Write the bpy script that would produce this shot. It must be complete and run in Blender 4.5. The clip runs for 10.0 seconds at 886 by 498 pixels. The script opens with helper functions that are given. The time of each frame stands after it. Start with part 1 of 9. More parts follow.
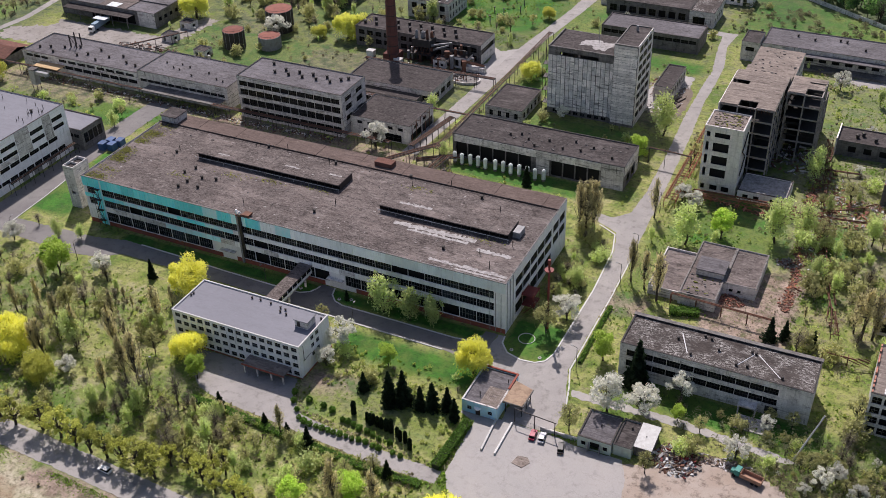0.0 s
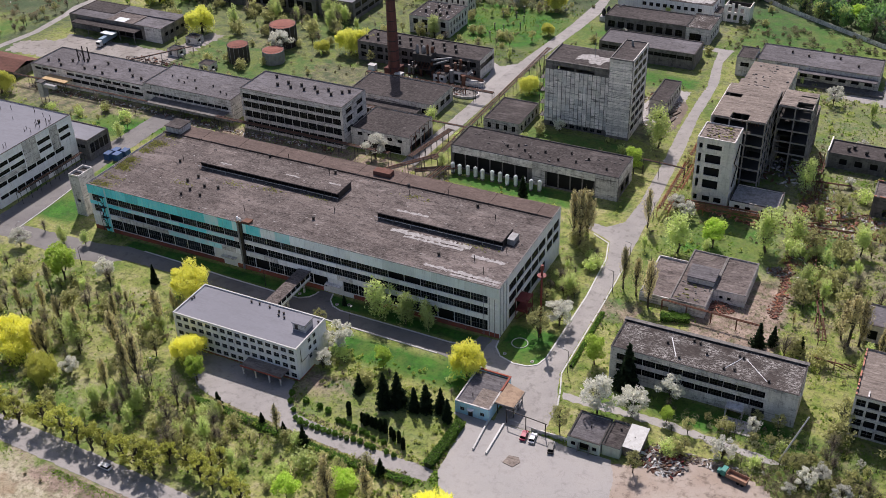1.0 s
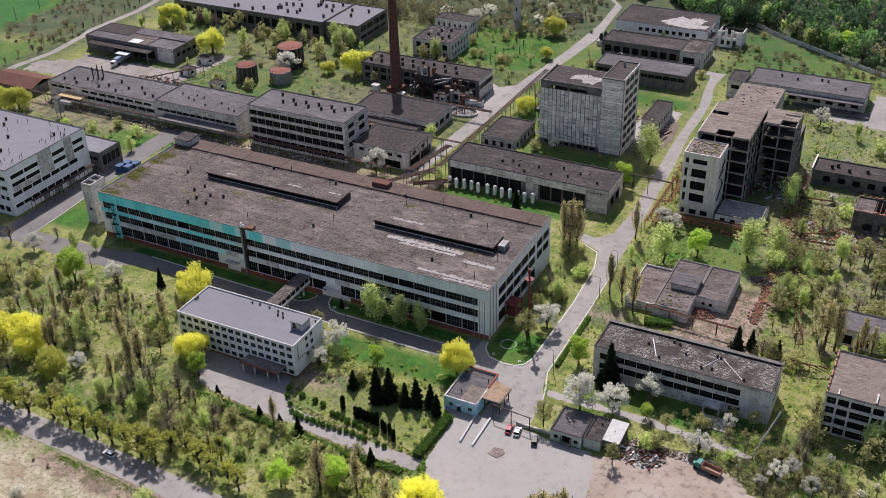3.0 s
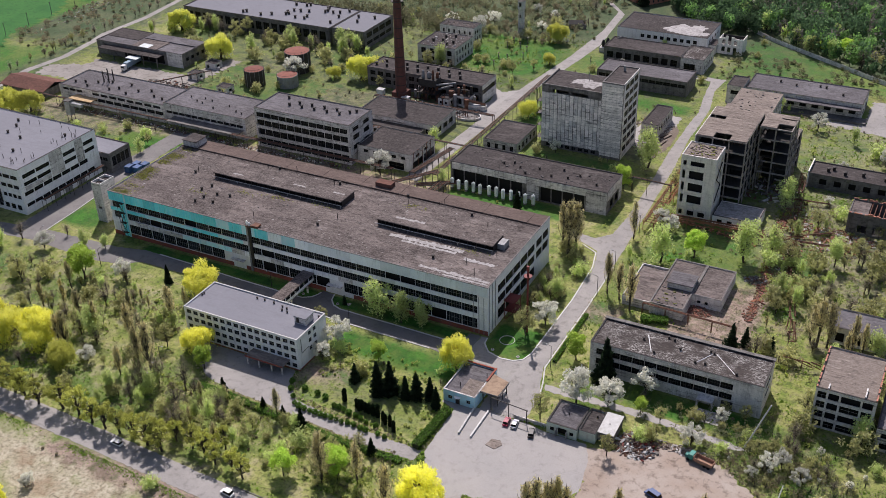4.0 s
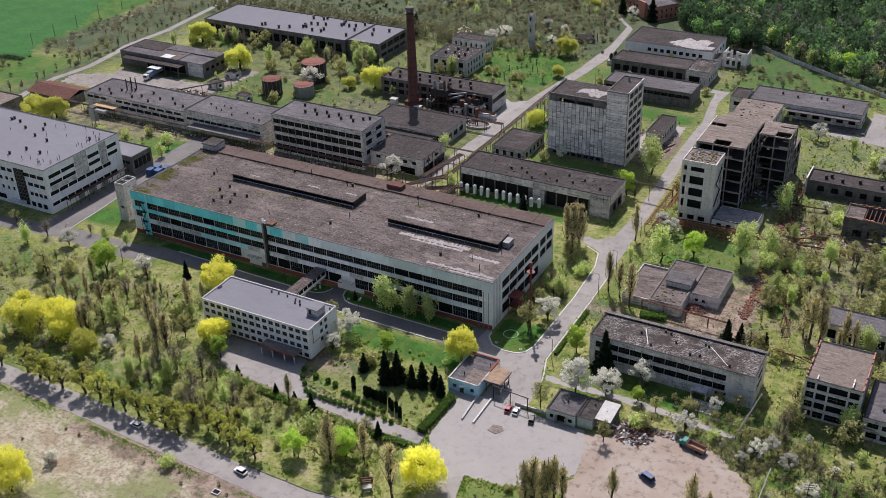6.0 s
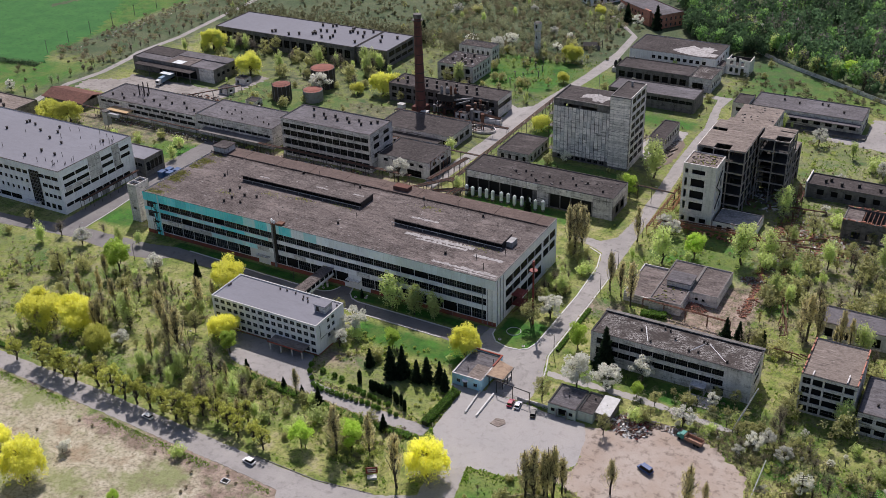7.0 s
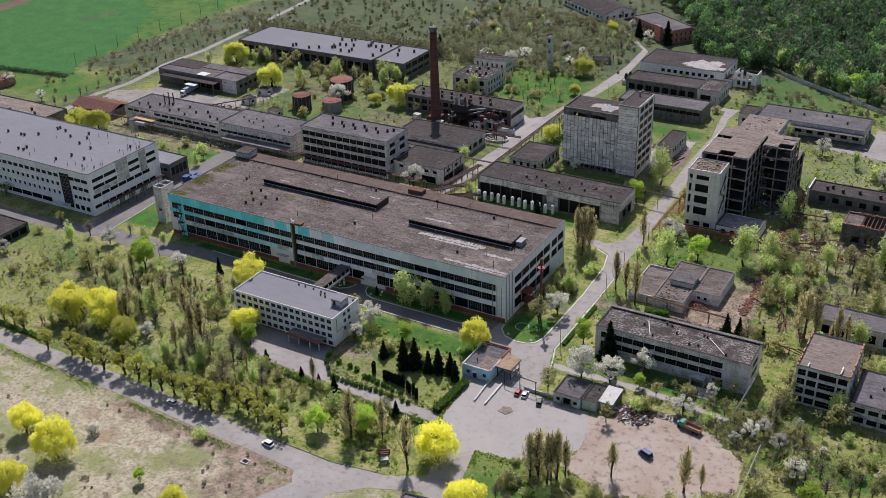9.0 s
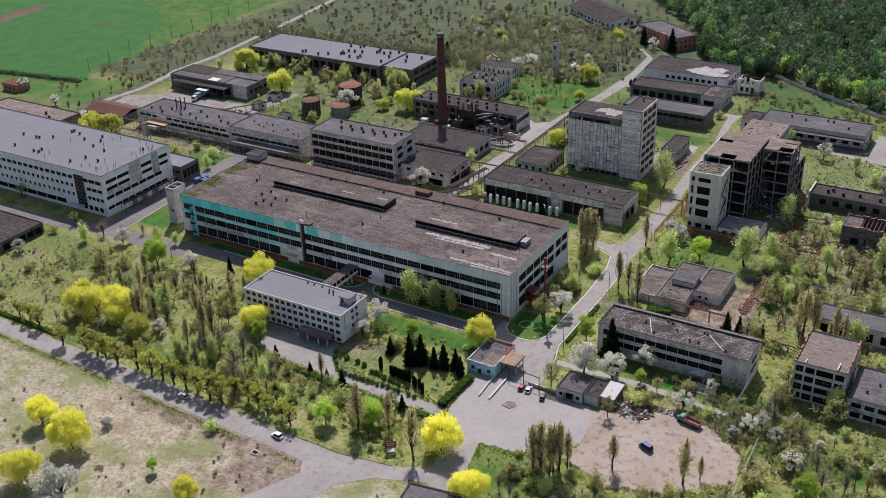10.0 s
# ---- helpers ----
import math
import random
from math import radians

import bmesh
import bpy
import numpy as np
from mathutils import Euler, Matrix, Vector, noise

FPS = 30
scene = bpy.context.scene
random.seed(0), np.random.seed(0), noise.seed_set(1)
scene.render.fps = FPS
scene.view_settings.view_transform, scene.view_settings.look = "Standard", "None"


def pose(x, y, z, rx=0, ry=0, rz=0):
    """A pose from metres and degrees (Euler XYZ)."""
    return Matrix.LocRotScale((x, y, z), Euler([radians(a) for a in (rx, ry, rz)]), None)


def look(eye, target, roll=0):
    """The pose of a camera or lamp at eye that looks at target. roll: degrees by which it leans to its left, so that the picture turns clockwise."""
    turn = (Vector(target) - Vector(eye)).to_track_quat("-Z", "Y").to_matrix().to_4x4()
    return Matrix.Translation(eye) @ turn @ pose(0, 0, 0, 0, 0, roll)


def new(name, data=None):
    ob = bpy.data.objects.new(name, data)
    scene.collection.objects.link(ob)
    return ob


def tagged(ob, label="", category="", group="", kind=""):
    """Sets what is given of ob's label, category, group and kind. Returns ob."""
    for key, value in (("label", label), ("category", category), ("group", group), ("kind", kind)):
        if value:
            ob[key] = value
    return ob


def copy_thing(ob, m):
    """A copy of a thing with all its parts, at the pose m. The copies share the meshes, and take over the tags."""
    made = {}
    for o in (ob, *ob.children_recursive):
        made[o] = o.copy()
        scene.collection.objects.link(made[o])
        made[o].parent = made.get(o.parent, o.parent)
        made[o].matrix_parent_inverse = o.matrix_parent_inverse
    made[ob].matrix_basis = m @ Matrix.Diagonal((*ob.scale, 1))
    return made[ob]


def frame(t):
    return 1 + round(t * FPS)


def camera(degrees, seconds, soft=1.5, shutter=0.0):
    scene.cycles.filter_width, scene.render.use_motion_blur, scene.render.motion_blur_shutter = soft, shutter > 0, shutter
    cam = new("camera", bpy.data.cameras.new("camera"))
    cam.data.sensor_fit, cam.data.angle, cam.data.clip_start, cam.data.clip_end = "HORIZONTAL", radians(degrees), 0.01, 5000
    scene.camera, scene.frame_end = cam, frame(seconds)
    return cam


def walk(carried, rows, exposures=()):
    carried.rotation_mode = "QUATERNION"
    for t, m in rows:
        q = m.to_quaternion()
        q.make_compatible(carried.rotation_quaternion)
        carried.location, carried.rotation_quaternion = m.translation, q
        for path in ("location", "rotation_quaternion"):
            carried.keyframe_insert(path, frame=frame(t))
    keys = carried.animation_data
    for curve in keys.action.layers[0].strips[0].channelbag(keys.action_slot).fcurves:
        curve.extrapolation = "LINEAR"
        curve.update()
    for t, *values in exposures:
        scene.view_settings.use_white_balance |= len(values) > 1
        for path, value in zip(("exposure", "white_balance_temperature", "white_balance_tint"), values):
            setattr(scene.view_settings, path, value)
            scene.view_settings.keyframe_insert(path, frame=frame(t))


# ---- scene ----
cam = camera(45.77, 10.0, soft=0.5)
PATH = [
    (0, (99.42, -238.42, 210.44), (-12.09, -17.73, 40.55), -2.00),
    (0.5, (103.04, -241.60, 210.47), (-10.09, -19.83, 43.08), -1.99),
    (1, (106.65, -244.79, 210.44), (-7.99, -21.85, 45.65), -1.96),
    (1.5, (109.99, -248.07, 210.57), (-5.96, -24.01, 48.23), -1.91),
    (2, (113.53, -251.37, 210.63), (-3.75, -26.17, 50.85), -1.85),
    (2.5, (116.96, -254.66, 210.59), (-1.49, -28.88, 52.50), -1.82),
    (4, (126.65, -265.22, 211.15), (4.35, -38.74, 57.03), -1.73),
    (4.5, (129.30, -268.47, 211.13), (5.80, -41.75, 58.34), -1.70),
    (5, (132.31, -272.45, 211.18), (7.39, -45.46, 59.93), -1.66),
    (5.5, (134.91, -275.76, 211.28), (8.66, -48.72, 61.25), -1.68),
    (7, (143.43, -287.02, 211.69), (12.97, -59.67, 65.79), -1.72),
    (7.5, (146.04, -290.74, 211.73), (14.20, -63.30, 67.21), -1.75),
    (8, (148.87, -294.63, 211.84), (15.55, -67.15, 68.73), -1.79),
    (8.5, (151.65, -298.47, 211.91), (16.95, -70.96, 70.17), -1.82),
    (9, (154.56, -302.46, 212.06), (18.42, -74.96, 71.68), -1.84),
    (9.5, (157.27, -306.32, 212.19), (19.85, -78.80, 73.09), -1.89),
    (10, (159.90, -310.43, 212.34), (21.28, -82.82, 74.59), -1.86),
]
walk(cam, [(t, look(eye, target, roll)) for t, eye, target, roll in PATH], [(0, -0.02, 6450, 19), (10, -0.2, 6300, 18)])

# ---- light ----
SUN_AZ, SUN_EL = radians(-30), radians(51)   # from the back left
world = bpy.data.worlds.new("world")
scene.world = world
world.use_nodes = True
wn = world.node_tree.nodes
sky = wn.new("ShaderNodeTexSky")
sky.sky_type = "NISHITA"
sky.sun_disc = False
sky.sun_elevation, sky.sun_rotation = SUN_EL, SUN_AZ
sky.air_density, sky.dust_density = 1.0, 2.0
wn["Background"].inputs["Strength"].default_value = 0.098
world.node_tree.links.new(sky.outputs[0], wn["Background"].inputs["Color"])
sun_data = bpy.data.lights.new("sun", "SUN")
sun_data.energy, sun_data.angle, sun_data.color = 5.0, radians(0.6), (1.0, 0.95, 0.88)
sun = new("sun", sun_data)
sun_dir = Vector((math.sin(SUN_AZ) * math.cos(SUN_EL), math.cos(SUN_AZ) * math.cos(SUN_EL), math.sin(SUN_EL)))
sun.matrix_world = look(sun_dir * 300, (0, 0, 0))


# ---- materials ----
def material(name, base, rough=0.85, metal=0.0, spec=0.3):
    m = bpy.data.materials.new(name)
    m.use_nodes = True
    b = m.node_tree.nodes["Principled BSDF"]
    b.inputs["Base Color"].default_value = (*base, 1)
    b.inputs["Roughness"].default_value = rough
    b.inputs["Metallic"].default_value = metal
    b.inputs["Specular IOR Level"].default_value = spec
    return m, m.node_tree, b


def coords(nt, scale=(1, 1, 1)):
    g = nt.nodes.new("ShaderNodeNewGeometry")
    mp = nt.nodes.new("ShaderNodeMapping")
    mp.inputs["Scale"].default_value = scale
    nt.links.new(g.outputs["Position"], mp.inputs["Vector"])
    return mp.outputs[0]


def noise_tex(nt, vec, scale, detail=4, rough=0.6):
    n = nt.nodes.new("ShaderNodeTexNoise")
    n.inputs["Scale"].default_value = scale
    n.inputs["Detail"].default_value = detail
    n.inputs["Roughness"].default_value = rough
    nt.links.new(vec, n.inputs["Vector"])
    return n.outputs["Fac"]


def ramp(nt, fac, a, b):
    r = nt.nodes.new("ShaderNodeMapRange")
    r.inputs["From Min"].default_value = a
    r.inputs["From Max"].default_value = b
    nt.links.new(fac, r.inputs["Value"])
    return r.outputs[0]


def mix(nt, fac, a, b, mode="MIX"):
    m = nt.nodes.new("ShaderNodeMix")
    m.data_type = "RGBA"
    m.blend_type = mode
    for sock, v in ((m.inputs["Factor"], fac), (m.inputs["A"], a), (m.inputs["B"], b)):
        if isinstance(v, (tuple, float, int)):
            sock.default_value = (*v, 1) if isinstance(v, tuple) else v
        else:
            nt.links.new(v, sock)
    return m.outputs["Result"]


def times(nt, a, b):
    m = nt.nodes.new("ShaderNodeMath")
    m.operation = "MULTIPLY"
    for sock, v in ((m.inputs[0], a), (m.inputs[1], b)):
        if isinstance(v, (float, int)):
            sock.default_value = v
        else:
            nt.links.new(v, sock)
    return m.outputs[0]


def bump(nt, b, height, strength=0.4, dist=0.1):
    n = nt.nodes.new("ShaderNodeBump")
    n.inputs["Strength"].default_value = strength
    n.inputs["Distance"].default_value = dist
    nt.links.new(height, n.inputs["Height"])
    nt.links.new(n.outputs[0], b.inputs["Normal"])


def weathered(name, base, dirt, amount=0.6, scale=0.35, rough=0.9, streak=0.0, grain=2.5, spread=(0.42, 0.68), vary=0.12, soot=0.0, lay=0.0, spall=0.0):
    """A painted or bare surface with large stains, fine grain, vertical rain streaks and a little change from piece to piece."""
    m, nt, b = material(name, base, rough)
    big = ramp(nt, noise_tex(nt, coords(nt), scale, 5, 0.65), *spread)
    col = mix(nt, times(nt, big, amount), base, dirt)
    fine = noise_tex(nt, coords(nt), grain, 6, 0.7)
    col = mix(nt, ramp(nt, fine, 0.35, 0.75), col, mix(nt, 0.35, col, dirt))
    if streak:
        s = ramp(nt, noise_tex(nt, coords(nt, (1.2, 1.2, 0.07)), 1.0, 3, 0.6), 0.5, 0.75)
        col = mix(nt, times(nt, s, streak), col, dirt)
    if soot:
        s = ramp(nt, noise_tex(nt, coords(nt, (0.9, 0.9, 0.10)), 1.7, 5, 0.7), 0.56, 0.66)
        patchy = ramp(nt, noise_tex(nt, coords(nt), 0.12, 3, 0.6), 0.38, 0.62)
        col = mix(nt, times(nt, times(nt, s, patchy), soot), col, (0.055, 0.05, 0.047))
    if spall:
        p = ramp(nt, noise_tex(nt, coords(nt, (1, 1, 1.5)), 0.42, 6, 0.75), 0.55, 0.62)
        col = mix(nt, times(nt, p, spall), col, tuple(0.3 * c for c in dirt))
    if lay:
        s = ramp(nt, noise_tex(nt, coords(nt, (0.09, 0.09, 1.5)), 1.3, 5, 0.65), 0.55, 0.63)
        col = mix(nt, times(nt, s, lay), col, (0.075, 0.07, 0.066))
    info = nt.nodes.new("ShaderNodeObjectInfo")
    v = ramp(nt, info.outputs["Random"], 0, 1)
    hsv = nt.nodes.new("ShaderNodeHueSaturation")
    r = nt.nodes.new("ShaderNodeMapRange")
    r.inputs["To Min"].default_value, r.inputs["To Max"].default_value = 1 - vary, 1 + vary
    nt.links.new(v, r.inputs["Value"])
    nt.links.new(r.outputs[0], hsv.inputs["Value"])
    nt.links.new(col, hsv.inputs["Color"])
    nt.links.new(hsv.outputs[0], b.inputs["Base Color"])
    bump(nt, b, fine, 0.5, 0.05)
    return m


def leafy(name, base, other, rough=0.7, crowns=0.0, low=0.75):
    m, nt, b = material(name, base, rough, 0, 0.2)
    g = nt.nodes.new("ShaderNodeNewGeometry")
    info = nt.nodes.new("ShaderNodeObjectInfo")
    col = mix(nt, g.outputs["Random Per Island"], base, other)
    if crowns:
        v = nt.nodes.new("ShaderNodeTexVoronoi")
        v.inputs["Scale"].default_value = 0.16
        nt.links.new(coords(nt, (1, 1, 0.02)), v.inputs["Vector"])
        sep = nt.nodes.new("ShaderNodeSeparateColor")
        nt.links.new(v.outputs["Color"], sep.inputs[0])
        col = mix(nt, times(nt, sep.outputs[0], crowns), col, tuple(0.35 * c for c in other))
        col = mix(nt, times(nt, ramp(nt, sep.outputs[1], 0.6, 1.0), 0.6 * crowns), col, tuple(min(1.0, 1.7 * c) for c in base))
    r = nt.nodes.new("ShaderNodeMapRange")
    r.inputs["To Min"].default_value, r.inputs["To Max"].default_value = low, 1.2
    nt.links.new(info.outputs["Random"], r.inputs["Value"])
    hsv = nt.nodes.new("ShaderNodeHueSaturation")
    nt.links.new(r.outputs[0], hsv.inputs["Value"])
    nt.links.new(col, hsv.inputs["Color"])
    nt.links.new(hsv.outputs[0], b.inputs["Base Color"])
    tr = nt.nodes.new("ShaderNodeBsdfTranslucent")
    nt.links.new(hsv.outputs[0], tr.inputs["Color"])
    ms = nt.nodes.new("ShaderNodeMixShader")
    ms.inputs[0].default_value = 0.5
    nt.links.new(b.outputs[0], ms.inputs[1])
    nt.links.new(tr.outputs[0], ms.inputs[2])
    nt.links.new(ms.outputs[0], nt.nodes["Material Output"].inputs["Surface"])
    return m


def roofing(name, base, dark, pale, pale_amount, seam=0.6, vary=0.5, fleck=0.22, flakes=0.0):
    """Felt roofing in one-metre strips, stained and worn pale in patches."""
    m, nt, b = material(name, base, 0.96, 0, 0.1)
    big = ramp(nt, noise_tex(nt, coords(nt), 0.06, 6, 0.65), 0.35, 0.65)
    col = mix(nt, times(nt, big, min(1.0, vary * 1.5)), base, dark)
    tone = ramp(nt, noise_tex(nt, coords(nt), 0.028, 4, 0.6), 0.42, 0.60)
    col = mix(nt, times(nt, tone, 0.8), col, mix(nt, 0.35, dark, base))
    lane = noise_tex(nt, coords(nt, (0.22, 1.0, 1)), 0.7, 6, 0.75)
    col = mix(nt, times(nt, ramp(nt, lane, 0.48, 0.6), 0.75), col, dark)
    fine = noise_tex(nt, coords(nt, (0.5, 1.3, 1)), 1.6, 8, 0.75)
    soft = tuple(1.7 * c for c in base) if flakes > 0.5 else pale
    col = mix(nt, ramp(nt, fine, 0.42, 0.72), col, mix(nt, 0.55, col, soft))
    blot = ramp(nt, noise_tex(nt, coords(nt), 0.25, 7, 0.75), 0.56, 0.66)
    col = mix(nt, times(nt, blot, 0.7), col, dark)
    speck = ramp(nt, noise_tex(nt, coords(nt, (0.6, 1, 1)), 0.9, 7, 0.8), 0.55, 0.62)
    col = mix(nt, times(nt, speck, 0.6 * min(1.0, 2 * vary)), col, dark)
    blot2 = ramp(nt, noise_tex(nt, coords(nt, (0.7, 1, 1)), 0.5, 6, 0.7), 0.60, 0.68)
    col = mix(nt, times(nt, blot2, 0.55), col, soft)
    worn = ramp(nt, noise_tex(nt, coords(nt, (0.35, 1.0, 1)), fleck, 7, 0.75), 0.60 - 0.12 * pale_amount, 0.70 - 0.08 * pale_amount)
    col = mix(nt, times(nt, worn, min(1.0, pale_amount)), col, pale)
    if flakes:
        peel = ramp(nt, noise_tex(nt, coords(nt, (0.45, 1.0, 1)), 2.2, 9, 0.85), 0.51, 0.55)
        where = ramp(nt, noise_tex(nt, coords(nt), 0.16, 4, 0.65), 0.42, 0.58)
        col = mix(nt, times(nt, times(nt, peel, where), flakes), col, pale)
    w = nt.nodes.new("ShaderNodeTexWave")
    w.bands_direction = "Y"
    w.inputs["Scale"].default_value = 0.32
    w.inputs["Distortion"].default_value = 2.2
    w.inputs["Detail"].default_value = 3.0
    nt.links.new(coords(nt), w.inputs["Vector"])
    line = ramp(nt, w.outputs["Fac"], 0.12, 0.0)
    col = mix(nt, times(nt, line, 0.35 * seam), col, dark)
    nt.links.new(col, b.inputs["Base Color"])
    bump(nt, b, fine, 0.6, 0.08)
    return m


WHITE = weathered("white_paint", (0.95, 0.95, 0.955), (0.52, 0.50, 0.49), 0.25, 0.3, streak=0.35, soot=0.4)
WHITE_D = weathered("stained_white_paint", (0.74, 0.72, 0.71), (0.22, 0.20, 0.19), 0.6, 0.4, streak=0.5, soot=0.9, lay=0.4, spall=0.5)
PALEBLUE = weathered("pale_blue_paint", (0.88, 0.94, 0.97), (0.56, 0.60, 0.63), 0.3, 0.25, streak=0.35, soot=0.4)
TURQ = weathered("turquoise_paint", (0.10, 0.80, 0.88), (0.56, 0.88, 0.93), 0.45, 0.16, streak=0.4, spread=(0.50, 0.68), soot=0.45)
TURQPALE = weathered("faded_turquoise_paint", (0.40, 0.86, 0.92), (0.84, 0.88, 0.90), 0.6, 0.2, streak=0.5, soot=0.4)
CONCRETE = weathered("concrete_panel", (0.74, 0.71, 0.69), (0.24, 0.22, 0.21), 0.55, 0.3, streak=0.5, soot=0.9, lay=0.75, spall=0.5)
PANEL = weathered("pale_cladding_panel", (0.95, 0.89, 0.84), (0.40, 0.365, 0.335), 0.4, 0.3, streak=0.5, vary=0.2, lay=0.75, spall=0.35)
CONCRETE_L = weathered("pale_concrete", (0.80, 0.77, 0.74), (0.28, 0.26, 0.245), 0.5, 0.3, streak=0.5, soot=0.7, lay=0.35, spall=0.5)
CONCRETE_D = weathered("sooty_concrete", (0.23, 0.216, 0.207), (0.065, 0.06, 0.056), 0.7, 0.3, streak=0.7, lay=0.5, spall=0.5)
REDWALL = weathered("red_plinth_paint", (0.30, 0.07, 0.045), (0.15, 0.10, 0.085), 0.6, 0.5)
BRICK = weathered("red_brick", (0.56, 0.25, 0.175), (0.16, 0.09, 0.07), 0.6, 0.4, grain=5)
CHIMBRICK = weathered("chimney_brick", (0.155, 0.062, 0.05), (0.05, 0.032, 0.03), 0.6, 0.2, grain=5)
RUST = weathered("rusty_steel", (0.17, 0.075, 0.045), (0.06, 0.04, 0.035), 0.7, 0.5, rough=0.8)
DARKSTEEL = weathered("dark_steel", (0.028, 0.027, 0.028), (0.06, 0.042, 0.034), 0.5, 0.6, rough=0.6)
GREYSTEEL = weathered("grey_painted_steel", (0.28, 0.29, 0.30), (0.13, 0.11, 0.10), 0.5, 0.6, rough=0.6)
REDSTEEL = weathered("red_painted_steel", (0.20, 0.03, 0.028), (0.10, 0.04, 0.03), 0.4, 0.6, rough=0.6)
SILVER = weathered("silver_tank_paint", (0.72, 0.78, 0.79), (0.25, 0.24, 0.23), 0.4, 0.5, rough=0.45)
WHITEKERB = weathered("white_kerb_paint", (0.60, 0.60, 0.585), (0.35, 0.34, 0.32), 0.5, 0.8)
FRAME = weathered("window_frame_paint", (0.26, 0.26, 0.26), (0.09, 0.085, 0.08), 0.6, 0.8)
FRAME_D = weathered("rusted_window_frame", (0.06, 0.057, 0.054), (0.05, 0.045, 0.04), 0.6, 0.8)
ROOF_MAIN = roofing("brown_felt_roof", (0.192, 0.158, 0.146), (0.032, 0.026, 0.025), (0.33, 0.29, 0.275), 0.4, 0.3, 0.72, 0.22, 0.3)
ROOF_DARK = roofing("dark_felt_roof", (0.085, 0.073, 0.072), (0.026, 0.023, 0.0225), (0.19, 0.17, 0.165), 0.45)
ROOF_PALE = roofing("pale_grey_roof", (0.225, 0.227, 0.255), (0.19, 0.19, 0.212), (0.245, 0.246, 0.272), 0.15, 0.4, 0.35)
ROOF_GREY = roofing("grey_felt_roof", (0.18, 0.172, 0.188), (0.06, 0.055, 0.057), (0.27, 0.253, 0.26), 0.3)
ROOF_WORN = roofing("worn_whitened_roof", (0.085, 0.072, 0.067), (0.035, 0.03, 0.028), (0.56, 0.54, 0.52), 0.25, 0.4, 0.6, 0.8, 0.62)
ROOF_TAN = roofing("tan_weathered_roof", (0.30, 0.25, 0.215), (0.10, 0.082, 0.073), (0.42, 0.365, 0.325), 0.5, 0.8, 0.45, 0.5)
ROOF_RED = roofing("rust_red_roof", (0.19, 0.09, 0.072), (0.09, 0.048, 0.04), (0.25, 0.15, 0.12), 0.2)
FELT_PALE = weathered("pale_torn_felt", (0.40, 0.385, 0.38), (0.16, 0.145, 0.138), 0.8, 0.6, grain=1.2)
ROOF_PINK = roofing("faded_red_felt", (0.165, 0.122, 0.108), (0.08, 0.06, 0.053), (0.235, 0.185, 0.165), 0.3, 0.3)
# Near-black: shade of unlit rooms and holes put into colour; also for tyres
INSIDE = material("shade_and_tyre_black", (0.015, 0.014, 0.0135), 0.95)[0]
BARK = weathered("bark", (0.07, 0.058, 0.047), (0.035, 0.028, 0.024), 0.5, 1.5)
RUSTRED = weathered("rust_red_steel", (0.38, 0.16, 0.085), (0.10, 0.055, 0.045), 0.6, 0.5, rough=0.8)
PIPEYELLOW = weathered("faded_yellow_pipe", (0.42, 0.36, 0.20), (0.2, 0.17, 0.12), 0.5, 0.6)
SOIL_PILE = weathered("rubble", (0.24, 0.17, 0.13), (0.10, 0.08, 0.07), 0.6, 0.6)


def glass_material(name, base, bright):
    m, nt, b = material(name, base, 0.25, 0, 0.12)
    info = nt.nodes.new("ShaderNodeObjectInfo")
    n = noise_tex(nt, coords(nt), 0.9, 2, 0.5)
    col = mix(nt, times(nt, ramp(nt, n, 0.5, 0.75), 0.7), base, bright)
    col = mix(nt, ramp(nt, info.outputs["Random"], 0.6, 1.0), col, mix(nt, 0.5, col, bright))
    nt.links.new(col, b.inputs["Base Color"])
    return m


# Opaque panes: the darkness of the rooms behind is put into the base colour
GLASS = glass_material("dusty_window_glass", (0.008, 0.009, 0.011), (0.06, 0.07, 0.08))
GLASS_D = glass_material("dark_empty_window", (0.006, 0.006, 0.007), (0.025, 0.025, 0.028))


def asphalt(name, base, dark, pale, cracks=0.35, blot=0.5):
    m, nt, b = material(name, base, 0.9)
    big = ramp(nt, noise_tex(nt, coords(nt), 0.08, 5, 0.6), 0.35, 0.65)
    col = mix(nt, big, base, pale)
    mid = ramp(nt, noise_tex(nt, coords(nt), 0.35, 6, 0.7), 0.52, 0.66)
    col = mix(nt, times(nt, mid, blot), col, dark)
    vor = nt.nodes.new("ShaderNodeTexVoronoi")
    vor.feature = "DISTANCE_TO_EDGE"
    vor.inputs["Scale"].default_value = 0.14
    vor.inputs["Randomness"].default_value = 1.0
    wob = nt.nodes.new("ShaderNodeVectorMath")
    nz = nt.nodes.new("ShaderNodeTexNoise")
    nz.inputs["Scale"].default_value = 0.3
    nt.links.new(coords(nt), nz.inputs["Vector"])
    sc = nt.nodes.new("ShaderNodeVectorMath")
    sc.operation = "SCALE"
    sc.inputs["Scale"].default_value = 6.0
    nt.links.new(nz.outputs["Color"], sc.inputs[0])
    nt.links.new(coords(nt), wob.inputs[0])
    nt.links.new(sc.outputs[0], wob.inputs[1])
    nt.links.new(wob.outputs[0], vor.inputs["Vector"])
    crack = times(nt, ramp(nt, vor.outputs["Distance"], 0.02, 0.0), ramp(nt, noise_tex(nt, coords(nt), 0.05, 2), 0.48, 0.6))
    col = mix(nt, times(nt, crack, cracks), col, dark)
    fine = noise_tex(nt, coords(nt), 3.0, 6, 0.75)
    col = mix(nt, ramp(nt, fine, 0.4, 0.75), col, mix(nt, 0.3, col, dark))
    nt.links.new(col, b.inputs["Base Color"])
    bump(nt, b, fine, 0.3, 0.03)
    return m


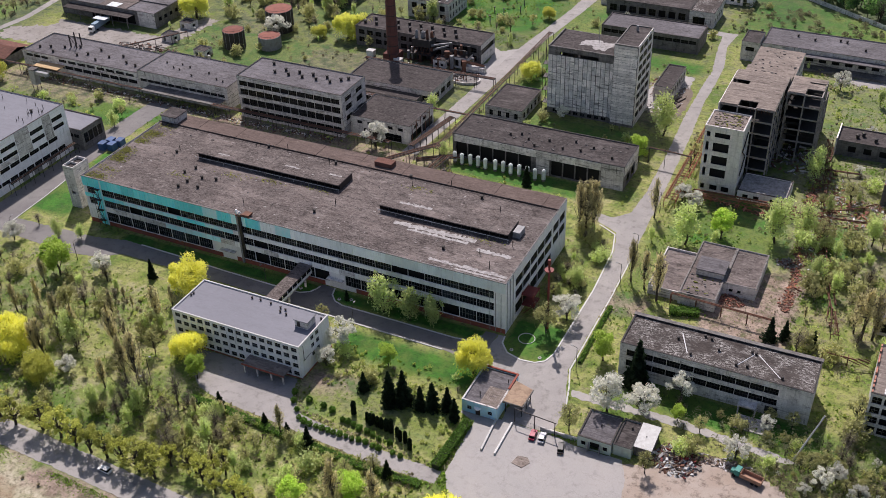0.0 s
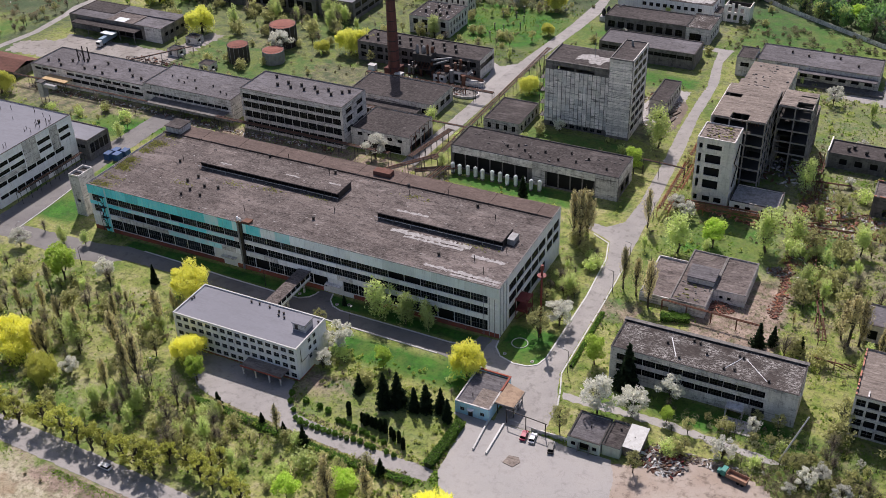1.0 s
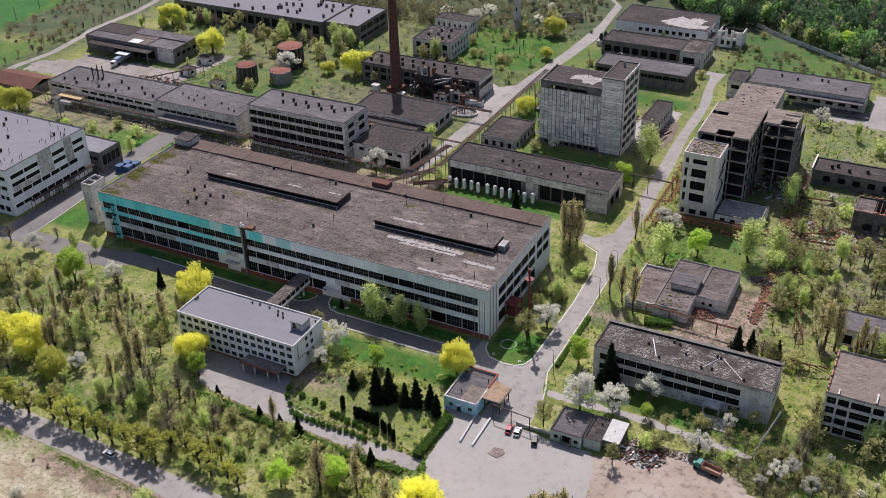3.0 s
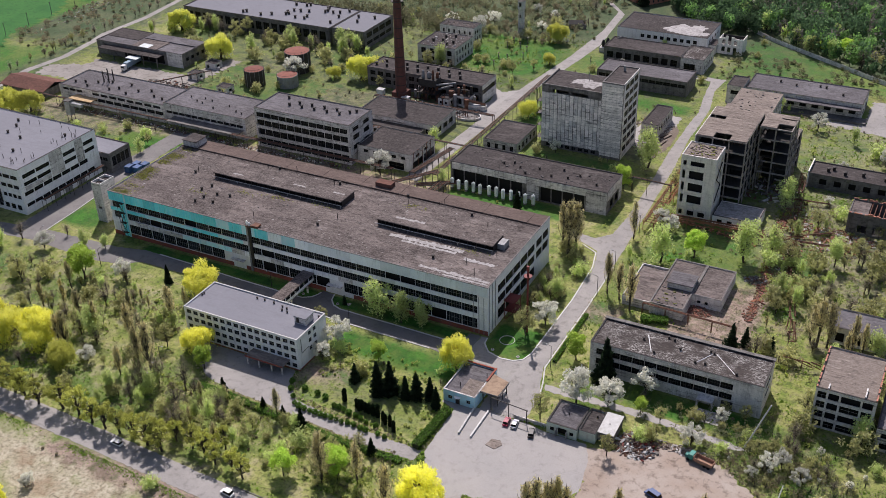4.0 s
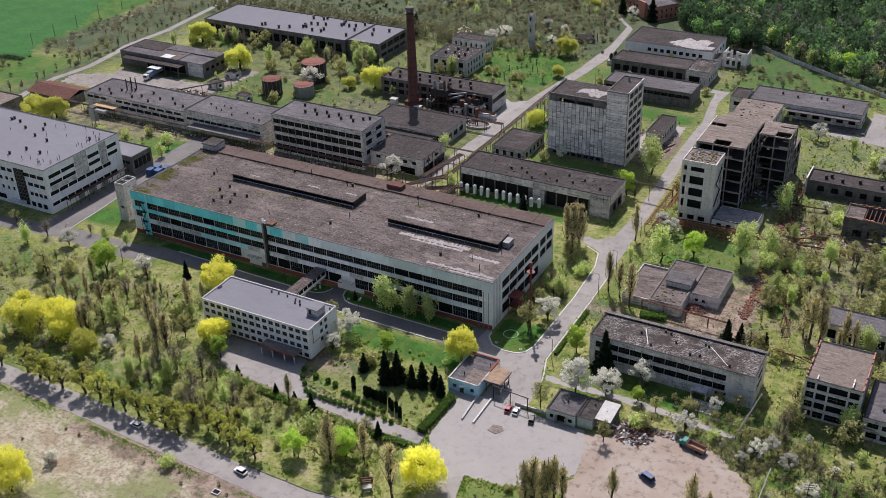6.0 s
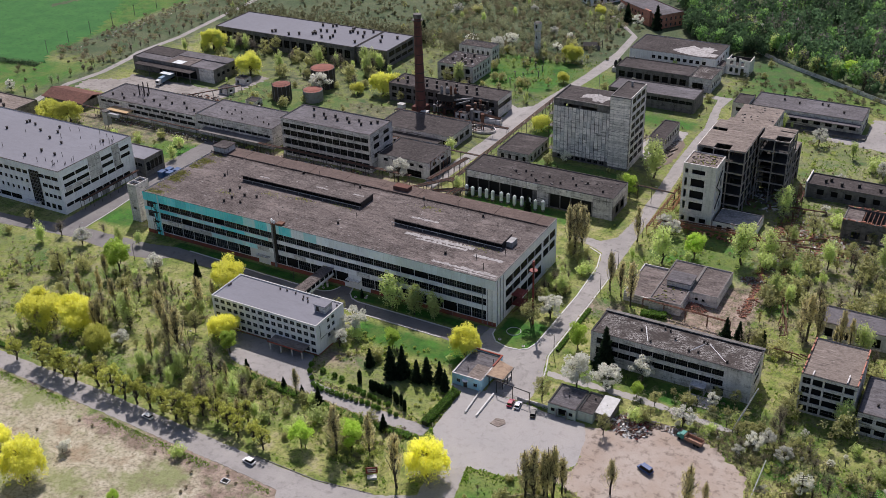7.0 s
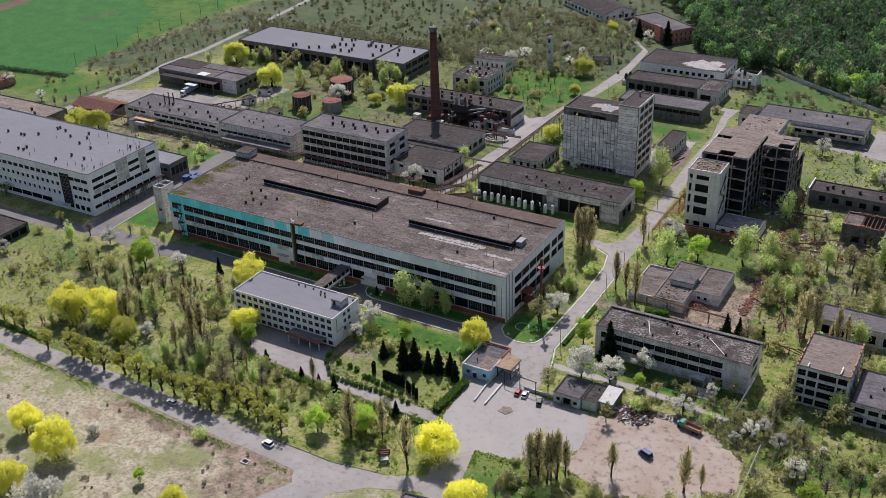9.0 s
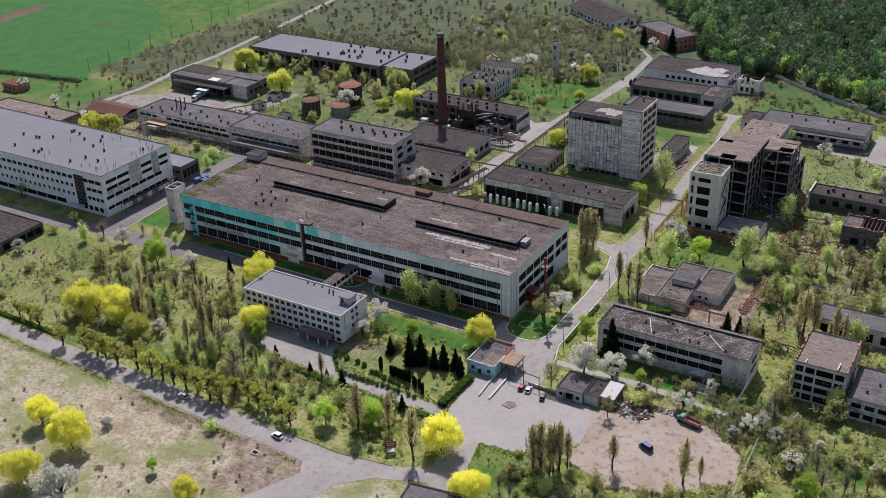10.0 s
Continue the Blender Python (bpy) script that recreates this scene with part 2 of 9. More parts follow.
ASPHALT = asphalt("old_asphalt", (0.285, 0.27, 0.26), (0.13, 0.12, 0.112), (0.36, 0.34, 0.325))
# Darker copy of the asphalt; on the frontage road it stands for shade
ASPHALT_D = asphalt("darkened_asphalt", (0.17, 0.16, 0.158), (0.095, 0.09, 0.088), (0.225, 0.215, 0.208))
CONCRETE_LOT = asphalt("concrete_forecourt", (0.345, 0.332, 0.322), (0.17, 0.155, 0.145), (0.375, 0.355, 0.34), 0.3, 0.3)
CROP = asphalt("young_crop", (0.018, 0.118, 0.017), (0.011, 0.066, 0.011), (0.036, 0.155, 0.024), 0.0, 0.8)
PLOUGHED = asphalt("ploughed_soil", (0.115, 0.075, 0.05), (0.06, 0.042, 0.03), (0.15, 0.10, 0.07), 0.0, 0.6)
FALLOW = asphalt("fallow_grass", (0.06, 0.085, 0.035), (0.03, 0.04, 0.02), (0.09, 0.12, 0.05), 0.0, 0.6)
DIRT_D = asphalt("dark_earth", (0.16, 0.125, 0.10), (0.08, 0.063, 0.05), (0.21, 0.17, 0.14), 0.4, 0.5)
YARD = asphalt("dusty_yard", (0.25, 0.228, 0.208), (0.11, 0.10, 0.085), (0.33, 0.305, 0.285), 0.6, 0.85)
DIRT = asphalt("bare_earth_yard", (0.345, 0.275, 0.225), (0.13, 0.098, 0.078), (0.41, 0.355, 0.31), 0.5, 0.8)


def ground_material():
    m, nt, b = material("overgrown_ground", (0.1, 0.12, 0.05), 0.95)
    at = nt.nodes.new("ShaderNodeAttribute")
    at.attribute_name = "cover"
    sep = nt.nodes.new("ShaderNodeSeparateColor")
    nt.links.new(at.outputs["Color"], sep.inputs[0])
    fine = noise_tex(nt, coords(nt), 0.8, 8, 0.75)
    mid = noise_tex(nt, coords(nt), 0.16, 6, 0.7)
    large = noise_tex(nt, coords(nt), 0.03, 4, 0.6)
    patch = noise_tex(nt, coords(nt), 0.055, 5, 0.65)
    blade = noise_tex(nt, coords(nt), 0.27, 7, 0.75)
    grass = mix(nt, ramp(nt, mid, 0.36, 0.62), (0.15, 0.215, 0.036), (0.37, 0.355, 0.135))
    grass = mix(nt, times(nt, ramp(nt, large, 0.50, 0.62), 0.75), grass, (0.065, 0.15, 0.018))
    grass = mix(nt, times(nt, ramp(nt, blade, 0.55, 0.66), 0.75), grass, (0.30, 0.255, 0.16))
    grass = mix(nt, times(nt, ramp(nt, blade, 0.47, 0.36), 0.7), grass, (0.055, 0.085, 0.022))
    grass = mix(nt, times(nt, ramp(nt, fine, 0.50, 0.64), 0.85), grass, (0.055, 0.055, 0.028))
    dry = mix(nt, ramp(nt, mid, 0.35, 0.65), (0.52, 0.465, 0.36), (0.36, 0.325, 0.225))
    dry = mix(nt, times(nt, ramp(nt, blade, 0.54, 0.64), 0.7), dry, (0.20, 0.165, 0.105))
    dry = mix(nt, ramp(nt, fine, 0.48, 0.66), dry, (0.13, 0.115, 0.068))
    dry = mix(nt, times(nt, ramp(nt, patch, 0.60, 0.68), 0.6), dry, (0.27, 0.185, 0.12))
    dry = mix(nt, times(nt, ramp(nt, patch, 0.54, 0.42), 0.8), dry, (0.20, 0.235, 0.085))
    soil = mix(nt, ramp(nt, mid, 0.4, 0.6), (0.40, 0.31, 0.255), (0.22, 0.165, 0.13))
    soil = mix(nt, times(nt, ramp(nt, blade, 0.50, 0.40), 0.65), soil, (0.075, 0.11, 0.03))
    soil = mix(nt, ramp(nt, fine, 0.5, 0.66), soil, (0.09, 0.07, 0.052))
    def cover(ch, spread):
        add = nt.nodes.new("ShaderNodeMath")
        add.operation = "ADD"
        nt.links.new(sep.outputs[ch], add.inputs[0])
        sub = nt.nodes.new("ShaderNodeMath")
        sub.operation = "MULTIPLY_ADD"
        nt.links.new(mid, sub.inputs[0])
        sub.inputs[1].default_value = spread
        sub.inputs[2].default_value = -0.5 * spread
        nt.links.new(sub.outputs[0], add.inputs[1])
        return ramp(nt, add.outputs[0], 0.35, 0.65)
    col = mix(nt, cover("Red", 1.6), grass, dry)
    col = mix(nt, cover("Green", 1.4), col, soil)
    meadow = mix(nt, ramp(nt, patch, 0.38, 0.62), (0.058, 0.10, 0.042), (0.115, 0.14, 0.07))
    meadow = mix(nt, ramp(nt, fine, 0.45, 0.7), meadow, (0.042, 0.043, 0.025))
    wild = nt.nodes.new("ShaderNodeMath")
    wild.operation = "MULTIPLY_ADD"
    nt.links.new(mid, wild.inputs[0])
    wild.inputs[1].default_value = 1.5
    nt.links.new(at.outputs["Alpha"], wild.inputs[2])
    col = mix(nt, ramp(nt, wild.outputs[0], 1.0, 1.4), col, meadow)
    lush = mix(nt, ramp(nt, mid, 0.35, 0.65), (0.022, 0.085, 0.013), (0.062, 0.20, 0.022))
    lush = mix(nt, times(nt, ramp(nt, patch, 0.46, 0.58), 0.75), lush, (0.115, 0.175, 0.034))
    lush = mix(nt, ramp(nt, fine, 0.5, 0.72), lush, (0.02, 0.06, 0.011))
    col = mix(nt, cover("Blue", 0.7), col, lush)
    clump = ramp(nt, noise_tex(nt, coords(nt), 0.42, 6, 0.75), 0.54, 0.64)
    col = mix(nt, times(nt, clump, 0.3), col, (0.105, 0.10, 0.055))
    speck = ramp(nt, noise_tex(nt, coords(nt), 1.9, 5, 0.7), 0.56, 0.66)
    col = mix(nt, times(nt, speck, 0.5), col, (0.055, 0.055, 0.03))
    nt.links.new(col, b.inputs["Base Color"])
    bump(nt, b, fine, 0.9, 0.35)
    return m


GROUND = ground_material()
YELLOW = leafy("yellow_spring_leaves", (0.96, 0.95, 0.26), (0.84, 0.83, 0.14), low=0.93)
LIME = leafy("lime_green_leaves", (0.62, 0.80, 0.16), (0.44, 0.60, 0.10))
FRESH = leafy("fresh_green_leaves", (0.76, 0.86, 0.36), (0.54, 0.63, 0.24))
OLIVE = leafy("olive_budding_leaves", (0.60, 0.60, 0.27), (0.38, 0.38, 0.17))
DARKOLIVE = leafy("dark_olive_leaves", (0.66, 0.68, 0.18), (0.38, 0.40, 0.09))
TWIG = leafy("grey_brown_twigs", (0.44, 0.385, 0.30), (0.26, 0.225, 0.175))
POPLAR = leafy("budding_poplar_twigs", (0.84, 0.76, 0.42), (0.58, 0.52, 0.28))
BLOSSOM = leafy("white_blossom", (0.86, 0.855, 0.78), (0.66, 0.66, 0.57))
SPRUCE = leafy("spruce_needles", (0.035, 0.06, 0.028), (0.015, 0.028, 0.015))
HEDGE = leafy("clipped_hedge_leaves", (0.19, 0.35, 0.06), (0.11, 0.22, 0.04))
WOODS = leafy("far_woodland_leaves", (0.15, 0.265, 0.12), (0.09, 0.16, 0.08), 0.7, 0.75)
TUFT = leafy("grass_tufts", (0.27, 0.42, 0.07), (0.15, 0.25, 0.04))
DRYTUFT = leafy("dry_grass_tufts", (0.46, 0.41, 0.28), (0.33, 0.29, 0.19))
WOODLIGHT = leafy("light_woodland_leaves", (0.36, 0.62, 0.20), (0.22, 0.42, 0.12), 0.7, 0.6)
WOODGREY = leafy("grey_woodland_twigs", (0.22, 0.21, 0.18), (0.13, 0.125, 0.11), 0.7, 0.6)
SCRUB = leafy("dull_scrub_leaves", (0.30, 0.30, 0.17), (0.19, 0.185, 0.105), 0.7, 0.2)
GREYWHITE = weathered("grey_white_render", (0.97, 0.97, 0.99), (0.60, 0.585, 0.58), 0.3, 0.25, streak=0.4, soot=0.35, lay=0.12)
RUINFRAME = weathered("bare_ruin_concrete", (0.40, 0.365, 0.335), (0.12, 0.108, 0.10), 0.6, 0.4, streak=0.5, lay=0.4)
RUINWALL = weathered("pale_ruined_wall", (0.97, 0.92, 0.86), (0.50, 0.455, 0.41), 0.35, 0.3, streak=0.4, soot=0.4, lay=0.15, spall=0.2)
PALEYELLOW = leafy("pale_yellow_green_leaves", (0.84, 0.84, 0.22), (0.60, 0.62, 0.14))
# Near-black: ruin interiors' shade put into colour, and soot on the boiler plant
SHADE_SOOT = weathered("shade_and_soot_black", (0.045, 0.042, 0.04), (0.02, 0.019, 0.018), 0.6, 0.4)
TANSHEET = weathered("tan_sheet_metal", (0.52, 0.37, 0.20), (0.28, 0.19, 0.12), 0.5, 0.6)
BLUEGREY = weathered("blue_grey_tarpaulin", (0.26, 0.36, 0.44), (0.18, 0.21, 0.24), 0.4, 0.6)
TAR = weathered("tarred_felt_edge", (0.035, 0.032, 0.032), (0.11, 0.095, 0.09), 0.6, 0.5)
MOSS = leafy("moss_and_sprouting_grass", (0.34, 0.33, 0.10), (0.22, 0.25, 0.06))
BRUSH = leafy("brown_brushwood", (0.40, 0.35, 0.22), (0.20, 0.175, 0.11), 0.7, 0.3)
HAZE = leafy("pale_budding_brush", (0.40, 0.43, 0.25), (0.25, 0.27, 0.15), 0.7, 0.4)
UNDERGROWTH = leafy("yellow_green_undergrowth", (0.68, 0.76, 0.22), (0.42, 0.49, 0.13), 0.7, 0.4)


# ---- mesh helpers ----
class Shape:
    """Collects boxes, tubes and faces for one mesh."""

    def __init__(self):
        self.v, self.f = [], []

    def box(self, x0, y0, z0, x1, y1, z1):
        n = len(self.v)
        self.v += [(x0, y0, z0), (x1, y0, z0), (x1, y1, z0), (x0, y1, z0), (x0, y0, z1), (x1, y0, z1), (x1, y1, z1), (x0, y1, z1)]
        self.f += [tuple(n + i for i in q) for q in ((3, 2, 1, 0), (4, 5, 6, 7), (0, 1, 5, 4), (1, 2, 6, 5), (2, 3, 7, 6), (3, 0, 4, 7))]
        return self

    def face(self, *pts):
        n = len(self.v)
        self.v += [tuple(p) for p in pts]
        self.f.append(tuple(range(n, n + len(pts))))
        return self

    def prism(self, pts, z0, z1):
        n, k = len(self.v), len(pts)
        self.v += [(x, y, z0) for x, y in pts] + [(x, y, z1) for x, y in pts]
        self.f.append(tuple(n + i for i in reversed(range(k))))
        self.f.append(tuple(n + k + i for i in range(k)))
        self.f += [(n + i, n + (i + 1) % k, n + k + (i + 1) % k, n + k + i) for i in range(k)]
        return self

    def tube(self, p, q, r0, r1=None, n=6, cap=True):
        p, q = Vector(p), Vector(q)
        r1 = r0 if r1 is None else r1
        d = (q - p).normalized()
        a = d.cross(Vector((0, 0, 1)) if abs(d.z) < 0.9 else Vector((1, 0, 0))).normalized()
        c = d.cross(a)
        k = len(self.v)
        for o, r in ((p, r0), (q, r1)):
            for i in range(n):
                t = 2 * math.pi * i / n
                self.v.append(tuple(o + (a * math.cos(t) + c * math.sin(t)) * r))
        self.f += [(k + i, k + (i + 1) % n, k + n + (i + 1) % n, k + n + i) for i in range(n)]
        if cap:
            self.f += [tuple(k + i for i in reversed(range(n))), tuple(k + n + i for i in range(n))]
        return self

    def strip(self, pts, width, z0, z1):
        """A kerb or ribbon of that width along a line of points."""
        for (x0, y0), (x1, y1) in zip(pts, pts[1:]):
            dx, dy = x1 - x0, y1 - y0
            d = math.hypot(dx, dy) or 1
            nx, ny = -dy / d * width / 2, dx / d * width / 2
            self.prism([(x0 + nx, y0 + ny), (x0 - nx, y0 - ny), (x1 - nx, y1 - ny), (x1 + nx, y1 + ny)], z0, z1)
        return self

    def mesh(self, name, mat, smooth=False):
        me = bpy.data.meshes.new(name)
        me.from_pydata(self.v, [], self.f)
        if smooth:
            me.polygons.foreach_set("use_smooth", [True] * len(me.polygons))
        me.materials.append(mat)
        me.update()
        return me


def part(name, shape, mat, parent, label="", smooth=False):
    """One mesh object under a thing or under a part."""
    me = shape if isinstance(shape, bpy.types.Mesh) else shape.mesh(name, mat, smooth)
    ob = new(name, me)
    ob.parent = parent
    return tagged(ob, label)


def thing(name, label, category, x=0, y=0, z=0, turn=0, group="", kind=""):
    ob = new(name)
    ob.empty_display_size = 1
    ob.matrix_basis = pose(x, y, z, 0, 0, turn)
    return tagged(ob, label, category, group, kind)


def axis(lo, hi, step, far):
    mid = list(np.arange(lo, hi + 0.1, step))
    out, d, a, b = [], step, lo, hi
    low, high = [], []
    while d < far:
        d *= 1.35
        a, b = a - d, b + d
        low.insert(0, a)
        high.append(b)
    return np.array(low + mid + high)


def soft_box(x, y, x0, x1, y0, y1, edge):
    return np.clip((np.minimum(np.minimum(x - x0, x1 - x), np.minimum(y - y0, y1 - y)) / edge + 1) / 2, 0, 1)


def build_ground():
    xs, ys = axis(-460, 200, 2.5, 900), axis(-200, 480, 2.5, 900)
    gx, gy = np.meshgrid(xs, ys)
    v = np.stack([gx.ravel(), gy.ravel(), 0 * gx.ravel()], 1)
    nx, ny = len(xs), len(ys)
    i = (np.arange(ny - 1)[:, None] * nx + np.arange(nx - 1)[None, :]).ravel()
    f = np.stack([i, i + 1, i + nx + 1, i + nx], 1)
    me = bpy.data.meshes.new("ground")
    me.from_pydata(v.tolist(), [], f.tolist())
    x, y = v[:, 0], v[:, 1]
    dry = np.full(len(x), 0.27)
    soil = np.full(len(x), 0.18)
    lush = np.full(len(x), 0.06)
    def put(ch, val, *box):
        k = soft_box(x, y, *box)
        ch[:] = ch * (1 - k) + val * k
    put(dry, 1.0, -330, 20, -210, -106, 14)           # dry field before the road
    put(soil, 0.35, -70, 15, -150, -106, 12)
    put(dry, 0.62, -330, -118, -124, -104, 8)
    put(dry, 0.7, -190, -150, -170, -120, 12)
    put(dry, 0.75, -60, -34, -150, -128, 9)
    put(dry, 0.36, -260, -100, -92, -18, 14)           # scrub beside the road
    put(soil, 0.95, -98, -14, -111, -105, 3)
    put(soil, 0.55, -200, -98, -105, -101, 2)
    put(soil, 0.7, -40, -10, -128, -112, 6)
    put(dry, 0.30, -95, 6, -92, -50, 8)
    put(lush, 0.85, -760, -398, 135, 420, 8)            # the green field
    put(lush, 0.75, -470, -360, 108, 128, 6)
    put(dry, 0.5, -400, -330, 180, 330, 16)
    put(soil, 0.5, -402, -374, 158, 300, 8)
    put(lush, 0.35, -372, -350, 120, 240, 6)
    put(dry, 0.42, -520, 60, 275, 900, 26)
    put(lush, 0.16, -330, 60, 330, 760, 50)
    put(lush, 0.5, -150, -40, 222, 280, 14)
    put(lush, 0.3, -42, 2, 196, 219, 4)
    put(lush, 0.24, 26, 150, 24, 240, 14)
    put(dry, 0.48, 60, 160, 60, 235, 12)
    put(soil, 0.52, 84, 150, 60, 165, 10)
    put(soil, 0.42, 82, 150, 36, 170, 10)
    put(lush, 0.55, 28, 72, 70, 100, 6)
    put(lush, 0.62, 80, 92, 52, 104, 4)
    put(lush, 0.5, -292, -212, 58, 76, 5)
    put(lush, 0.9, -126, -86, 226, 276, 6)
    put(lush, 0.42, 62, 96, 172, 205, 8)
    put(lush, 0.6, 96, 170, -40, -14, 6)
    put(lush, 0.45, 26, 100, -14, -4, 6)
    put(lush, 0.75, -150, -6, -7.5, -1, 1.5)
    put(lush, 0.3, 0, 20, -11, 70, 3)
    put(lush, 0.8, 1, 17, -8, 9, 2)
    put(lush, 0.72, -48, 2, -30, -16, 4)
    put(soil, 0.62, -48, -28, -50, -36, 4)
    put(lush, 0.42, -44, 5, -60, -34, 5)
    put(lush, 0.75, 54, 104, -15, -4, 3)
    put(lush, 0.7, -62, 0, 84, 97, 3)
    put(lush, 0.7, -200, -178, -4, 46, 4)
    put(lush, 0.6, -214, -180, 66, 84, 5)
    put(lush, 0.55, 24, 34, 20, 70, 5)
    put(soil, 1.5, 55, 79, 20, 63, 3)
    put(lush, -0.6, 54, 80, 19, 64, 3)
    put(soil, 0.55, 70, 80, 60, 130, 6)
    put(soil, 0.9, 24, 36, 24, 34, 3)
    put(soil, 0.55, -16, 6, 150, 200, 6)
    put(soil, 0.42, -300, -60, 56, 94, 6)
    put(soil, 0.7, -150, -90, 120, 175, 8)
    put(soil, 0.4, -30, -8, -58, -42, 3)
    put(lush, 0.2, 100, 190, -60, -10, 12)
    put(lush, 0.9, 104, 138, -36, -27, 3)
    put(lush, 0.5, 24, 56, -92, -70, 5)
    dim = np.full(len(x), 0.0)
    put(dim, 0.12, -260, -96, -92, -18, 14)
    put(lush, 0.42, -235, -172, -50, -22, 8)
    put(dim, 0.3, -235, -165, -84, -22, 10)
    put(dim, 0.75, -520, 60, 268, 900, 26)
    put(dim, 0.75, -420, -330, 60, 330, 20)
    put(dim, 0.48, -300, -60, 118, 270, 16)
    put(lush, 0.46, -250, -165, 122, 178, 8)
    put(soil, 0.5, -235, -205, 150, 200, 8)
    put(lush, 0.5, -200, -160, 196, 222, 6)
    put(soil, 0.62, -262, -236, 120, 150, 5)
    put(soil, 0.55, -178, -140, 116, 172, 6)
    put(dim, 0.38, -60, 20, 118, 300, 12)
    put(lush, 0.85, -264, -248, 132, 143, 3)
    put(lush, 0.7, -232, -206, 66, 82, 4)
    put(lush, 0.62, -30, 10, 206, 221, 4)
    put(lush, 0.6, -66, -44, 160, 215, 4)
    put(lush, 0.55, -62, 8, 120, 146, 5)
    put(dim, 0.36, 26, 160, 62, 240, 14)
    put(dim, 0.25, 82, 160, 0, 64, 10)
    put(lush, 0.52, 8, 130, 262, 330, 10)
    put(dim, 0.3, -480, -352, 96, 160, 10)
    put(lush, 0.62, -480, -352, 98, 150, 8)
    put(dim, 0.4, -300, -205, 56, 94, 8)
    put(soil, 0.6, -300, -60, 76, 94, 4)
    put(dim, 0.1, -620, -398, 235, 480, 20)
    put(dry, 0.42, -620, -398, 235, 480, 20)
    wood = np.clip((y - np.where(x < -54, 488 - (x + 126) * 1.3, np.where(x < 34, 395 - (x + 54) * 0.82, 318 - (x - 34) * 0.6))) / 12, 0, 1) * (x > -140)
    dry[:], soil[:], lush[:] = dry * (1 - wood), soil * (1 - wood), lush * (1 - wood)
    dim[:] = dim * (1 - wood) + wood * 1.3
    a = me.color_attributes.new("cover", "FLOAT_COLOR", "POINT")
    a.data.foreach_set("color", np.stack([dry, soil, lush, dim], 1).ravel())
    me.materials.append(GROUND)
    return tagged(new("ground", me), "overgrown ground with fresh grass and dry patches", "ground", kind="structure")


ground = build_ground()


FOOT, PAVED = [(-168, 0, 0, 54), (-43, 148, -4, 169), (34, 109, 68, 200), (34, 38, 46, 62), (2, -38, 22, -21), (37, -37, 58, -24), (-77, -27, -70, 0)], []


def rough_edge(pts, amount, seed):
    """The outline cut into short pieces that wander a little, as worn edges do."""
    rnd, out = random.Random(seed), []
    for (x0, y0), (x1, y1) in zip(pts, pts[1:] + pts[:1]):
        d = math.hypot(x1 - x0, y1 - y0)
        n = max(1, min(60, int(d / 1.1)))
        out.append((x0, y0))
        for i in range(1, n):
            o = rnd.gauss(0, amount)
            out.append((x0 + (x1 - x0) * i / n - (y1 - y0) / d * o, y0 + (y1 - y0) * i / n + (x1 - x0) / d * o))
    return out


def flat(name, pts, mat, label, z=0.06, category="road", rough=0.12):
    PAVED.append((pts, min(p[0] for p in pts), max(p[0] for p in pts), min(p[1] for p in pts), max(p[1] for p in pts)))
    pts = rough_edge(pts, rough, len(pts))
    s = Shape().prism(pts, -0.3, z)
    return tagged(new(name, s.mesh(name, mat)), label, category, kind="structure")


flat("road_front", [(-420, -88), (-181, -93), (-103, -94.5), (-34, -98), (-11, -98.5), (8, -95.5), (19, -90), (17, -78), (26, -72), (27, -76), (30, -90),
                    (42, -104), (60, -125), (80, -160), (70, -160), (46, -124), (34, -108), (21, -97), (6, -103), (-3, -111), (-6, -122), (-22, -160), (-42, -160), (-26, -132),
                    (-16, -112), (-19, -107), (-33, -106), (-79, -104), (-139, -101.5), (-173, -100), (-420, -95)], ASPHALT, "patched grey asphalt road with cracks")
flat("forecourt", [(18, -78), (8, -61), (7, -40), (2, -38), (2, -36), (22, -36), (31, -36.2), (36, -37.3), (50, -37.3), (53, -44), (55, -57), (47, -66), (38, -71), (26.5, -72)], CONCRETE_LOT,
     "pale concrete forecourt before the gate", 0.065, "forecourt")
flat("yard", [(49.5, -38.2), (58, -36), (73, -27), (88, -29), (102, -39), (104, -52), (90, -66), (70, -72), (52, -66), (55, -57)], DIRT, "bare earth yard with cracks", 0.05, "yard", 0.7)
flat("road_avenue", [(14, -35.9), (13.5, -24), (4, -18), (-2, -16.5), (-2, -1.2), (0.2, -1.2), (0.7, -4.4), (3.8, -8.2), (9.1, -9.8), (13.5, -9.3), (16.2, -7.4), (17.6, -3), (18, 33), (17, 58), (14, 69), (6, 73), (0, 74), (0, 79), (10, 78), (15, 84), (16, 100),
                     (14.5, 140), (13, 165), (12.5, 200), (13, 214), (9, 242), (8, 256), (-2, 256.5), (-2, 261), (14.5, 261), (13, 244), (17, 220), (17.5, 200), (17.5, 181), (20, 148), (22, 103), (23.5, 60), (24, 31), (24, -9), (29, -24),
                     (29, -35.9)], ASPHALT, "pale worn asphalt avenue between the works", 0.055)
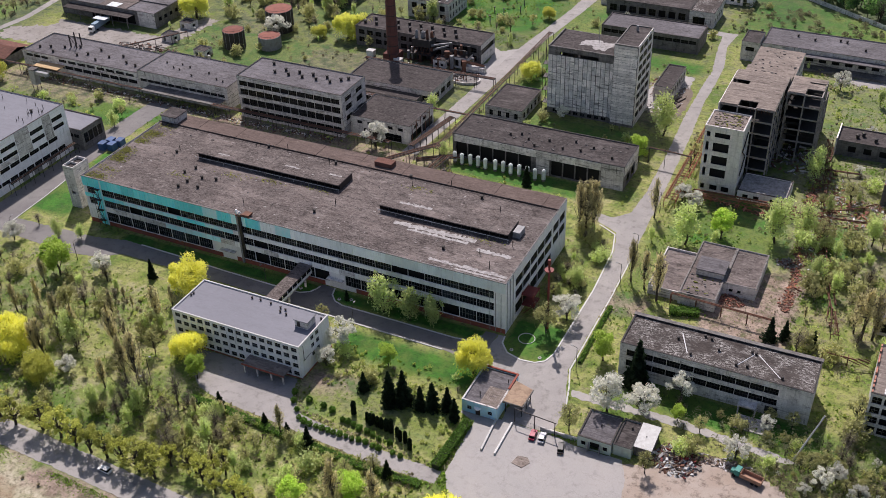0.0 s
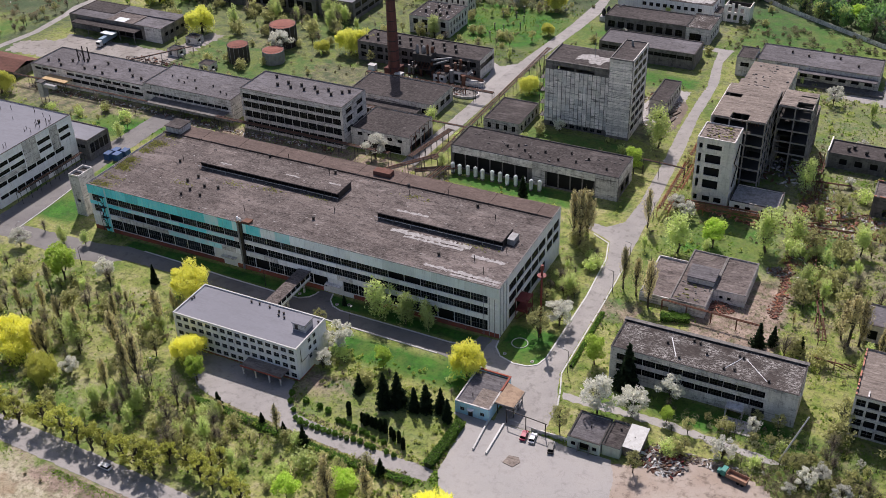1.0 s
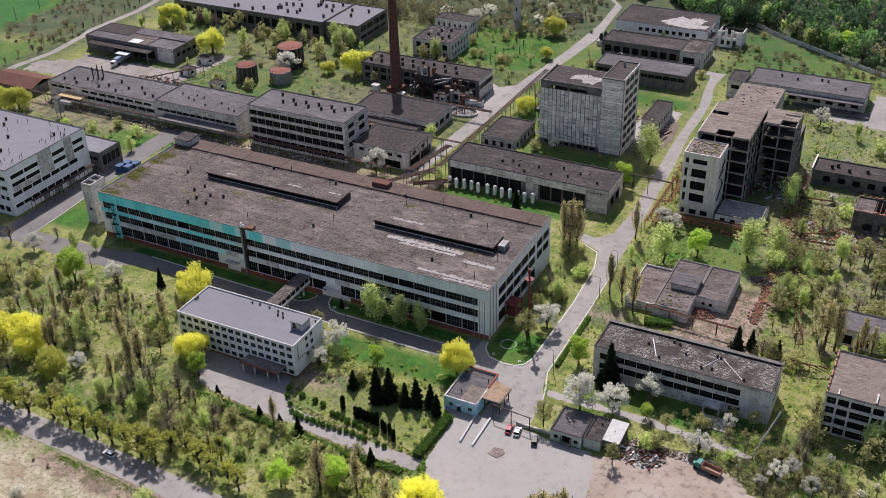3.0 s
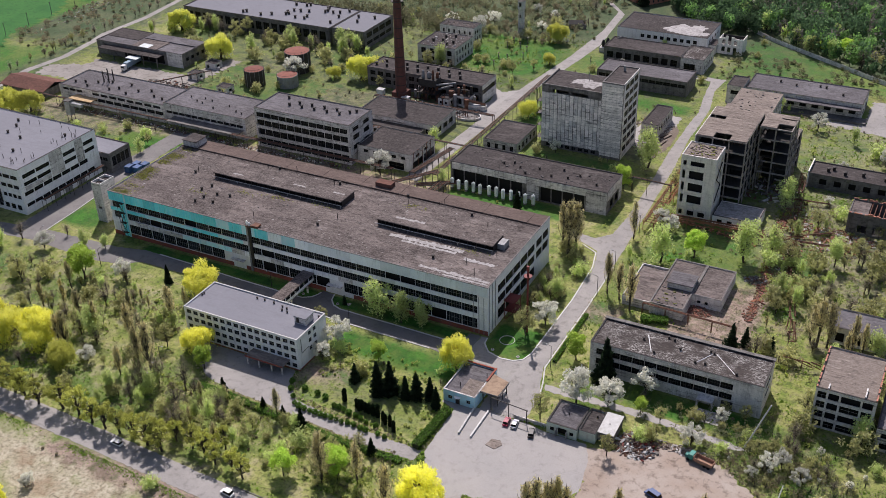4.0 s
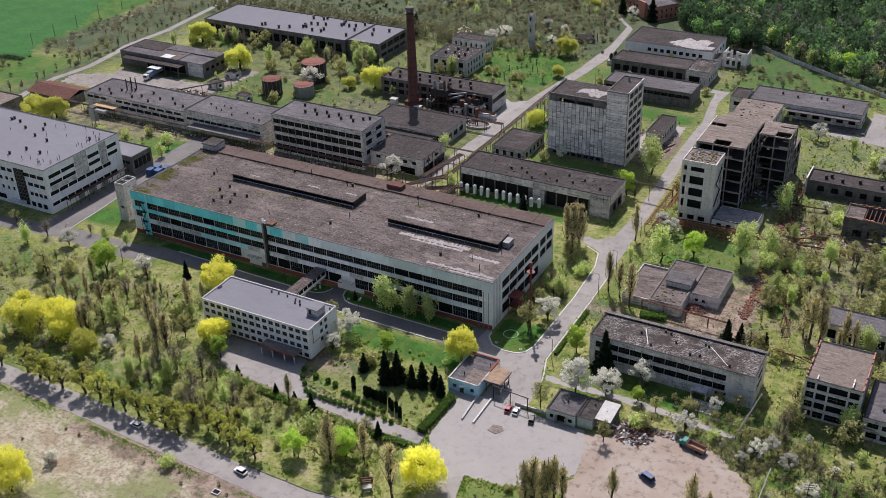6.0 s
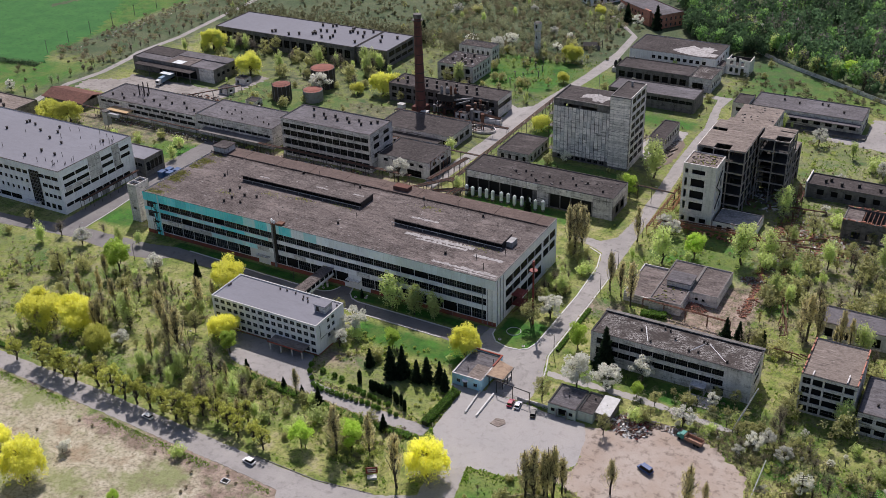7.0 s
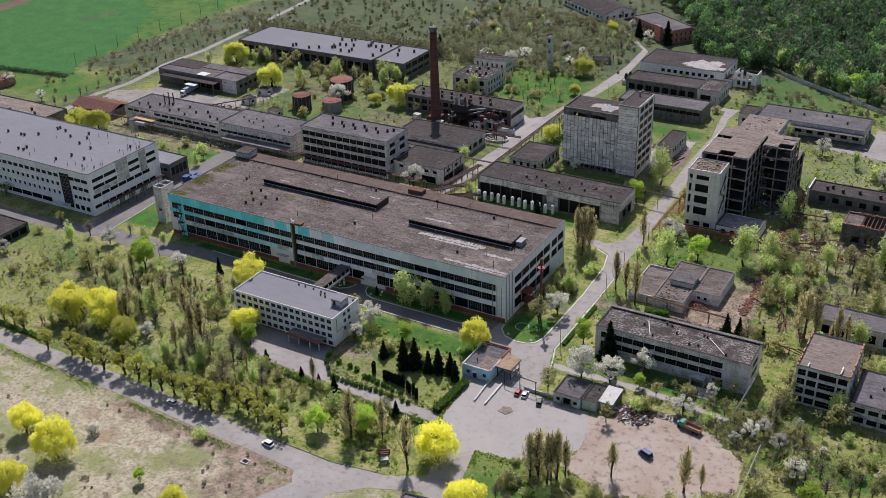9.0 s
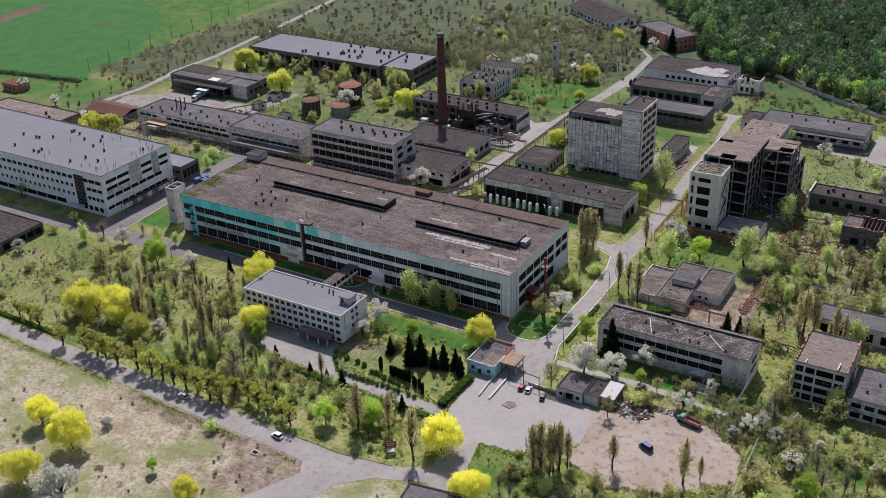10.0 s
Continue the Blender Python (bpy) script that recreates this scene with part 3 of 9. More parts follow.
# the hall's shade over this road is put into the asphalt colour
flat("road_frontage", [(-2.1, -1.2), (-6.2, -1.2), (-6.5, -4), (-8, -7.4), (-14, -8.3), (-33, -8.1), (-55, -8), (-58.4, -6.9), (-61, -4.2), (-62, -0.5), (-67, -0.5), (-67.4, -3.2), (-68.6, -5.6), (-71.6, -7.5), (-78, -7.7),
                       (-102, -7.3), (-125, -6.3), (-147, -5.6), (-160, -8.5), (-194, -10), (-236, -16), (-290, -19), (-420, -24), (-420, -33), (-290, -27), (-236, -24), (-196, -19), (-162, -20.5), (-149, -18), (-143, -13.3),
                       (-114, -13), (-75, -13.6), (-46, -14.4), (-15, -14.8), (-2.1, -16.5)], ASPHALT_D, "asphalt road along the long factory front, darkened for its shade", 0.045)
flat("road_lane", [(-210, -14), (-196, -12), (-197, 6), (-199, 26), (-200, 90), (-211, 90), (-212, 40)], ASPHALT_D, "asphalt lane between two factory halls", 0.05)
flat("pavement_office", [(-94, -44.8), (-49, -45), (-47, -51), (-40, -57.5), (-14, -60.5), (7, -61), (7, -66), (-12, -66), (-40, -64), (-66, -62), (-74, -60), (-82, -54)], ASPHALT,
     "asphalt drive before the office block", 0.04, "pavement")
flat("road_middle", [(-85, 92), (-78, 92), (-75.5, 140), (-72.5, 206), (-66, 262), (-64, 286), (-69, 342), (-98, 380), (-118, 407), (-130, 430), (-138, 426), (-124, 404), (-106, 382), (-74, 345), (-71, 308),
                     (-73, 262), (-78, 218), (-80.5, 194), (-82.5, 146)], ASPHALT, "pale worn road behind the works", 0.055)
flat("road_west", [(-322, 12), (-337, 89), (-339.5, 103), (-341.5, 120), (-338, 145), (-341, 171), (-344, 183), (-341.5, 219), (-343.5, 236), (-352, 330), (-372, 480), (-376, 480), (-356.5, 330), (-347.5, 236), (-345.8, 219), (-348.5, 183),
                   (-345.3, 171), (-342.3, 145), (-346, 120), (-344, 103), (-341.5, 89), (-328, 12)], ASPHALT, "narrow pale road along the works fence", 0.05)
flat("yard_depot", [(-339, 132), (-320, 140), (-318, 150), (-256, 150), (-248, 180), (-238, 180), (-244, 140), (-250, 124), (-300, 120), (-336, 118)], YARD, "dusty concrete loading yard with dirt patches", 0.06, "yard", 0.9)
flat("road_east", [(66, 225), (96, 222), (180, 214), (180, 224), (99, 229), (94, 262), (88, 262), (88, 231), (66, 230)], ASPHALT, "pale track round the low store", 0.05, "road", 0.5)
flat("path_hall", [(28, -16), (60, -15.5), (88, -18), (93, -19.6), (88, -21), (60, -18.5), (29, -19)], CONCRETE_LOT, "pale footpath along the hall", 0.045, "path", 0.3)
flat("path_boiler", [(-86, 163), (-78, 163), (-79, 205), (-86, 199), (-92, 203), (-150, 206), (-172, 214), (-172, 210), (-150, 201.5), (-100, 199), (-88, 194)], CONCRETE_LOT, "pale cracked path round the boiler house", 0.05, "path", 0.4)
flat("soil_bed", [(2, 158), (8, 156), (11, 166), (11.5, 186), (8.5, 194), (5, 192), (3, 176)], DIRT_D, "dark oval bed of bare earth", 0.075, "bed", 0.4)
flat("apron_tower", [(-14, 168), (6, 168), (8, 205), (-4, 205)], CONCRETE_LOT, "cracked concrete apron", 0.05, "yard", 0.5)
flat("crop_field", [(-760, 122), (-453, 130), (-386, 142), (-400, 157), (-404, 200), (-415, 222), (-432, 250), (-450, 280), (-498, 312), (-560, 345), (-760, 420)], CROP, "vivid green field of young crop", 0.03, "field", 1.6)
flat("ploughed_strip", [(-562, 219), (-566, 250), (-569, 275), (-580, 266), (-583, 238), (-590, 210), (-575, 205)], PLOUGHED, "dark brown ploughed strip in the crop field", 0.045, "field", 0.8)
flat("fallow_strip", [(-480, 234), (-471, 268), (-476, 270), (-486, 238)], FALLOW, "dull fallow strip in the crop field", 0.04, "field", 1.0)
kerbs = thing("kerb", "white painted concrete kerb edging lawns", "kerb", kind="structure")
for line in ([(0.3, -1.2), (0.8, -4.4), (3.9, -8.1), (9.1, -9.7), (13.5, -9.2), (16.1, -7.3), (17.4, -3), (17.8, 33), (16.6, 57), (14, 67.5), (7, 71.5)],
             [(24.4, -8), (24.4, 31), (23.8, 60)], [(24.4, -8), (27, -16), (29, -24)],
             [(-62, -0.6), (-61, -4.1), (-58.4, -6.8), (-55, -7.9), (-33, -8), (-14, -8.2), (-8.1, -7.3), (-6.5, -4)], [(-67.2, -1.5), (-67.5, -3.2), (-68.7, -5.5), (-71.6, -7.4), (-78, -7.6), (-102, -7.2), (-125, -6.2), (-140, -5.8)],
             [(-15, -14.9), (-46, -14.5), (-58, -14.2)], [(-196, -12), (-197, 6), (-199, 26)]):
    part("kerb_stone", Shape().strip(line, 0.45, -0.1, 0.2), WHITEKERB, kerbs)
part("kerb_stone", Shape().strip([(-34, -97.6), (-11, -98.1), (7, -95.5)], 0.3, -0.1, 0.15), CONCRETE_D, kerbs)


# ---- buildings ----
SIDES = {"S": 0, "E": 90, "N": 180, "W": 270}
window_cache = {}


def side_point(side, L, D, u, d):
    return {"S": (u, d), "E": (L - d, u), "N": (L - u, D - d), "W": (d, D - u)}[side]


def side_box(s, side, L, D, u0, u1, d0, d1, z0, z1):
    ax, ay = side_point(side, L, D, u0, d0)
    bx, by = side_point(side, L, D, u1, d1)
    s.box(min(ax, bx), min(ay, by), z0, max(ax, bx), max(ay, by), z1)


def window_meshes(w, h, nx, ny, frame_mat, glass):
    key = (round(w, 2), round(h, 2), nx, ny, frame_mat.name, glass.name)
    if key not in window_cache:
        s, g, t = Shape(), Shape(), 0.07
        xs, zs = [0.0, t], [0.0, t]
        for i in range(1, nx):
            xs += [w * i / nx - t / 2, w * i / nx + t / 2]
        for j in range(1, ny):
            zs += [h * j / ny - t / 2, h * j / ny + t / 2]
        xs, zs = xs + [w - t, w], zs + [h - t, h]
        k = len(xs)
        for y in (0.0, 0.1):
            s.v += [(x, y, z) for z in zs for x in xs]
        g.v = [(x, 0.05, z) for z in zs for x in xs]
        n = k * len(zs)
        for j in range(len(zs) - 1):
            for i in range(k - 1):
                a, b2, c, d = j * k + i, j * k + i + 1, (j + 1) * k + i + 1, (j + 1) * k + i
                if i % 2 and j % 2:
                    s.f += [(a, n + a, n + b2, b2), (b2, n + b2, n + c, c), (c, n + c, n + d, d), (d, n + d, n + a, a)]
                    if not (nx * ny > 3 and (i * 7 + j * 13 + len(window_cache) * 5) % 9 == 0):
                        g.f.append((a, b2, c, d))
                else:
                    s.f.append((a, b2, c, d))
                    g.f.append((a, b2, c, d))
        outline = [i for i in range(k)] + [(j + 1) * k - 1 for j in range(1, len(zs))] + [n - 2 - i for i in range(k - 1)] + [j * k for j in range(len(zs) - 2, 0, -1)]
        s.f += [(a, n + a, n + b2, b2)[::-1] for a, b2 in zip(outline, outline[1:] + outline[:1])]
        window_cache[key] = (s.mesh("window", frame_mat), g.mesh("pane", glass))
    return window_cache[key]


def openings(s, side, L, D, H, rows, th, u_lo, u_hi, z_lo=0.0):
    """Wall of boxes on one side with real openings. rows: (z0, z1, [(u0, u1), ...]) from the bottom up."""
    z = z_lo
    for z0, z1, cols in rows:
        if z0 > z + 1e-3:
            side_box(s, side, L, D, u_lo, u_hi, 0, th, z, z0)
        u = u_lo
        for u0, u1 in cols:
            if u0 > u + 1e-3:
                side_box(s, side, L, D, u, u0, 0, th, z0, z1)
            u = u1
        if u_hi > u + 1e-3:
            side_box(s, side, L, D, u, u_hi, 0, th, z0, z1)
        z = z1
    if H > z + 1e-3:
        side_box(s, side, L, D, u_lo, u_hi, 0, th, z, H)


def columns(u0, u1, n, gap):
    step = (u1 - u0) / n
    return [(u0 + i * step + gap / 2, u0 + (i + 1) * step - gap / 2) for i in range(n)]


def put_windows(b, side, L, D, rows, depth=0.18, nx=2, ny=2, frame_mat=None, glass=None, skip=0.0, seed=1):
    rnd = random.Random(seed)
    for z0, z1, cols in rows:
        for u0, u1 in cols:
            if rnd.random() < skip:
                continue
            fm, gm = window_meshes(u1 - u0, z1 - z0, nx, ny, frame_mat or FRAME, glass or GLASS)
            x, y = side_point(side, L, D, u0, depth)
            w = new("window", fm)
            w.parent = b
            w.matrix_basis = pose(x, y, z0, 0, 0, SIDES[side])
            p = new("pane", gm)
            p.parent = w


def roof_of(b, L, D, H, mat, parapet=0.45, wall_mat=None, th=0.35, name="roof"):
    part(name, Shape().box(th, th, H - 0.55, L - th, D - th, H - 0.25 + (0 if parapet else 0.3)), mat, b)
    if parapet:
        s = Shape()
        for x0, y0, x1, y1 in ((-0.06, -0.06, L + 0.06, th + 0.05), (-0.06, D - th - 0.05, L + 0.06, D + 0.06), (-0.06, th + 0.05, th + 0.05, D - th - 0.05), (L - th - 0.05, th + 0.05, L + 0.06, D - th - 0.05)):
            s.box(x0, y0, H + 0.003, x1, y1, H + 0.003 + parapet * 0.35)
        part("parapet_coping", s, wall_mat or TAR, b)


def block(name, label, x0, y0, x1, y1, H, wall_mat, roof_mat, sides=None, th=0.35, parapet=0.45, category="building", turn=0, group="", base=0.0, frame_mat=None, glass=None, nx=2, ny=2, skip=0.0, depth=0.18, z=0.0, coping=None):
    """A flat-roofed building. sides: for each side, rows of (z0, z1, [(u0, u1)])."""
    L, D = x1 - x0, y1 - y0
    FOOT.append((x0, y0, x1, y1))
    b = thing(name, label, category, x0, y0, z, turn, group)
    s = Shape()
    sides = sides or {}
    for side in "SENW":
        full = L if side in "SN" else D
        lo, hi = (0, full) if side in "SN" else (th, full - th)
        openings(s, side, L, D, H, sides.get(side, []), th, lo, hi, -0.2)
    part("wall", s, wall_mat, b)
    roof_of(b, L, D, H, roof_mat, parapet, coping or TAR, th)
    for k, side in enumerate("SENW"):
        if side in sides:
            put_windows(b, side, L, D, sides[side], depth, nx, ny, frame_mat, glass, skip, k + int(abs(x0)))
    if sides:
        # solid near-black box fills the rooms, its colour standing for interior shade
        part("shade_core", Shape().box(th + 0.9, th + 0.9, 0.05, L - th - 0.9, D - th - 0.9, H - 0.7), INSIDE, b)
    return b


def band(u0, u1, z0, z1, bay=6.0, gap=0.3):
    n = max(1, round((u1 - u0) / bay))
    return (z0, z1, columns(u0, u1, n, gap))


def roof_vents(b, pts, z, big=1.0, mat=None):
    """Mushroom ventilators on a roof, each a part with its cap."""
    if "vent" not in window_cache:
        window_cache["vent"] = (Shape().tube((0, 0, 0), (0, 0, 0.95), 0.52, 0.5, 9).mesh("ventilator", DARKSTEEL),
                                Shape().tube((0, 0, 0.953), (0, 0, 1.2), 0.66, 0.64, 9).tube((0, 0, 1.2), (0, 0, 1.36), 0.64, 0.25, 9).mesh("cap", DARKSTEEL))
    base, cap = window_cache["vent"]
    for x, y in pts:
        o = new("ventilator", base)
        o.parent = b
        o.matrix_basis = pose(x, y, z) @ Matrix.Scale(big * 1.15, 4)
        c = new("cap", cap)
        c.parent = o


def main_building():
    L, D, H, th = 168.0, 54.0, 19.5, 0.4
    b = thing("factory_hall", "long abandoned factory with white and turquoise window bands", "factory", -168, 0)
    ground_row = [c for c in columns(8, 164, 26, 0.14)]
    doors = [(60.5, 65.5), (104, 109)]
    low = [c for c in ground_row if not any(c[0] < d1 and c[1] > d0 for d0, d1 in doors)]
    S = [(1.9, 6.0, low), (8.1, 11.05, columns(8, 164, 26, 0.03)), (12.7, 15.55, columns(8, 164, 26, 0.03))]
    for i in range(3):
        z0, z1, c = S[i]
        S[i] = (z0, z1, ([(1.5, 5.0)] if i else []) + c)
    E = [(1.9, 6.0, columns(8, 40, 5, 0.16)), (7.9, 11.1, columns(8, 40, 5, 0.16) + columns(41, 53, 2, 0.6)), (12.6, 15.8, columns(8, 40, 5, 0.16) + columns(41, 53, 2, 0.6))]
    s = Shape()
    openings(s, "S", L, D, H, S, th, 0, L, -0.2)
    openings(s, "E", L, D, H, E, th, th, D - th, -0.2)
    openings(s, "N", L, D, H, [(8.3, 10.9, columns(6, 162, 26, 0.4)), (12.9, 15.4, columns(6, 162, 26, 0.4))], th, 0, L, -0.2)
    openings(s, "W", L, D, H, [(8.3, 10.9, columns(6, 48, 7, 0.4)), (12.9, 15.4, columns(6, 48, 7, 0.4))], th, th, D - th, -0.2)
    part("wall", s, WHITE, b)
    put_windows(b, "S", L, D, S, 0.2, 6, 2, FRAME, GLASS, 0.06)
    put_windows(b, "E", L, D, E, 0.2, 5, 2, FRAME_D, GLASS_D)
    part("roof", Shape().box(th, th, H - 0.6, L - th, D - th, H - 0.2), ROOF_MAIN, b)
    # near-black filler behind the windows, painted in place of unlit rooms
    part("shade_core", Shape().box(1.6, 1.6, 0.1, L - 1.6, D - 1.6, H - 0.8), INSIDE, b)
    # cladding panels of the bands, one to a bay
    lens = {}
    def panel(u, w, z0, z1, mat):
        key = (round(w, 2), round(z1 - z0, 2), mat.name)
        if key not in lens:
            e = 0.03
            q = Shape().box(e, -0.08, e, w - e, 0, z1 - z0 - e)
            lens[key] = q.mesh("panel", mat)
        o = new("panel", lens[key])
        o.parent = b
        o.matrix_basis = pose(u, -0.003, z0)
    for i in range(28):
        u = i * 6.0
        top = TURQ if i < 9 or i in (10, 12) else (TURQPALE if i in (9, 11, 14) else PALEBLUE)
        mid = TURQ if i < 3 or i in (7, 8) else (TURQPALE if i < 11 else WHITE)
        lowm = TURQPALE if i in (6, 7, 8, 9) else (WHITE_D if i in (2, 3, 4, 5, 10, 13, 18) else WHITE)
        panel(u, 6.0, 15.6, 19.45, top)
        panel(u, 6.0, 11.1, 12.65, mid)
        panel(u, 6.0, 6.05, 8.05, lowm)
        if u not in (60.0, 102.0, 108.0):
            panel(u, 6.0, 0.0, 1.8, REDWALL)
    part("paint_strip", Shape().box(5.25, -0.14, 0.2, 7.9, -0.09, H - 0.1), TURQ, b)
    part("paint_strip", Shape().box(8.0, -0.2, 0.2, 8.7, -0.09, H - 0.1), TURQPALE, b)
    part("parapet_coping", Shape().box(-0.1, -0.15, H, L + 0.1, 0.3, H + 0.22).box(L - 0.3, 0.3, H, L + 0.1, D + 0.1, H + 0.22).box(-0.1, 0.3, H, 0.3, D + 0.1, H + 0.22), CONCRETE_D, b)
    ledge = [Shape().box(0.03, 0, 0, 5.97, 8.3, 0.32 + 0.05 * k).mesh("roof_strip", ROOF_PINK) for k in range(3)]
    for i in range(28):
        o = new("roof_strip", ledge[i % 3])
        o.parent = b
        o.matrix_basis = pose(i * 6, D - 8.2, H - 0.2)
    br = Shape().tube((0, D - 8.6, H + 0.55), (L, D - 8.6, H + 0.55), 0.12, n=5)
    for i in range(29):
        br.tube((i * 6, D - 8.6, H - 0.2), (i * 6, D - 8.6, H + 0.9), 0.1, n=4)
    part("cable_rail", br, DARKSTEEL, b)
    # corner stripes by the gable
    st = Shape()
    for k in range(3):
        st.box(L + 0.003, 1.0 + k * 2.4, 0.3, L + 0.16, 1.25 + k * 2.4, H - 0.4)
    for k in range(3):
        st.box(L - 5.4 + k * 1.9, -0.15, 0.3, L - 5.2 + k * 1.9, -0.084, H - 4.4)
    part("corner_rib", st, GREYSTEEL, b)
    # saw lanterns on the roof
    for lx, ly, ll, ld in ((32, 27.5, 61, 9.5), (112, 22.0, 47.5, 9.0)):
        t = part("roof_lantern", Shape().box(lx, ly + 0.7, H - 0.2, lx + ll, ly + ld, H + 2.0), DARKSTEEL, b)
        n = int(ll / 6)
        slab = Shape().box(0.04, 0, 0, ll / n - 0.04, ld + 0.4, 0.35).mesh("lantern_slab", ROOF_MAIN)
        for i in range(n):
            o = new("lantern_slab", slab)
            o.parent = t
            o.matrix_basis = pose(lx + ll * i / n, ly - 0.1, H + 2.003)
        g = Shape()
        for i in range(n * 2):
            g.box(lx + ll * i / n / 2 + 0.15, ly + 0.62, H + 0.5, lx + ll * (i + 1) / n / 2 - 0.15, ly + 0.69, H + 1.8)
        part("lantern_glazing", g, GLASS_D, t)
        r = Shape().tube((lx - 0.5, ly - 0.7, H + 0.9), (lx + ll + 0.5, ly - 0.7, H + 0.9), 0.09)
        for i in range(n + 1):
            r.tube((lx + ll * i / n, ly - 0.7, H - 0.2), (lx + ll * i / n, ly - 0.7, H + 0.95), 0.07)
        part("rail", r, CONCRETE_L, t)
    part("vent_box", Shape().box(159.9, 25, H - 0.2, 162.4, 29.5, H + 1.9), GREYSTEEL, b, "stained sheet-metal vent box")
    # small stair house at the back corner, and a lift shaft outside the gable
    p = part("stair_house", Shape().box(1.0, 46, H - 0.2, 8.0, 53, H + 2.8), WHITE_D, b)
    part("roof", Shape().box(0.7, 45.7, H + 2.803, 8.3, 53.3, H + 3.1), ROOF_DARK, p)
    part("hatch", Shape().box(96, 48, H + 0.1, 103, 51.5, H + 1.9), ROOF_RED, b, "rust red housing on the roof edge")
    roof_vents(b, [(34, 17), (39, 12), (42.5, 16), (36, 21), (45, 10), (38, 8), (48, 17), (92, 12.5), (142, 10), (22, 28), (30, 40), (52, 45), (82, 44), (112, 46), (141, 43)], H - 0.2, 0.8)
    rnd = random.Random(4)
    for x, y in ((22, 30), (47, 44), (80, 43), (115, 41), (150, 38), (162, 20), (160, 6), (128, 46), (60, 46), (154, 12), (96, 20), (66, 8)):
        part("vent_pipe", Shape().tube((x, y, H - 0.3), (x, y, H + 1.6 + rnd.random()), 0.13), DARKSTEEL, b)
    # rainwater chute, ladder stair on the gable end of the front
    part("duct", Shape().box(68.7, -0.75, 0.4, 69.35, -0.09, H + 0.3), GREYSTEEL, b, "grey sheet-metal duct climbing the front")
    part("duct", Shape().box(69.6, -0.85, 3.0, 70.5, -0.09, H + 0.3), DARKSTEEL, b, "dark sheet-metal duct climbing the front")
    part("duct_box", Shape().box(68.6, -0.85, H + 0.303, 70.6, 0.4, H + 0.75).box(70.9, -0.1, H + 0.25, 73.6, 2.6, H + 0.95), RUST, b, "rusty fan housing on the roof edge")
    for x, hh in ((69.0, 2.6), (70.1, 2.2)):
        part("duct_cowl", Shape().tube((x, -0.2, H + 0.753), (x, -0.2, H + hh - 0.6), 0.34, 0.34, 8).tube((x, -0.2, H + hh - 0.6), (x, -0.2, H + hh), 0.55, 0.3, 8), WHITE, b)
    fs = Shape()
    for k in range(4):
        z = 2.2 + k * 4.4
        fs.box(5.2, -1.3, z, 7.9, -0.1, z + 0.12)
        if k < 3:
            a, c = (5.4, 7.7) if k % 2 else (7.7, 5.4)
            fs.tube((a, -0.8, z), (c, -0.8, z + 4.4), 0.12).tube((a, -1.2, z), (c, -1.2, z + 4.4), 0.08)
        fs.tube((5.2, -1.3, z + 1.0), (7.9, -1.3, z + 1.0), 0.05)
    fs.tube((5.2, -1.3, 0), (5.2, -1.3, H - 3), 0.08).tube((7.9, -1.3, 0), (7.9, -1.3, H - 3), 0.08)
    part("fire_stair", fs, DARKSTEEL, b)
    for u0, u1 in doors:
        d = part("door", Shape().box(u0 + 0.4, 0.1, 0, u1 - 0.4, 0.25, 3.6), GREYSTEEL, b)
        part("porch", Shape().box(u0 - 0.6, -1.6, 3.8, u1 + 0.6, 0.1, 4.1), CONCRETE_L, d)
    # moss along the worn left end of the roof
    ms = Shape()
    rnd = random.Random(8)
    for i in range(4200):
        y = rnd.uniform(1, 51)
        if math.sin(y * 0.9) + math.sin(y * 0.37 + 1) + rnd.gauss(0, 0.7) < 0.1:
            continue
        x, r = 0.6 + rnd.random() * (5.5 + 2.5 * math.sin(y * 0.16 + 0.6)) + rnd.random() ** 4 * 4, rnd.uniform(0.12, 0.38)
        ms.face((x - r, y, H - 0.18), (x, y - r, H - 0.18), (x + r, y, H + rnd.uniform(-0.1, 0.2)), (x, y + r, H - 0.1))
    for i in range(260):
        cx, cy = rnd.choice(((66, 24), (84, 25.5), (152, 19.5), (118, 40), (52, 22), (33, 15)))
        x, y, r = rnd.gauss(cx, 3), rnd.gauss(cy, 0.8), rnd.uniform(0.15, 0.4)
        ms.face((x - r, y, H - 0.18), (x, y - r, H - 0.18), (x + r, y, H + rnd.uniform(-0.1, 0.2)), (x, y + r, H - 0.1))
    tagged(part("moss", ms, MOSS, b, "yellow-green moss"), kind="stuff")
    # pale torn strips of felt
    tp = Shape()
    for x, y, l, w in ((120, 17.5, 30, 1.7), (126, 15.6, 22, 1.0), (140, 3.2, 27, 1.2), (150, 1.6, 17, 0.8), (152, 13.5, 12, 1.4), (118, 26, 12, 1.0), (68, 32, 6, 0.6), (40, 30, 5, 0.6), (86, 33, 5, 0.7)):
        z = H - 0.185 if not 112 < x + 1 < 159 or not 21 < y < 31.3 else H + 2.36
        z = H + 2.36 if (x, y) in ((68, 32), (40, 30), (86, 33)) else z
        n = int(l * 1.2)
        for i in range(n):
            u = x + l * i / n
            e0, e1 = rnd.uniform(0, 0.7) * w, rnd.uniform(-0.1, 0.7) * w
            tp.box(u, y - w / 2 + e0 * 0.5, z, u + l / n, y + w / 2 + e1, z + 0.03)
    for i in range(170):
        x, y = rnd.uniform(4, 165), rnd.uniform(1.5, 45)
        w, l = rnd.uniform(0.1, 0.35), rnd.uniform(0.2, 1.1)
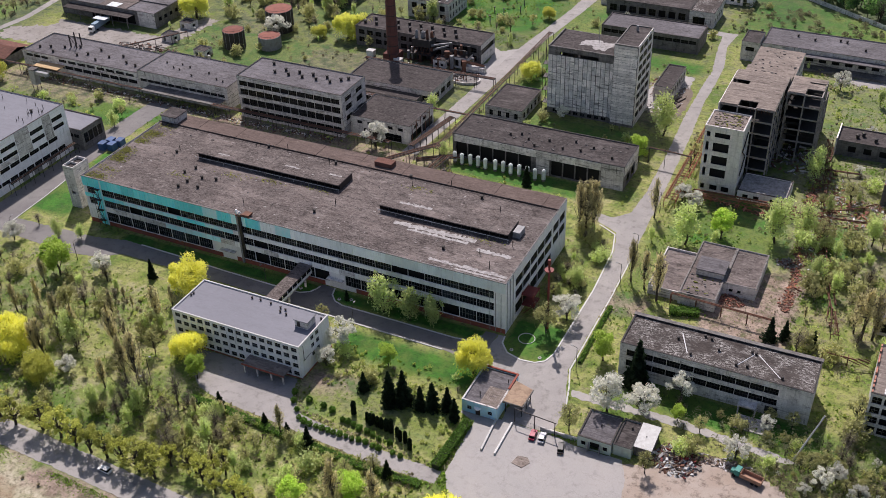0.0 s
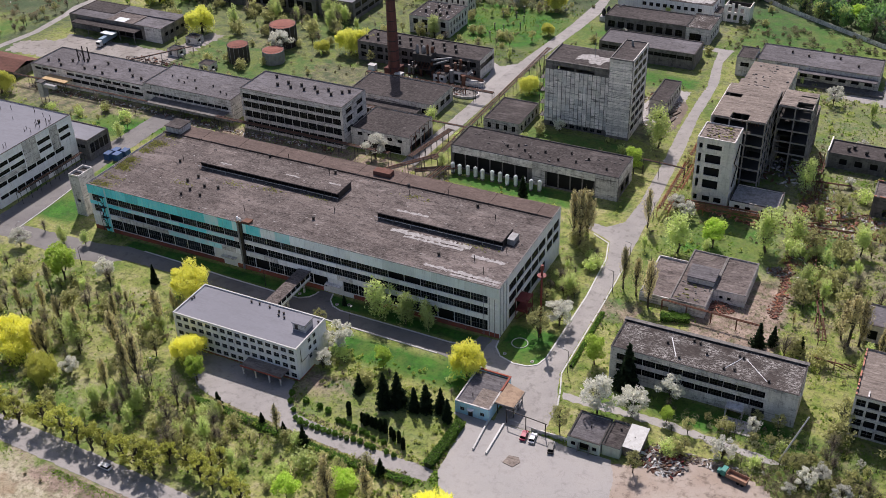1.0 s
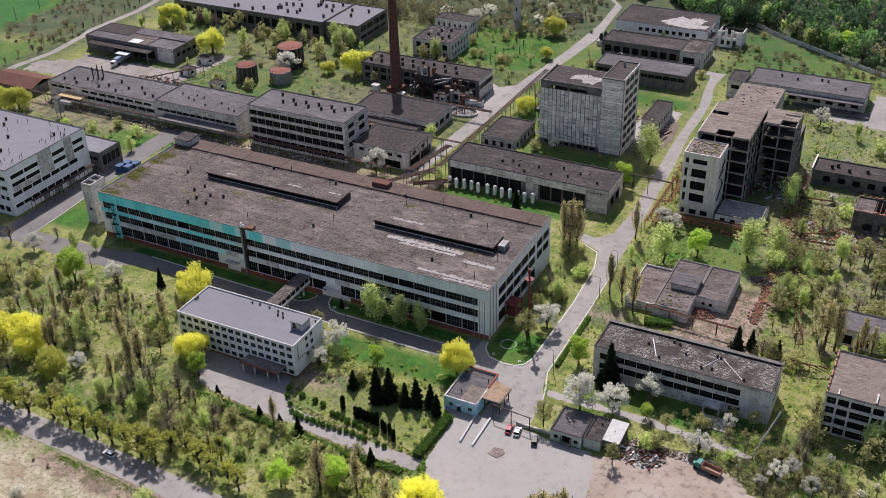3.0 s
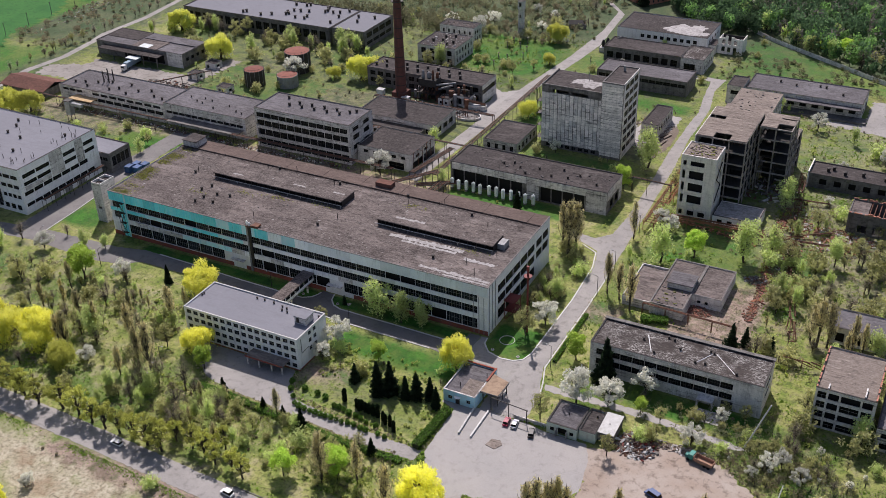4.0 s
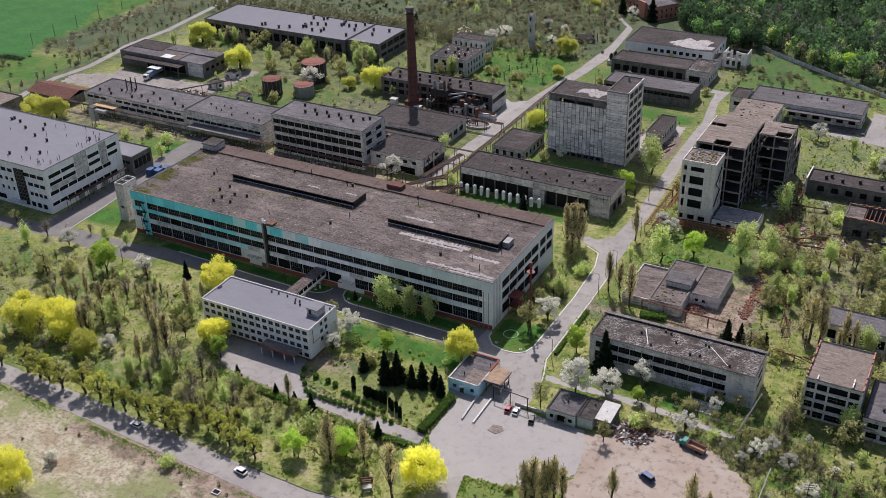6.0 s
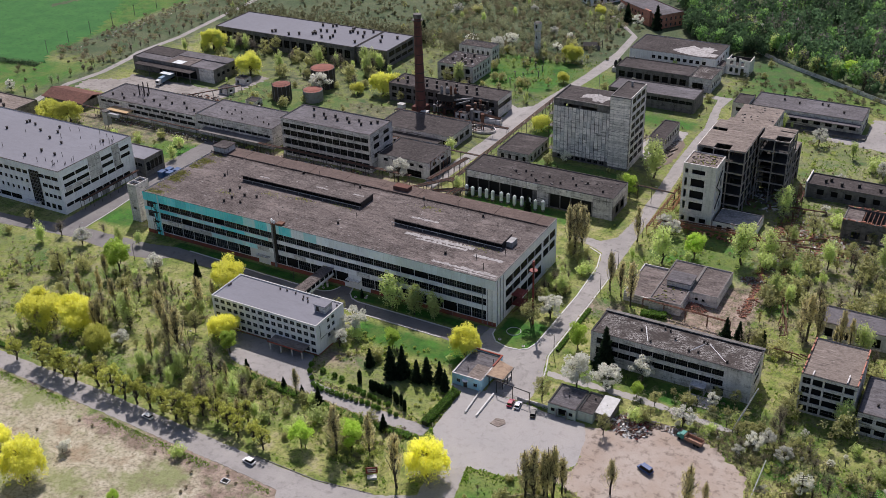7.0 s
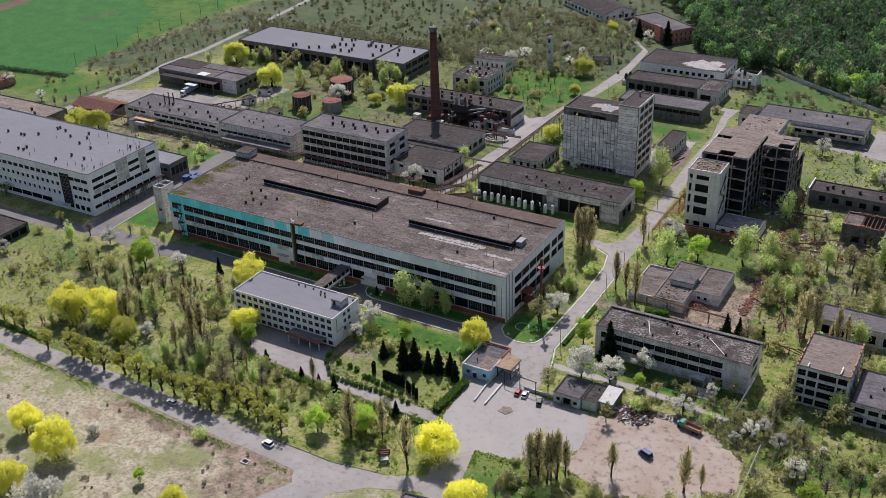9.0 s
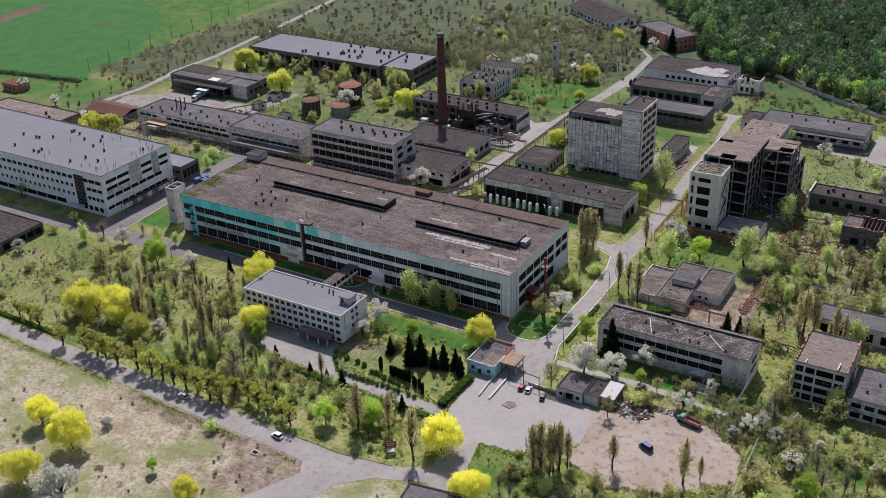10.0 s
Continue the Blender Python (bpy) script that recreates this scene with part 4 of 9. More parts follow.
        z = H + 2.36 if any(lx - 1.5 < x < lx + ll + 1 and ly - 1.2 < y < ly + ld + 1 for lx, ly, ll, ld in ((32, 27.5, 61, 9.5), (112, 22.0, 47.5, 9.0))) else H - 0.185
        if z < H and (rnd.random() < 0.55 and y > 12):
            continue
        if z > H and not any(lx + 0.5 < x < lx + ll - 1.5 and ly + 0.5 < y < ly + ld - 1 for lx, ly, ll, ld in ((32, 27.5, 61, 9.5), (112, 22.0, 47.5, 9.0))):
            continue
        tp.box(x, y, z, x + l, y + w, z + 0.03)
    tagged(part("torn_felt", tp, FELT_PALE, b, "pale torn strips of roofing felt"), kind="stuff")
    db = Shape()
    for i in range(240):
        x, y = rnd.uniform(2, 166), rnd.choice((rnd.uniform(0.6, 45), rnd.gauss(26.0, 0.7), rnd.gauss(20.6, 0.7), rnd.uniform(0.5, 2.5)))
        if not 0.5 < y < 45 or any(lx - 0.9 < x < lx + ll + 0.6 and ly - 0.3 < y < ly + ld + 0.6 for lx, ly, ll, ld in ((32, 27.5, 61, 9.5), (112, 22.0, 47.5, 9.0))):
            continue
        w, l, hh = rnd.uniform(0.08, 0.4), rnd.uniform(0.1, 0.6), rnd.uniform(0.05, 0.3)
        db.box(x, y, H - 0.21, x + l, y + w, H - 0.2 + hh)
    tagged(part("debris", db, CONCRETE_D, b, "small dark debris on the roof"), kind="stuff")
    sh = thing("shaft_tower", "pale concrete shaft standing at the factory gable", "tower", -182, 5)
    q = Shape()
    openings(q, "S", 5, 8, 18, [(6, 7.2, [(1.5, 3.4)])], 0.3, 0, 5, -0.2)
    for sd in "ENW":
        openings(q, sd, 5, 8, 18, [], 0.3, 0.3 if sd != "N" else 0, 7.7 if sd != "N" else 5, -0.2)
    part("wall", q, CONCRETE_L, sh)
    part("roof", Shape().box(0.3, 0.3, 16.6, 4.7, 7.7, 16.9), ROOF_DARK, sh)
    part("divider", Shape().box(0.3, 3.85, 16.9, 4.7, 4.15, 17.8), CONCRETE_L, sh)
    br = thing("covered_bridge", "glazed covered footbridge from office block to factory", "bridge", -75, -27)
    part("deck", Shape().box(0, 0, 3.6, 4.2, 26.6, 4.0), CONCRETE, br)
    part("roof", Shape().box(-0.3, 0, 6.6, 4.5, 26.6, 6.95), ROOF_MAIN, br)
    w = Shape()
    for x in (0, 3.95):
        w.box(x, 0, 4.003, x + 0.25, 26.6, 4.9)
        for i in range(10):
            w.box(x, i * 2.9, 4.903, x + 0.25, i * 2.9 + 0.3, 6.597)
    part("side_wall", w, WHITE, br)
    part("glazing", Shape().box(0.08, 0.35, 4.91, 0.14, 26.2, 6.59).box(4.06, 0.35, 4.91, 4.12, 26.2, 6.59), GLASS, br)
    for y in (3, 13, 23):
        part("pier", Shape().box(0.6, y, -0.2, 1.2, y + 0.6, 3.597).box(3.0, y, -0.2, 3.6, y + 0.6, 3.597), CONCRETE, br)


main_building()


def office_block():
    x0, y0, L, D, H = -94.0, -44.4, 46.5, 17.0, 12.4
    cols = columns(0.5, 46, 16, 0.85)
    S = [(0.9, 2.6, cols[1:9] + cols[14:]), (4.0, 5.7, cols), (7.1, 8.8, cols), (10.0, 11.6, cols)]
    E = [(4.0, 5.7, [(6.5, 8.2), (9.3, 11.0)]), (7.1, 8.8, [(6.5, 8.2), (9.3, 11.0)]), (10.0, 11.6, [(6.5, 8.2), (9.3, 11.0)])]
    b = block("office_block", "white four-storey office block with pale grey flat roof", x0, y0, x0 + L, y0 + D, H, WHITE, ROOF_PALE, {"S": S, "E": E, "N": S[1:]}, category="office building", coping=WHITEKERB)
    r = part("roof_house", Shape().box(40.0, 8.5, H - 0.25, 44.5, 13.0, H + 2.4), CONCRETE, b)
    part("roof", Shape().box(39.7, 8.2, H + 2.403, 44.8, 13.3, H + 2.65), ROOF_PALE, r)
    part("hatch", Shape().box(40.8, 8.38, H + 0.2, 41.9, 8.497, H + 2.0), DARKSTEEL, r)
    roof_vents(b, [(20, 15), (23, 15.2), (27, 15), (31, 14.3), (33, 14), (32, 12.6), (34.4, 12.2), (45.5, 14.6), (1.2, 8.5), (1.3, 9.6)], H - 0.25, 0.5)
    c = part("canopy", Shape().box(28, -4.6, 3.3, 43, 0, 3.6), ROOF_TAN, b)
    part("fascia", Shape().box(27.9, -4.75, 3.25, 43.1, -4.603, 3.8), REDWALL, c)
    for x in (28.4, 33, 38, 42.2):
        part("post", Shape().box(x, -4.4, -0.1, x + 0.4, -4.0, 3.297), CONCRETE_L, c)
    part("door", Shape().box(33, -0.06, 0, 38, -0.003, 2.7), GLASS_D, b)
    part("plinth", Shape().box(-0.05, -0.08, -0.2, 46.55, -0.004, 0.5).box(46.504, -0.08, -0.2, 46.6, 17.05, 0.5), REDWALL, b)
    part("drain_pipe", Shape().tube((46.62, 2, 6), (46.62, 2, 11.5), 0.08).tube((46.62, 2, 6), (46.62, 6, 6.2), 0.08), DARKSTEEL, b)


office_block()


def grey_hall():
    x0, x1, y0, y1, H = -345.0, -213.0, -4.5, 40.5, 21.0
    L, D = x1 - x0, y1 - y0
    S = [(1.5, 3.9, columns(4, 104, 14, 0.3) + columns(112, 130, 5, 1.0)), (7.0, 8.8, columns(2, 112, 32, 2.0) + columns(120, 131, 4, 0.6)), (11.6, 13.4, columns(2, 112, 32, 1.7) + columns(120, 131, 3, 0.5)), (16.0, 17.8, columns(1, 112, 28, 0.9) + columns(118, 131, 3, 0.35))]
    E = [(3.2, 4.8, columns(1, 41, 9, 0.3)), (8.2, 10.0, columns(1, 38, 7, 0.4)), (12.5, 14.2, [(2, 9), (9.4, 17), (25, 32), (37, 43)]), (16.0, 17.8, [(2, 9), (9.4, 17), (25, 32), (37, 43)])]
    b = block("grey_hall", "large pale grey factory hall with new flat roof", x0, y0, x1, y1, H, GREYWHITE, ROOF_PALE, {"S": S, "E": E}, category="factory", nx=4, ny=2, glass=GLASS_D, frame_mat=FRAME_D)
    part("stair_glazing", Shape().box(L - 19, -0.25, 3.4, L - 13, -0.004, H - 2.2), GLASS_D, b)
    m = Shape()
    for k in range(9):
        m.box(L - 19.02, -0.3, 3.5 + k * 1.75, L - 12.98, -0.253, 3.7 + k * 1.75)
    for k in range(7):
        m.box(L - 19 + k * 0.98, -0.3, 3.4, L - 18.85 + k * 0.98, -0.251, H - 2.2)
    part("stair_frame", m, FRAME, b)
    q = Shape()
    q.box(L - 24, -2.5, 2.9, L - 15, -0.3, 3.2)
    part("porch_roof", q, CONCRETE_L, b)
    for a, c, z0, z1 in ((17.3, 24.7, 10.2, 20.8), (32.3, 36.7, 10.2, 20.6), (2.2, 16.8, 10.2, 12.3)):
        part("bare_panel", Shape().box(L + 0.004, a, z0, L + 0.06, c, z1), CONCRETE, b, "unpainted grey concrete patch")
    rnd = random.Random(3)
    roof_vents(b, [(L - rnd.uniform(6, 80), rnd.uniform(6, 40)) for i in range(20)], H - 0.25, 0.9)
    for i in range(34):
        p = Shape()
        x, y = L - rnd.choice((rnd.uniform(2, 8), rnd.uniform(2, 60))), rnd.choice((rnd.uniform(4, 14), rnd.uniform(26, 42)))
        p.tube((x, y, H - 0.3), (x, y, H + rnd.uniform(1, 2.4)), 0.12, n=5)
        part("vent_pipe", p, DARKSTEEL, b)
    for a, c, hh in ((22, 26, 3), (30, 34, 3), (16, 19, 2.6)):
        part("loading_door", Shape().box(L + 0.004, a, 0, L + 0.1, c, hh), GREYSTEEL, b)
    block("lean_to", "low dark annex beside the grey hall", -229, 41, -207.5, 54, 9.5, CONCRETE_D, ROOF_PALE, {"S": [band(1, 20, 5.5, 7.2, 3)], "E": [band(1, 12, 3, 7.5, 3)]}, category="annex", glass=GLASS_D, frame_mat=FRAME_D)
    for k, (x, y) in enumerate(((-203, 44), (-199, 45), (-202, 48), (-198, 49))):
        t = thing("storage_box", "blue steel storage container beside the hall", "container", x, y, group="containers")
        part("body", Shape().box(0, 0, 0, 2.8, 3.2, 2.9), BLUESTEEL, t)
        part("lid", Shape().box(-0.1, -0.1, 2.903, 2.9, 3.3, 3.1), BLUESTEEL, t)


BLUESTEEL = weathered("blue_painted_steel", (0.035, 0.10, 0.26), (0.05, 0.06, 0.09), 0.5, 0.6, rough=0.6)
grey_hall()


def hall_east():
    x0, y0, L, D, H = 38.0, -3.5, 55.0, 15.0, 12.0
    S = [(3.9, 6.2, columns(2, 46, 11, 0.12)), (7.7, 10.0, columns(2, 46, 11, 0.12))]
    b = block("repair_hall", "two-storey concrete hall with whitened peeling roof", x0, y0, x0 + L, y0 + D, H, CONCRETE_L, ROOF_WORN, {"S": S, "E": [(4, 6.2, [(4, 11)]), (7.7, 10, [(4, 11)])]}, category="hall", nx=5, ny=2, glass=GLASS_D, frame_mat=FRAME_D)
    roof_vents(b, [(15, 8.5), (20, 3), (22, 12.5), (24, 12), (33, 3.5), (36, 10.8), (37.2, 10.4), (36, 4), (46, 2.8), (27, 8)], H - 0.25, 0.6)
    part("back_gutter", Shape().box(-0.2, D - 0.9, H + 0.17, L + 0.3, D + 0.5, H + 0.4), CONCRETE_D, b)
    for x0_, y0_, x1_, y1_ in ((15.5, 11.5, 19, 3.2), (37, 10.5, 33, 3.4), (38, 10.5, 45.5, 2.8)):
        part("pale_pipe", Shape().tube((x0_, y0_, H - 0.2), (x1_, y1_, H - 0.2), 0.14, n=4), WHITE, b)
    part("porch", Shape().box(36, -3.0, 3.0, 41, -0.003, 3.3).box(36, -3.0, 0, 36.3, -0.003, 2.997).box(40.7, -3.0, 0, 41, -0.003, 2.997), CONCRETE_L, b)
    part("door", Shape().box(43, -0.08, 0.3, 46.5, -0.003, 3.2), DARKSTEEL, b)
    part("loading_ramp", Shape().box(36, -9, -0.2, 46, -3.1, 0.25), CONCRETE, b)


hall_east()


def tower_block():
    b = thing("tower_block", "tall windowless concrete panel tower, seven storeys", "tower", -43, 148)
    L, D, H = 29.0, 20.0, 30.3
    s = Shape()
    foot = [(0.5, 2.1, columns(2, 27, 8, 1.0)), (27.2, 28.8, [(5, 13), (14, 22)])]
    openings(s, "S", L, D, H, foot, 0.4, 0, L, -0.2)
    put_windows(b, "S", L, D, foot[:1], 0.2, 2, 1, FRAME, GLASS)
    openings(s, "E", L, D, H, [], 0.4, 0.4, D - 0.4, -0.2)
    openings(s, "N", L, D, H, [], 0.4, 0, L, -0.2)
    openings(s, "W", L, D, H, [(4 + 4 * k, 6.2 + 4 * k, columns(2, 18, 4, 1.2)) for k in range(6)], 0.4, 0.4, D - 0.4, -0.2)
    part("wall", s, CONCRETE_D, b)
    pm = [Shape().box(0.11, -0.12, 0.015, 1.80, 0, 3.06 - 0.015).mesh("panel", m) for m in (PANEL, PANEL, PANEL, CONCRETE_L)]
    rnd = random.Random(5)
    for i in range(15):
        for k in range(8):
            o = new("panel", rnd.choice(pm))
            o.parent = b
            o.matrix_basis = pose(i * 1.93 + 0.02, -0.003 - (0.05 if i in (3, 7, 11) else 0), 2.6 + k * 3.06)
    part("groove", Shape().box(7.7, -0.12, 2.6, 7.85, -0.006, 27).box(15.4, -0.12, 2.6, 15.55, -0.006, 27).box(21.1, -0.12, 2.6, 21.3, -0.006, 27), DARKSTEEL, b)
    part("roof", Shape().box(0.4, 0.4, H - 0.5, L - 0.4, D - 0.4, H - 0.1), ROOF_DARK, b)
    part("parapet", Shape().box(-0.1, -0.14, H, L + 0.1, 0.5, H + 0.6).box(-0.1, 0.5, H, 0.4, D, H + 0.6), CONCRETE_D, b)
    part("worn_patch", Shape().prism(rough_edge([(11, 6), (16, 8), (18, 4.5), (23, 4), (24, 8), (27, 10), (26, 13), (20, 12), (17, 14), (12, 12)], 0.5, 3), H - 0.1, H - 0.07), FELT_PALE, b)
    b2 = part("stair_wing", Shape().box(28.6, -0.8, -0.2, 38.6, 0, 36.5).box(28.6, 0.003, -0.2, 29.0, 21, 36.5).box(29.003, 20.6, -0.2, 38.6, 21, 36.5), CONCRETE_D, b)
    e = Shape()
    z = -0.2
    for k in range(8):
        z0 = 3.0 + k * 4.2
        e.box(38.25, 0.003, z, 38.6, 20.597, z0)
        for u0, u1 in ((0.003, 2.0), (7.0, 7.6), (13.0, 13.6), (19.0, 20.597)):
            e.box(38.25, u0, z0, 38.6, u1, z0 + 2.7)
        z = z0 + 2.7
        for u0, u1 in ((2.0, 7.0), (7.6, 13.0), (13.6, 19.0)):
            fm, gm = window_meshes(u1 - u0, 2.7, 3, 2, FRAME_D, GLASS_D)
            w = new("window", fm)
            w.parent = b
            w.matrix_basis = pose(38.45, u0, z0, 0, 0, 90)
            p = new("pane", gm)
            p.parent = w
    e.box(38.25, 0.003, z, 38.6, 20.597, 36.5)
    part("wing_wall", e, CONCRETE_L, b2)
    for k in range(29):
        e0, e1 = rnd.uniform(0, 0.25), rnd.uniform(0, 0.2)
        part("cladding_strip", Shape().box(28.62 + e0, -0.9, 1.2 + k * 1.2, 38.58 - e1, -0.803, 2.3 + k * 1.2), PANEL, b2)
    part("wing_roof", Shape().box(29.1, 0.1, 35.7, 38.1, 20.5, 36.1), ROOF_DARK, b2)
    part("antenna", Shape().tube((18, 12, H - 0.2), (18, 12, H + 11), 0.14, 0.06, 5), GREYSTEEL, b)
    part("roof_flue", Shape().tube((33, 16, 36), (33, 16, 38.5), 0.5, 0.5, 6), GREYSTEEL, b)
    lw = Shape()
    for z in (3, 9, 15, 21):
        lw.box(-3.2, 2, z, -0.1, 6, z + 0.15).tube((-3, 2, z), (-0.3, 2, z + 6), 0.1, n=4)
    for x, y in ((-3.1, 2), (-3.1, 6), (-0.4, 2), (-0.4, 6)):
        lw.tube((x, y, -0.1), (x, y, 27), 0.12, n=4)
    part("outside_stair", lw, DARKSTEEL, b)
    block("store_shed", "small concrete store by the tower foot", -4, 176, 4, 200, 7, CONCRETE, ROOF_DARK, {"E": [(3.2, 5.6, columns(1, 23, 6, 1.6))], "S": [(1, 3, columns(1, 7, 2, 1.5))]}, category="shed", glass=GLASS_D, frame_mat=FRAME_D)


tower_block()


def heap(rnd, x0, x1, y0, y1, za, zb, n, split=0.0):
    """Broken bits lying on a roof; past the split line the roof is at the second height."""
    s = Shape()
    for i in range(n):
        x, y = rnd.uniform(x0, x1), rnd.uniform(y0, y1)
        w, l, h = rnd.uniform(0.1, 0.5), rnd.uniform(0.2, 1.2), rnd.uniform(0.08, 0.4)
        z = za if y < split else zb
        if abs(y - split) > 0.8:
            s.box(x, y, z - 0.01, min(x + l, x1), min(y + w, y1), z + h)
    return s


def ruin_frame():
    """Stripped concrete frame: columns, beams and broken floor slabs."""
    b = thing("concrete_ruin", "gutted concrete frame building, open floors, no walls", "ruin", 34, 124)
    rnd = random.Random(12)
    def grid(x0, x1, y0, y1, nx, ny, levels, top, skip):
        xs = [x0 + (x1 - x0) * i / nx for i in range(nx + 1)]
        ys = [y0 + (y1 - y0) * j / ny for j in range(ny + 1)]
        for x in xs:
            for y in ys:
                # inner members near-black: deep shade of the open floors put into their colour
                part("column", Shape().box(x - 0.25, y - 0.25, -0.2, x + 0.25, y + 0.25, top if rnd.random() > skip * 0.4 else rnd.choice(levels)), RUINFRAME if x in (xs[0], xs[-1]) or y == ys[0] else SHADE_SOOT, b)
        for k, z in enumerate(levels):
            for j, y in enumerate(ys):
                part("beam", Shape().box(x0, y - 0.2, z - 0.55, x1, y + 0.2, z - 0.003), RUINFRAME if j in (0, ny) else SHADE_SOOT, b)
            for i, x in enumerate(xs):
                part("beam", Shape().box(x - 0.2, y0 + 0.3, z - 0.5, x + 0.2, y1 - 0.3, z - 0.006), RUINFRAME if i in (0, nx) else SHADE_SOOT, b)
            for i in range(nx):
                for j in range(ny):
                    if z == top:
                        for m in range(4):
                            if rnd.random() < 0.03 or (j == 0 and i == 1 and m < 3):
                                continue
                            lo, hi = ys[j] + (ys[j + 1] - ys[j]) * m / 4 + 0.02, ys[j] + (ys[j + 1] - ys[j]) * (m + 1) / 4 - 0.02
                            up = rnd.uniform(-0.02, 0.04)
                            part("slab", Shape().box(xs[i] + 0.01, lo, z + up, xs[i + 1] - 0.01, hi, z + up + 0.25), ROOF_TAN, b)
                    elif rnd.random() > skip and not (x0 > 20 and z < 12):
                        # floor slabs painted near-black for the shade between storeys
                        part("slab", Shape().box(xs[i] + 0.02, ys[j] + 0.02, z, xs[i + 1] - 0.02, ys[j + 1] - 0.02, z + 0.2), SHADE_SOOT, b)
    grid(0.4, 20.5, 0.5, 32, 3, 5, [5, 10, 15, 20, 25, 30], 30, 0.08)
    grid(22, 34.5, 19, 34, 2, 3, [10, 15, 20, 25, 30], 30, 0.25)
    grid(21, 34, 35.5, 50, 2, 2, [6, 12, 18], 18, 0.4)
    q = Shape()
    openings(q, "W", 1, 31, 30, [(2 + 5 * k, 4.2 + 5 * k, columns(1, 30, 8, 1.4)) for k in range(5)], 0.3, 0, 31, -0.2)
    part("west_wall", q, CONCRETE_L, b)
    # walls added to stop light from behind, near-black for the interior's shade
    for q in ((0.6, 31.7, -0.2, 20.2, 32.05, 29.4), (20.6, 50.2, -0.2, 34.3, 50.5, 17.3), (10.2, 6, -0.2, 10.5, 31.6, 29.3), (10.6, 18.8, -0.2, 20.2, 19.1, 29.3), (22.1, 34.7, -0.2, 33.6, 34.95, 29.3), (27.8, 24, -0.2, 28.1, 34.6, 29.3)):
        part("rear_wall", Shape().box(*q), SHADE_SOOT, b)
    for k in range(5):
        # added inner wall, painted with the same interior shade
        part("partition", Shape().box(rnd.choice((0.8, 7.2, 13.8)), 8 + k * 4.6, 5 * k + 0.3, 20, 8.25 + k * 4.6, 5 * k + 4.4), SHADE_SOOT, b)
        part("hanging_slab", Shape().box(14 + k, 0.6, 5 * k + 4.1, 20.2, 2.2, 5 * k + 4.35), RUINFRAME, b)
    f = Shape()
    for k in range(8):
        f.tube((20.5, 22 + k, 27 - k * 2.2), (23, 24 + k, 26 - k * 2), 0.08, n=4)
        f.tube((12 + k, 0.2, 28.5), (12 + k, 0.2, 30), 0.06, n=4)
    tagged(part("bent_rebar", f, RUST, b), kind="stuff")
    d = thing("ruin_wing", "lower gutted concrete wing with flat tan roof", "ruin", 35, 157)
    tagged(part("debris", heap(rnd, 1, 18, 1, 42, 24.8, 22.0, 60, 17), CONCRETE_D, d), kind="stuff")
    part("roof", Shape().box(0, 0, 24.4, 19, 17, 24.8).box(0, 17.003, 21.6, 19, 43, 22), ROOF_TAN, d)
    e = Shape()
    openings(e, "E", 19, 43, 21.59, [(3 + 5 * k, 5.6 + 5 * k, columns(18, 42, 5, 2)) for k in range(4)], 0.35, 17, 43, -0.2)
    openings(e, "W", 19, 43, 21.59, [(3 + 5 * k, 5.6 + 5 * k, columns(1, 42, 8, 2)) for k in range(4)], 0.35, 0, 43, -0.2)
    e.box(0.36, 42.6, -0.2, 18.64, 43, 21.59).box(0.36, 17, 0, 18.64, 17.3, 21.59)
    part("wall", e, CONCRETE, d)
    t = block("stair_tower", "pale ruined stair tower with empty window holes", 33, 109.5, 47, 123, 27.5, RUINWALL, ROOF_TAN,
              {"S": [(1, 3.2, [(0.8, 2.2), (4.2, 7.0), (8.6, 11.4)]), (6.6, 10.2, [(0.9, 2.0), (3.6, 9.4)]), (12.0, 15.6, [(0.9, 2.0), (3.6, 9.4)]), (17.4, 21.0, [(0.9, 2.0), (3.6, 9.4)]), (23.2, 25.2, [(0.9, 2.2), (3.8, 9.4)])],
               "E": [(1, 3.4, [(2, 3.4), (6, 7.6)]), (6.0, 8.4, [(3, 4.2), (8, 11)]), (9.8, 13.8, [(4.5, 5.8), (8.2, 11.4)]), (15.5, 19, [(2.8, 4.2), (8.2, 11.2)]), (20.5, 24.5, [(4, 5.4), (8.5, 11)])]},
              category="tower", skip=1.0, coping=CONCRETE)
    # the tower's filler box keeps the near-black painted for unlit rooms
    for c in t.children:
        if c.name.startswith("shade_core"):
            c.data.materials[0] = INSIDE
    tagged(part("debris", heap(rnd, 1, 13, 1, 12.5, 27.25, 27.25, 90, -9), ROOF_TAN, t), kind="stuff")
    tagged(part("moss", heap(rnd, 2, 12, 2, 12, 27.25, 27.25, 50, -9), MOSS, t), kind="stuff")
    z = Shape()
    for k, (a, c) in enumerate(((2, 9), (9, 2), (2, 9))):
        z.tube((14.3, a, 8 + k * 5), (14.3, c, 13 + k * 5), 0.22, n=4)
    part("stair_scar", z, DARKSTEEL, t)
    block("ruin_annex", "low broken annex at the foot of the ruin", 48, 108, 66, 122, 4.2, RUINWALL, FELT_PALE, {"S": [(0.8, 2.8, [(2, 4), (6, 8), (12, 15)])]}, category="annex", skip=1)


ruin_frame()


